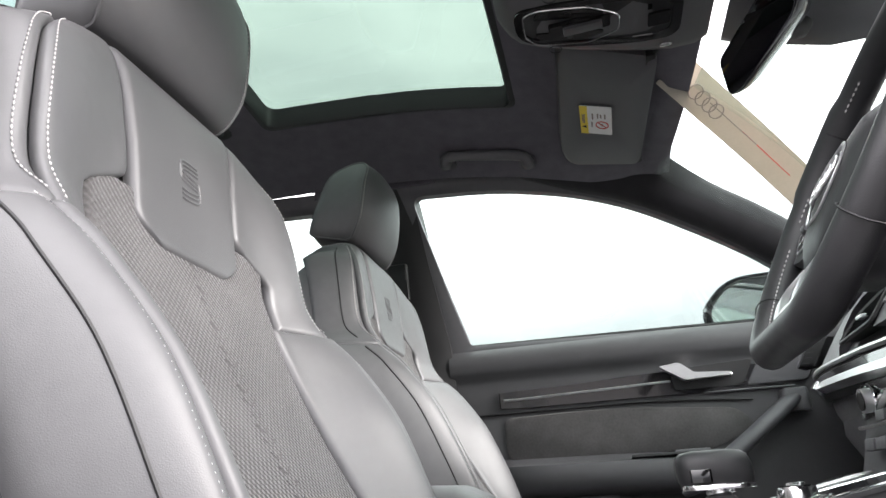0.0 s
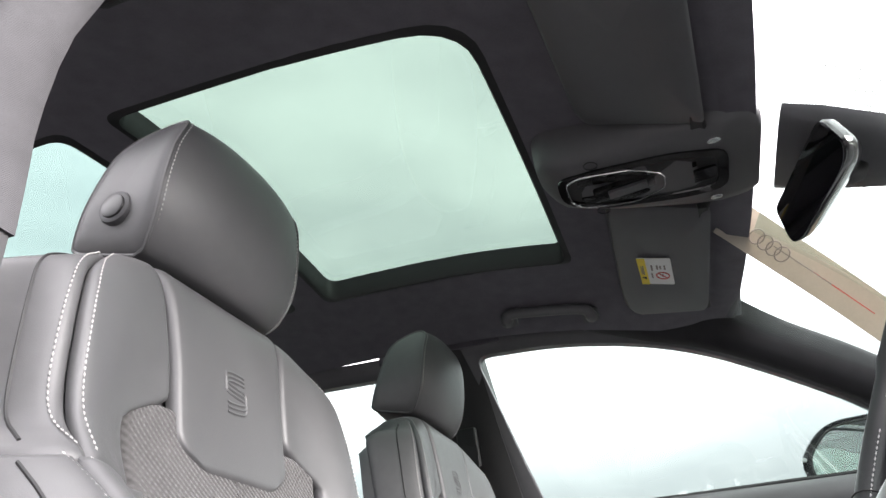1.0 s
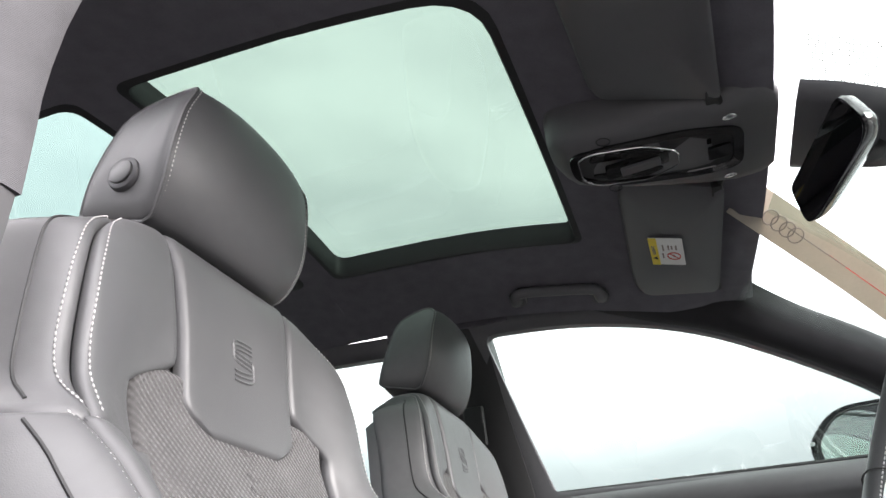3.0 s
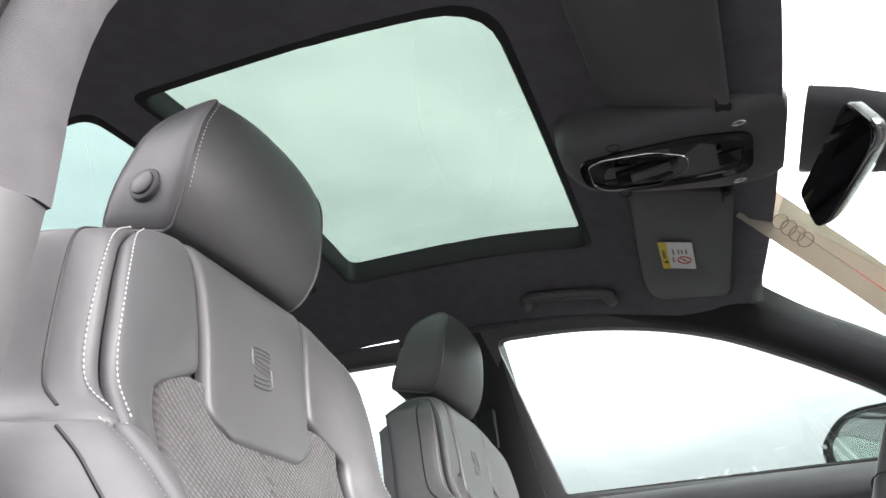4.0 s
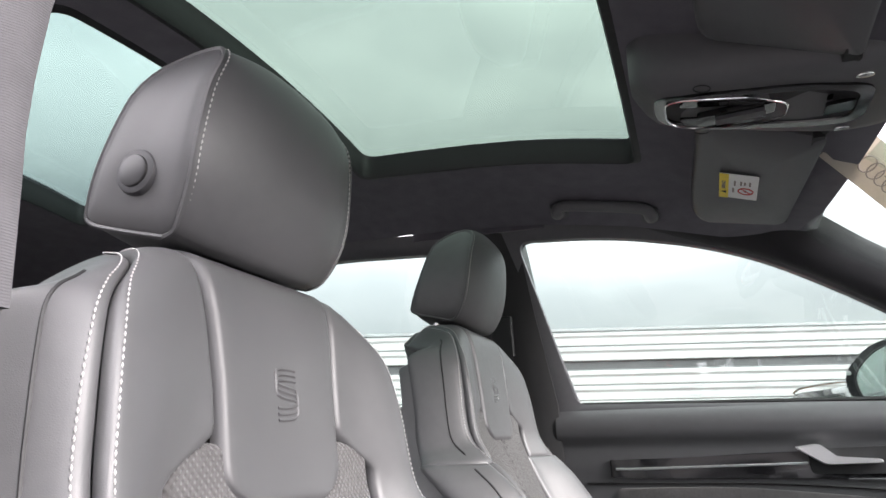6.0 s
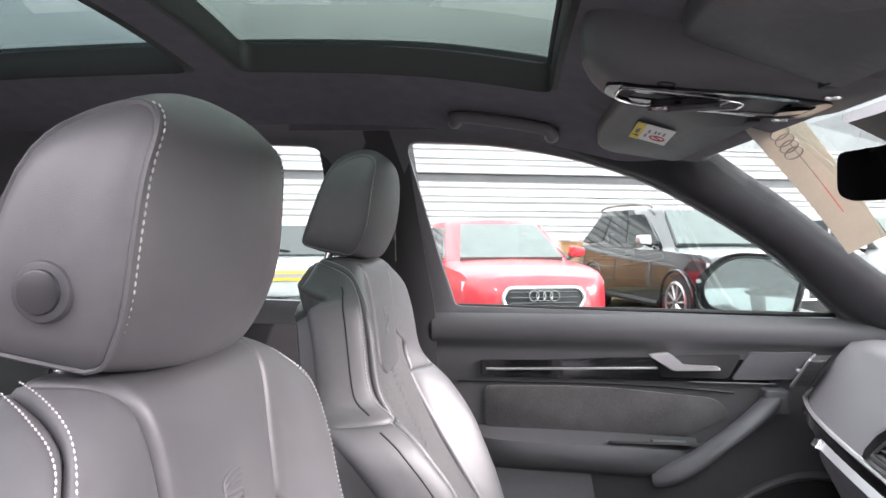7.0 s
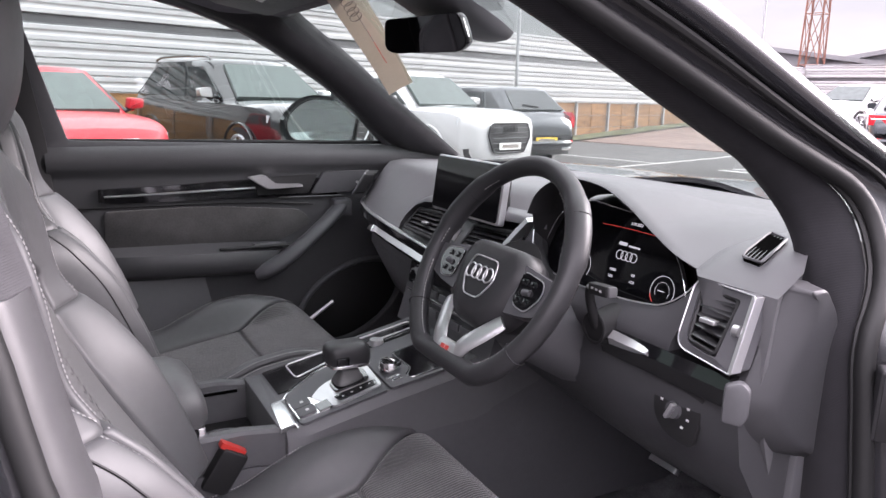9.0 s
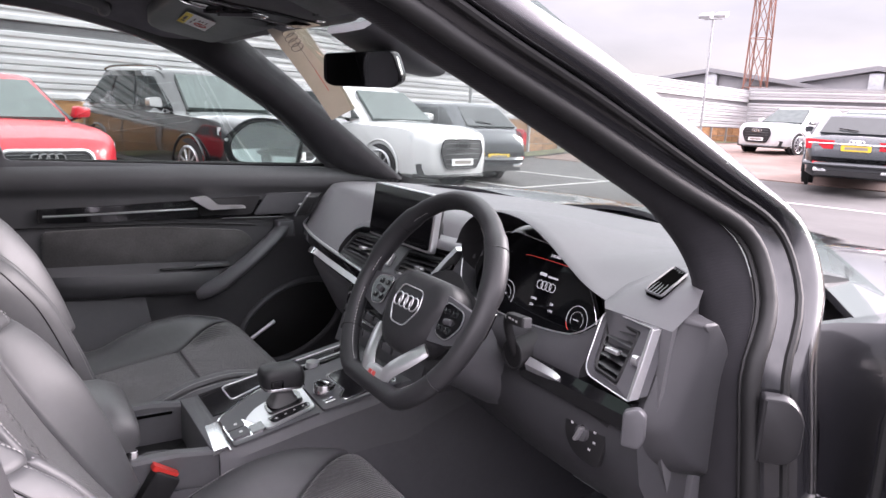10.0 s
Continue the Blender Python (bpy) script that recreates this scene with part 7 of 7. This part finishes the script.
strip(-0.2, 10.5, 0.6, 10.5, 0.16, "bay_mark", LINE_PAINT, "white painted bay number bars")
strip(-5.2, 12.6, -4.4, 12.6, 0.22, "bay_mark", LINE_PAINT, "white painted bay number bars")
strip(-5.2, 13.1, -4.6, 13.1, 0.18, "bay_mark", LINE_PAINT, "white painted bay number bars")

# fence: profiled cladding rails over timber boards, on steel posts
FN = -12.9


def fence(name, pt, length, n_posts, label):
    """pt(a, d, z): a along the fence, d out of its face, z over the ground."""
    t = thing(name, label, "fence", kind="structure")
    z = 1.22
    dark_row = 4
    for i in range(7):
        h = 0.28 if i != dark_row else 0.16
        prof = [(0.0, 0.0), (0.035, 0.012), (0.035, h * 0.30), (0.012, h * 0.42), (0.012, h * 0.55), (0.035, h * 0.67), (0.035, h - 0.03), (0.0, h - 0.012)] if i != dark_row else [(0.0, 0.0), (-0.02, 0.02), (-0.02, h - 0.02), (0.0, h)]
        secs = [[pt(a, d, z + q) for d, q in prof] + [pt(a, -0.03, z + h - 0.012), pt(a, -0.03, z)] for a in (0, length)]
        part("cladding_rail", loft(secs), CLAD if i != dark_row else CLAD_DARK, t, angle=20)
        z += h
    part("cap", loft([[pt(a, d, q) for d, q in ((-0.05, z), (0.05, z), (0.05, z + 0.05), (-0.05, z + 0.05))] for a in (0, length)]), STEEL, t)
    for k in range(n_posts):
        a = length * (k + 0.5) / n_posts
        part("post", loft([[pt(a + da, dd, q) for da, dd in ((-0.04, -0.02), (0.04, -0.02), (0.04, 0.06), (-0.04, 0.06))] for q in (0, 1.24)]), STEEL, t)
    nb = n_posts
    for k in range(nb):
        a0, a1 = length * k / nb, length * (k + 1) / nb - 0.03
        for j in range(3):
            z0 = 0.05 + j * 0.39
            part("board", loft([[pt(a, dd, q) for dd, q in ((-0.06, z0), (-0.02, z0), (-0.02, z0 + 0.37), (-0.06, z0 + 0.37))] for a in (a0, a1)]), TIMBER, t)
    return t


fence("fence", lambda a, d, z: bay(FN + d, -24 + a, z - 0.10 * a / 60), 61.5, 34, "long pale grey clad fence over orange timber boards")
fence("fence_end", lambda a, d, z: bay(FN + a, 37.2 - d, z + 0.05), 40, 16, "far pale grey clad fence over timber boards")


def street_lamp(n, u, h, label):
    t = thing("street_lamp", label, "street lamp", "car park lamps", at=Matrix.Translation(bay(n, u)) @ Matrix.Rotation(radians(15.5), 4, "Z"))
    part("pole", tube([(0, 0, 0), (0, 0, h * 0.5), (0, 0, h)], [0.06, 0.05, 0.04], 10), STEEL, t)
    part("base_plate", box(0.3, 0.3, 0.04, pose(0, 0, 0.02), 0.02), STEEL, t)
    part("cross_arm", tube([(-0.4, 0, h), (0.4, 0, h)], 0.03, 8), STEEL, t)
    for x in (-0.33, 0.33):
        head = part("flood_head", box(0.5, 0.42, 0.16, pose(x, 0.02, h + 0.14, 24, 0, 0), 0.03), STEEL, t)
        part("flood_lens", box(0.44, 0.36, 0.01, pose(x, -0.015, h + 0.055, 24, 0, 0), 0.01), LENS, head)
    return t


street_lamp(-12.2, 14.72, 5.2, "tall grey steel lamp post with twin floodlights")
street_lamp(-12.2, 30.2, 5.2, "tall grey steel lamp post with twin floodlights beside the far fence")


def shed(n, u, w, d, h, rise, label):
    t = thing("warehouse", label, "warehouse", "far sheds", at=Matrix.Translation(bay(n, u)) @ Matrix.Rotation(radians(15.5), 4, "Z"))
    part("wall", loft([[V((x, y, z)) for x, z in ((-w / 2, 0), (-w / 2, h), (0, h + rise), (w / 2, h), (w / 2, 0))] for y in (0, d)]), SHED, t)
    for s in (-1, 1):
        part("roof", loft([[V((s * x, y, z)) for x, z in ((0, h + rise + 0.05), (w / 2 + 0.6, h - 0.1), (w / 2 + 0.6, h + 0.15), (0, h + rise + 0.35))] for y in (-0.5, d + 0.5)]), SHED_ROOF, t)
    part("vent", box(0.9, 0.3, 1.6, pose(0, -0.15, h + rise * 0.45), 0.05), STEEL, t)
    return t


shed(-21.1, 52, 19, 30, 3.05, 1.35, "grey metal warehouse with a shallow gable roof behind the fence")
shed(-10.6, 52.5, 20.4, 30, 2.9, 1.65, "long grey metal warehouse with a shallow gable roof behind the fence")
shed(-40.0, 20, 30, 30, 3.0, 1.7, "low grey metal warehouse with a shallow gable roof behind the fence")

# red lattice mast
mast = thing("lattice_mast", "tall rusty red steel lattice mast behind the fence", "mast", at=Matrix.Translation(bay(-16.2, 47.0)) @ Matrix.Rotation(radians(15.5), 4, "Z"))


def leg(i, z):
    w = 0.60 - 0.42 * z / 26
    return V((w * (1 if i in (0, 1) else -1), w * (1 if i in (1, 2) else -1), z))


LEV = [0, 3.2, 6.2, 8.9, 11.4, 13.8, 16.0, 18.2, 20.2, 22.2, 24.1, 26]
for i in range(4):
    part("mast_leg", tube([leg(i, 0), leg(i, 26)], 0.055, 4), RUST, mast)
for a, b in zip(LEV, LEV[1:]):
    for i in range(4):
        j = (i + 1) % 4
        part("brace", tube([leg(i, a), leg(j, b)], 0.026, 4), RUST, mast)
        part("brace", tube([leg(j, a), leg(i, b)], 0.026, 4), RUST, mast)
        part("brace", tube([leg(i, b), leg(j, b)], 0.026, 4), RUST, mast)


# ---------------------------------------------------------------- parked cars
def wheel_of(t, x, y, r, s):
    w = part("wheel", tube([(x, y - s * 0.11, r), (x, y + s * 0.10, r)], r, 32), TYRE, t, "black tyre")
    ring = [V((x + 0.70 * r * math.cos(a), y + s * 0.102, r + 0.70 * r * math.sin(a))) for a in np.linspace(0, 2 * math.pi, 28, False)]
    part("rim", tube(ring, 0.024, 6, True), RIM, w)
    part("rim_dish", slab(circle(0.68 * r, 28), axes((x, y + s * 0.088, r), (1, 0, 0), (0, 0, s)), 0.004), DEEP, w)
    sp = bmesh.new()
    for k in range(10):
        a = 2 * math.pi * k / 10
        add_tube(sp, [(x + 0.08 * r * math.cos(a), y + s * 0.108, r + 0.08 * r * math.sin(a)), (x + 0.69 * r * math.cos(a + 0.12), y + s * 0.104, r + 0.69 * r * math.sin(a + 0.12))], 0.016, 5)
    part("spokes", sp, RIM, w)
    return w


def parked_car(label, m, paint, L, W, H, belt, nose, spec, group="parked cars", back=False):
    """A car with its nose at the origin, facing +x. spec: windscreen foot, roof front, roof rear, tail foot (x), and more."""
    t = thing("car", label, "car", group, at=m)
    wf, rf, rr, tf = spec["cab"]
    g = spec.get("clear", 0.18)
    hw = W / 2
    r = spec.get("wheel", 0.34)
    xf, xr = -spec.get("front_axle", 0.92), -(L - spec.get("rear_axle", 0.95))

    top = lerp1([-L, -L + 0.05, tf, wf, -0.45, -0.12, 0.0], [belt - 0.30, belt - 0.12, belt + 0.02, belt, nose + 0.10, nose, nose - 0.14])
    half = lerp1([-L, -L + 0.12, -L + 0.6, -L * 0.5, -0.7, -0.25, -0.06, 0.0], [hw * 0.80, hw * 0.90, hw * 0.97, hw, hw * 0.985, hw * 0.90, hw * 0.74, hw * 0.62])
    low = lerp1([-L, -L + 0.3, -0.4, 0.0], [g + 0.16, g, g, g + 0.02])

    def section(x):
        w, b, h = half(x), low(x), top(x)
        pts = []
        for y, z in ((0.0, b), (0.80, b), (0.97, b + 0.08), (1.0, b + 0.25), (1.0, h * 0.62), (0.985, h - 0.16), (0.955, h - 0.05), (0.86, h - 0.008), (0.55, h + 0.018), (0.0, h + 0.028)):
            pts.append((y, z))
        ring = [V((x, y * w, z)) for y, z in pts] + [V((x, -y * w, z)) for y, z in pts[-2:0:-1]]
        return ring
    xs = sorted({*np.linspace(-L, 0, 34), -L + 0.05, -0.06, -0.12, -0.25})
    part("body", loft([section(x) for x in xs]), paint, t, angle=42)
    hb, hr = hw * 0.93, hw * spec.get("tuck", 0.72)

    def cab(u, k, y):
        """u 0..1 from the belt to the roof at the four posts."""
        x0, x1 = ((wf, rf), (tf, rr))[k]
        return V((x0 + (x1 - x0) * u, y * (hb + (hr - hb) * u), belt - 0.03 + (H - 0.05 - belt + 0.03) * u))
    n = 8
    rings = []
    for i in range(n + 1):
        u = i / n
        ue = 1 - (1 - u) ** 1.15
        f, b = [cab(ue, 0, y) for y in (-0.86, -0.4, 0, 0.4, 0.86)], [cab(ue, 1, y) for y in (0.9, 0.5, 0, -0.5, -0.9)]
        for q, d in zip(f, (-0.10, 0.0, 0.03, 0.0, -0.10)):
            q.x += d
        mids = []
        for s, (fa, ba) in ((1, (f[4], b[0])), (-1, (b[4], f[0]))):
            for tt in (0.06, 0.3, 0.6, 0.94):
                p = fa.lerp(ba, tt)
                p.y = (1 if s > 0 else -1) * (hb + (hr - hb) * ue) * (1.0 if 0.1 < tt < 0.9 else 0.975)
                mids.append(p)
        rings.append([*f, *mids[:4], *b, *mids[4:]])
    crown = [V((p.x * 0.94 + (rf + rr) / 2 * 0.06, p.y * 0.80, H - 0.012)) for p in rings[-1]]
    crown2 = [V((p.x * 0.6 + (rf + rr) / 2 * 0.4, p.y * 0.35, H)) for p in rings[-1]]
    part("cabin", loft([*rings, crown, crown2]), paint, t, angle=50)

    def quad(a, b, c, d, off, name, material):
        nrm = ((b - a).cross(d - a)).normalized()
        mid = (a + b + c + d) / 4
        if nrm.dot(mid - V(((wf + tf) / 2, 0, belt))) < 0:
            nrm = -nrm
        bm = bmesh.new()
        outline = [a, b, c, d]
        lo = [bm.verts.new(p - nrm * 0.02) for p in outline]
        hi = [bm.verts.new(p + nrm * off) for p in outline]
        bm.faces.new(hi)
        bm.faces.new(lo[::-1])
        for i in range(4):
            bm.faces.new((lo[i], lo[(i + 1) % 4], hi[(i + 1) % 4], hi[i]))
        return part(name, bm, material, t)
    sg = spec.get("side_glass", CAR_GLASS)
    up0, up1 = 0.10, 0.90
    fw = [cab(up0, 0, -0.80), cab(up0, 0, 0.80), cab(up1, 0, 0.76), cab(up1, 0, -0.76)]
    for p in fw:
        p.x += 0.005
    win = quad(*fw, 0.035, "windscreen", spec.get("screen", CAR_GLASS_LIGHT))
    bw = [cab(0.18, 1, 0.80), cab(0.18, 1, -0.80), cab(up1, 1, -0.76), cab(up1, 1, 0.76)]
    quad(*bw, 0.03, "rear_window", CAR_GLASS)
    cuts = spec.get("cuts", (0.13, 0.40, 0.70, 0.93))
    for s in (-1, 1):
        for k, (a, b) in enumerate(zip(cuts, cuts[1:])):
            e = 0.012

            def sp(tt, u):
                p = cab(u, 0, 0).lerp(cab(u, 1, 0), tt)
                p.y = s * (hb + (hr - hb) * u)
                return p
            lead = 0.07 if k == 0 else 0.0
            tail = -0.05 if k == len(cuts) - 2 else 0.0
            quad(sp(a + e - lead, 0.12), sp(b - e - tail * 0.5, 0.12), sp(b - e + tail, 0.86), sp(a + e + 0.01, 0.86), 0.012, "side_window", sg)
        my = s * (hb + 0.08)
        mir = part("wing_mirror", slab(round_poly([(-0.10, -0.07), (0.09, -0.06), (0.10, 0.05), (-0.07, 0.075)], 0.035, 4), axes((wf - 0.50, my + s * 0.05, belt + 0.11), (0, s, 0), (0, 0, 1)), 0.14 if s > 0 else -0.14, 0.03 if s > 0 else 0.0), spec.get("mirror", paint), t)
        part("mirror_foot", tube([(wf - 0.46, my - s * 0.08, belt + 0.01), (wf - 0.44, my + s * 0.02, belt + 0.06)], 0.03, 6), DEEP, mir)
        for k in (0.33, 0.62):
            hx = wf + (tf - wf) * k - 0.1
            part("door_handle", tube([(hx + 0.1, s * (hw + 0.012), belt - 0.14), (hx - 0.1, s * (hw + 0.012), belt - 0.13)], 0.016, 6, flat=0.6), spec.get("handle", paint), t)
        for xk in (wf - 0.35, wf + (tf - wf) * 0.47, wf + (tf - wf) * 0.86):
            part("door_gap", tube([(xk, s * (half(xk) + 0.0015), g + 0.3), (xk, s * (half(xk) + 0.0015), belt - 0.2)], 0.004, 4), DEEP, t)
        part("sill", tube([(xf - r - 0.1, s * (hw - 0.01), g + 0.09), (xr + r + 0.1, s * (hw - 0.01), g + 0.09)], 0.05, 6), DEEP, t)
        for x in (xf, xr):
            part("wheel_arch", slab(circle(r + 0.055, 32), axes((x, s * (half(x) - 0.06), r), (1, 0, 0), (0, 0, s)), -0.066 if s < 0 and False else 0.066), DEEP, t)
            wheel_of(t, x, s * (half(x) - 0.10), r, s)
            arch = [V((x + (r + 0.06) * math.cos(a), s * (half(x) + 0.006), r + (r + 0.06) * math.sin(a))) for a in np.linspace(-0.25, math.pi + 0.25, 22)]
            part("arch_lip", tube(arch, 0.018, 6), spec.get("lip", paint), t)
        if spec.get("rails"):
            part("roof_rail", tube(spline([(rf - 0.05, s * (hr - 0.03), H - 0.03), (rf - 0.3, s * (hr - 0.02), H + 0.025), (rr + 0.4, s * (hr - 0.02), H + 0.025), (rr + 0.05, s * (hr - 0.03), H - 0.03)], 12), 0.018, 6), spec["rails"], t)
    # nose: grille, lamps, plate, emblem
    gw, gz0, gz1 = spec.get("grille", (0.52, 0.42, nose - 0.13))
    gx = 0.0
    nose_m = axes((gx + 0.012, 0, 0), (0, 1, 0), (0, 0, 1))
    gr = round_poly([(-gw * 0.72, gz0), (gw * 0.72, gz0), (gw, (gz0 + gz1) / 2 + 0.04), (gw * 0.86, gz1), (-gw * 0.86, gz1), (-gw, (gz0 + gz1) / 2 + 0.04)], 0.06, 3)
    part("grille", slab(gr, nose_m, 0.03, 0.008), DEEP, t, "black mesh grille")
    part("grille_rim", tube([nose_m @ V((p.x, p.y, 0.028)) for p in gr], spec.get("rim", 0.016), 6, True), spec.get("grille_rim", ALU), t)
    for k in range(5):
        zz = gz0 + (gz1 - gz0) * (k + 0.8) / 5.6
        part("grille_bar", tube([nose_m @ V((-gw * 0.80, zz, 0.034)), nose_m @ V((gw * 0.80, zz, 0.034))], 0.007, 4), spec.get("bars", HARD), t)
    badge_rings(nose_m @ pose(0, gz1 - 0.085, 0.045), 0.052, 0.008, spec.get("emblem", CHROME), t)
    pl = part("number_plate", slab(rect(0.52, 0.11, 0.01), nose_m @ pose(0, spec.get("plate_z", 0.46), 0.04), 0.012), PLATE_W, t, "white number plate with dark bars")
    part("plate_bars", slab(rect(0.40, 0.055), nose_m @ pose(0.0, spec.get("plate_z", 0.46), 0.053), 0.001), INK, pl)
    for s in (-1, 1):
        y0, y1 = gw + 0.03, hw * 0.90
        z1 = nose - 0.04
        hl = [(y0, z1 - 0.13), (y0 + 0.06, z1 - 0.17), (y1, z1 - 0.10), (y1, z1 + 0.0), (y0, z1 - 0.06)]
        c = [V((-0.05 - 0.30 * ((y - y0) / (y1 - y0)) ** 1.6, s * y, z)) for y, z in hl]
        bm = loft([[p + V((-0.12, -s * 0.05, 0)) for p in c], [p + V((0.03, s * 0.012, 0)) for p in c]])
        part("headlamp", bm, LAMP_CLEAR, t, "clear headlamp")
        fog = [(y0 + 0.05, 0.32), (y1 - 0.06, 0.30), (y1 - 0.03, 0.46), (y0 + 0.16, 0.48)]
        c = [V((-0.02 - 0.22 * ((y - y0) / (y1 - y0)) ** 1.6, s * y, z)) for y, z in fog]
        part("side_intake", loft([[p + V((-0.12, -s * 0.05, 0)) for p in c], [p + V((0.018, s * 0.004, 0)) for p in c]]), DEEP, t)
    part("front_lip", tube([(-0.25, -hw * 0.88, g + 0.06), (0.02, -hw * 0.55, g + 0.05), (0.02, hw * 0.55, g + 0.05), (-0.25, hw * 0.88, g + 0.06)], 0.035, 6), spec.get("lip_trim", DEEP), t)
    # tail: lamps, plate, bumper, wiper, emblem
    tz = belt - 0.14
    for s in (-1, 1):
        c = [V((-L - 0.005 + 0.16 * max(0, (y - 0.55)) * 2, s * y * hw, z)) for y, z in ((spec.get("tail_in", 0.52), tz - 0.10), (0.93, tz - 0.12), (0.95, tz + 0.08), (spec.get("tail_in", 0.52), tz + spec.get("tail_h", 0.05)))]
        part("tail_lamp", loft([[p + V((0.16, -s * 0.04, 0)) for p in c], [p + V((-0.022, s * 0.006, 0)) for p in c]]), LAMP_RED, t, "red tail lamp")
        part("exhaust_trim", box(0.04, 0.24, 0.07, pose(-L + 0.02, s * hw * 0.62, g + 0.16), 0.02), CHROME, t)
        part("reflector", box(0.03, 0.22, 0.04, pose(-L - 0.004, s * hw * 0.66, g + 0.30), 0.01), LAMP_RED, t)
    rp = part("number_plate", slab(rect(0.52, 0.11, 0.01), axes((-L - 0.012, 0, spec.get("rear_plate", belt - 0.30)), (0, -1, 0), (0.05, 0, 1)), 0.015), PLATE_Y, t, "yellow number plate with dark bars")
    part("plate_bars", slab(rect(0.40, 0.055), axes((-L - 0.028, 0, spec.get("rear_plate", belt - 0.30)), (0, -1, 0), (0.05, 0, 1)), 0.001), INK, rp)
    part("rear_bumper", tube(spline([(-L + 0.25, -hw * 0.93, g + 0.28), (-L + 0.0, -hw * 0.7, g + 0.27), (-L - 0.03, 0, g + 0.27), (-L + 0.0, hw * 0.7, g + 0.27), (-L + 0.25, hw * 0.93, g + 0.28)], 16), 0.05, 8), paint, t)
    part("rear_skirt", box(0.10, W * 0.72, 0.14, pose(-L + 0.06, 0, g + 0.12), 0.03), DEEP, t)
    part("rear_wiper", tube([(tf - 0.01 + (rr - tf) * 0.22, 0.0, belt + 0.12), (tf + (rr - tf) * 0.28, 0.34, belt + 0.16)], 0.014, 5), DEEP, t)
    badge_rings(axes((-L - 0.02, 0, belt - 0.10), (0, -1, 0), (0.2, 0, 1)), 0.04, 0.006, CHROME, t) if spec.get("rear_badge") else None
    if spec.get("tail_bar"):
        part("light_bar", tube([(-L - 0.025, -hw * 0.9, tz + 0.0), (-L - 0.035, 0, tz + 0.0), (-L - 0.025, hw * 0.9, tz + 0.0)], 0.012, 6), CHROME, t)
    return t


def at_bay(n, u, turn=0.0):
    p = bay(n, u)
    return Matrix.Translation(p) @ Matrix.Rotation(radians(15.5 + turn), 4, "Z")


HATCH = dict(cab=(-1.15, -2.05, -3.35, -4.05), wheel=0.32, grille=(0.46, 0.42, 0.74), plate_z=0.47, rim=0.02, cuts=(0.14, 0.42, 0.72, 0.93))
parked_car("bright red hatchback with a black grille, parked nose out", at_bay(-6.6, 1.78), PAINT_RED, 4.25, 1.79, 1.50, 0.97, 0.83, HATCH)
SUV = dict(cab=(-1.35, -2.15, -4.2, -4.85), wheel=0.385, clear=0.24, grille=(0.56, 0.50, 0.95), plate_z=0.58, rails=PAINT_BLACK, mirror=ALU, handle=PAINT_BLACK, front_axle=0.95, rear_axle=1.1, cuts=(0.10, 0.37, 0.66, 0.93), tuck=0.76)
parked_car("gloss black large estate car with silver mirror caps", at_bay(-7.3, 5.15), PAINT_BLACK, 5.05, 1.97, 1.74, 1.12, 0.99, SUV)
SUV_W = dict(cab=(-1.30, -2.05, -3.7, -4.40), wheel=0.37, clear=0.22, grille=(0.50, 0.40, 0.86), plate_z=0.50, grille_rim=DEEP, bars=HARD, emblem=DEEP, lip_trim=DEEP, cuts=(0.10, 0.38, 0.68, 0.93), tuck=0.76)
parked_car("white large car with a black honeycomb grille, parked nose out", at_bay(-6.65, 8.05), PAINT_WHITE, 4.5, 1.90, 1.66, 1.07, 0.95, SUV_W)
SMALL = dict(cab=(-0.95, -1.70, -3.25, -3.85), wheel=0.31, plate_z=0.4, rear_plate=0.50, tail_in=0.78, tail_h=0.18, cuts=(0.10, 0.42, 0.75, 0.92), tuck=0.74, emblem=CHROME)
parked_car("small slate grey hatchback parked with its tail out", at_bay(-11.3, 10.65, 170), PAINT_SLATE, 4.0, 1.68, 1.47, 0.98, 0.80, SMALL)
parked_car("silver hatchback parked with its tail out", at_bay(-11.9, -0.9, 180), PAINT_SILVER, 4.2, 1.78, 1.48, 0.97, 0.80, dict(SMALL, rear_plate=0.82))
parked_car("white compact car with a black grille, parked on red-brown paving", at_bay(-7.5, 23.7, -103), PAINT_WHITE, 4.45, 1.86, 1.60, 1.03, 0.92, dict(SUV_W, grille_rim=DEEP, emblem=CHROME))
parked_car("white car parked on red-brown paving beside a grey estate", at_bay(-4.9, 22.0, -103), PAINT_WHITE, 4.6, 1.88, 1.62, 1.05, 0.93, dict(SUV_W, emblem=CHROME))
ESTATE = dict(cab=(-1.45, -2.3, -4.1, -4.75), wheel=0.345, rear_plate=0.78, tail_in=0.42, tail_h=0.06, tail_bar=True, rear_badge=True, cuts=(0.12, 0.38, 0.66, 0.94), tuck=0.72)
parked_car("dark grey estate car with a chrome tail strip", at_bay(-3.66, 19.85, 103), PAINT_SLATE, 4.94, 1.89, 1.46, 1.0, 0.83, ESTATE)
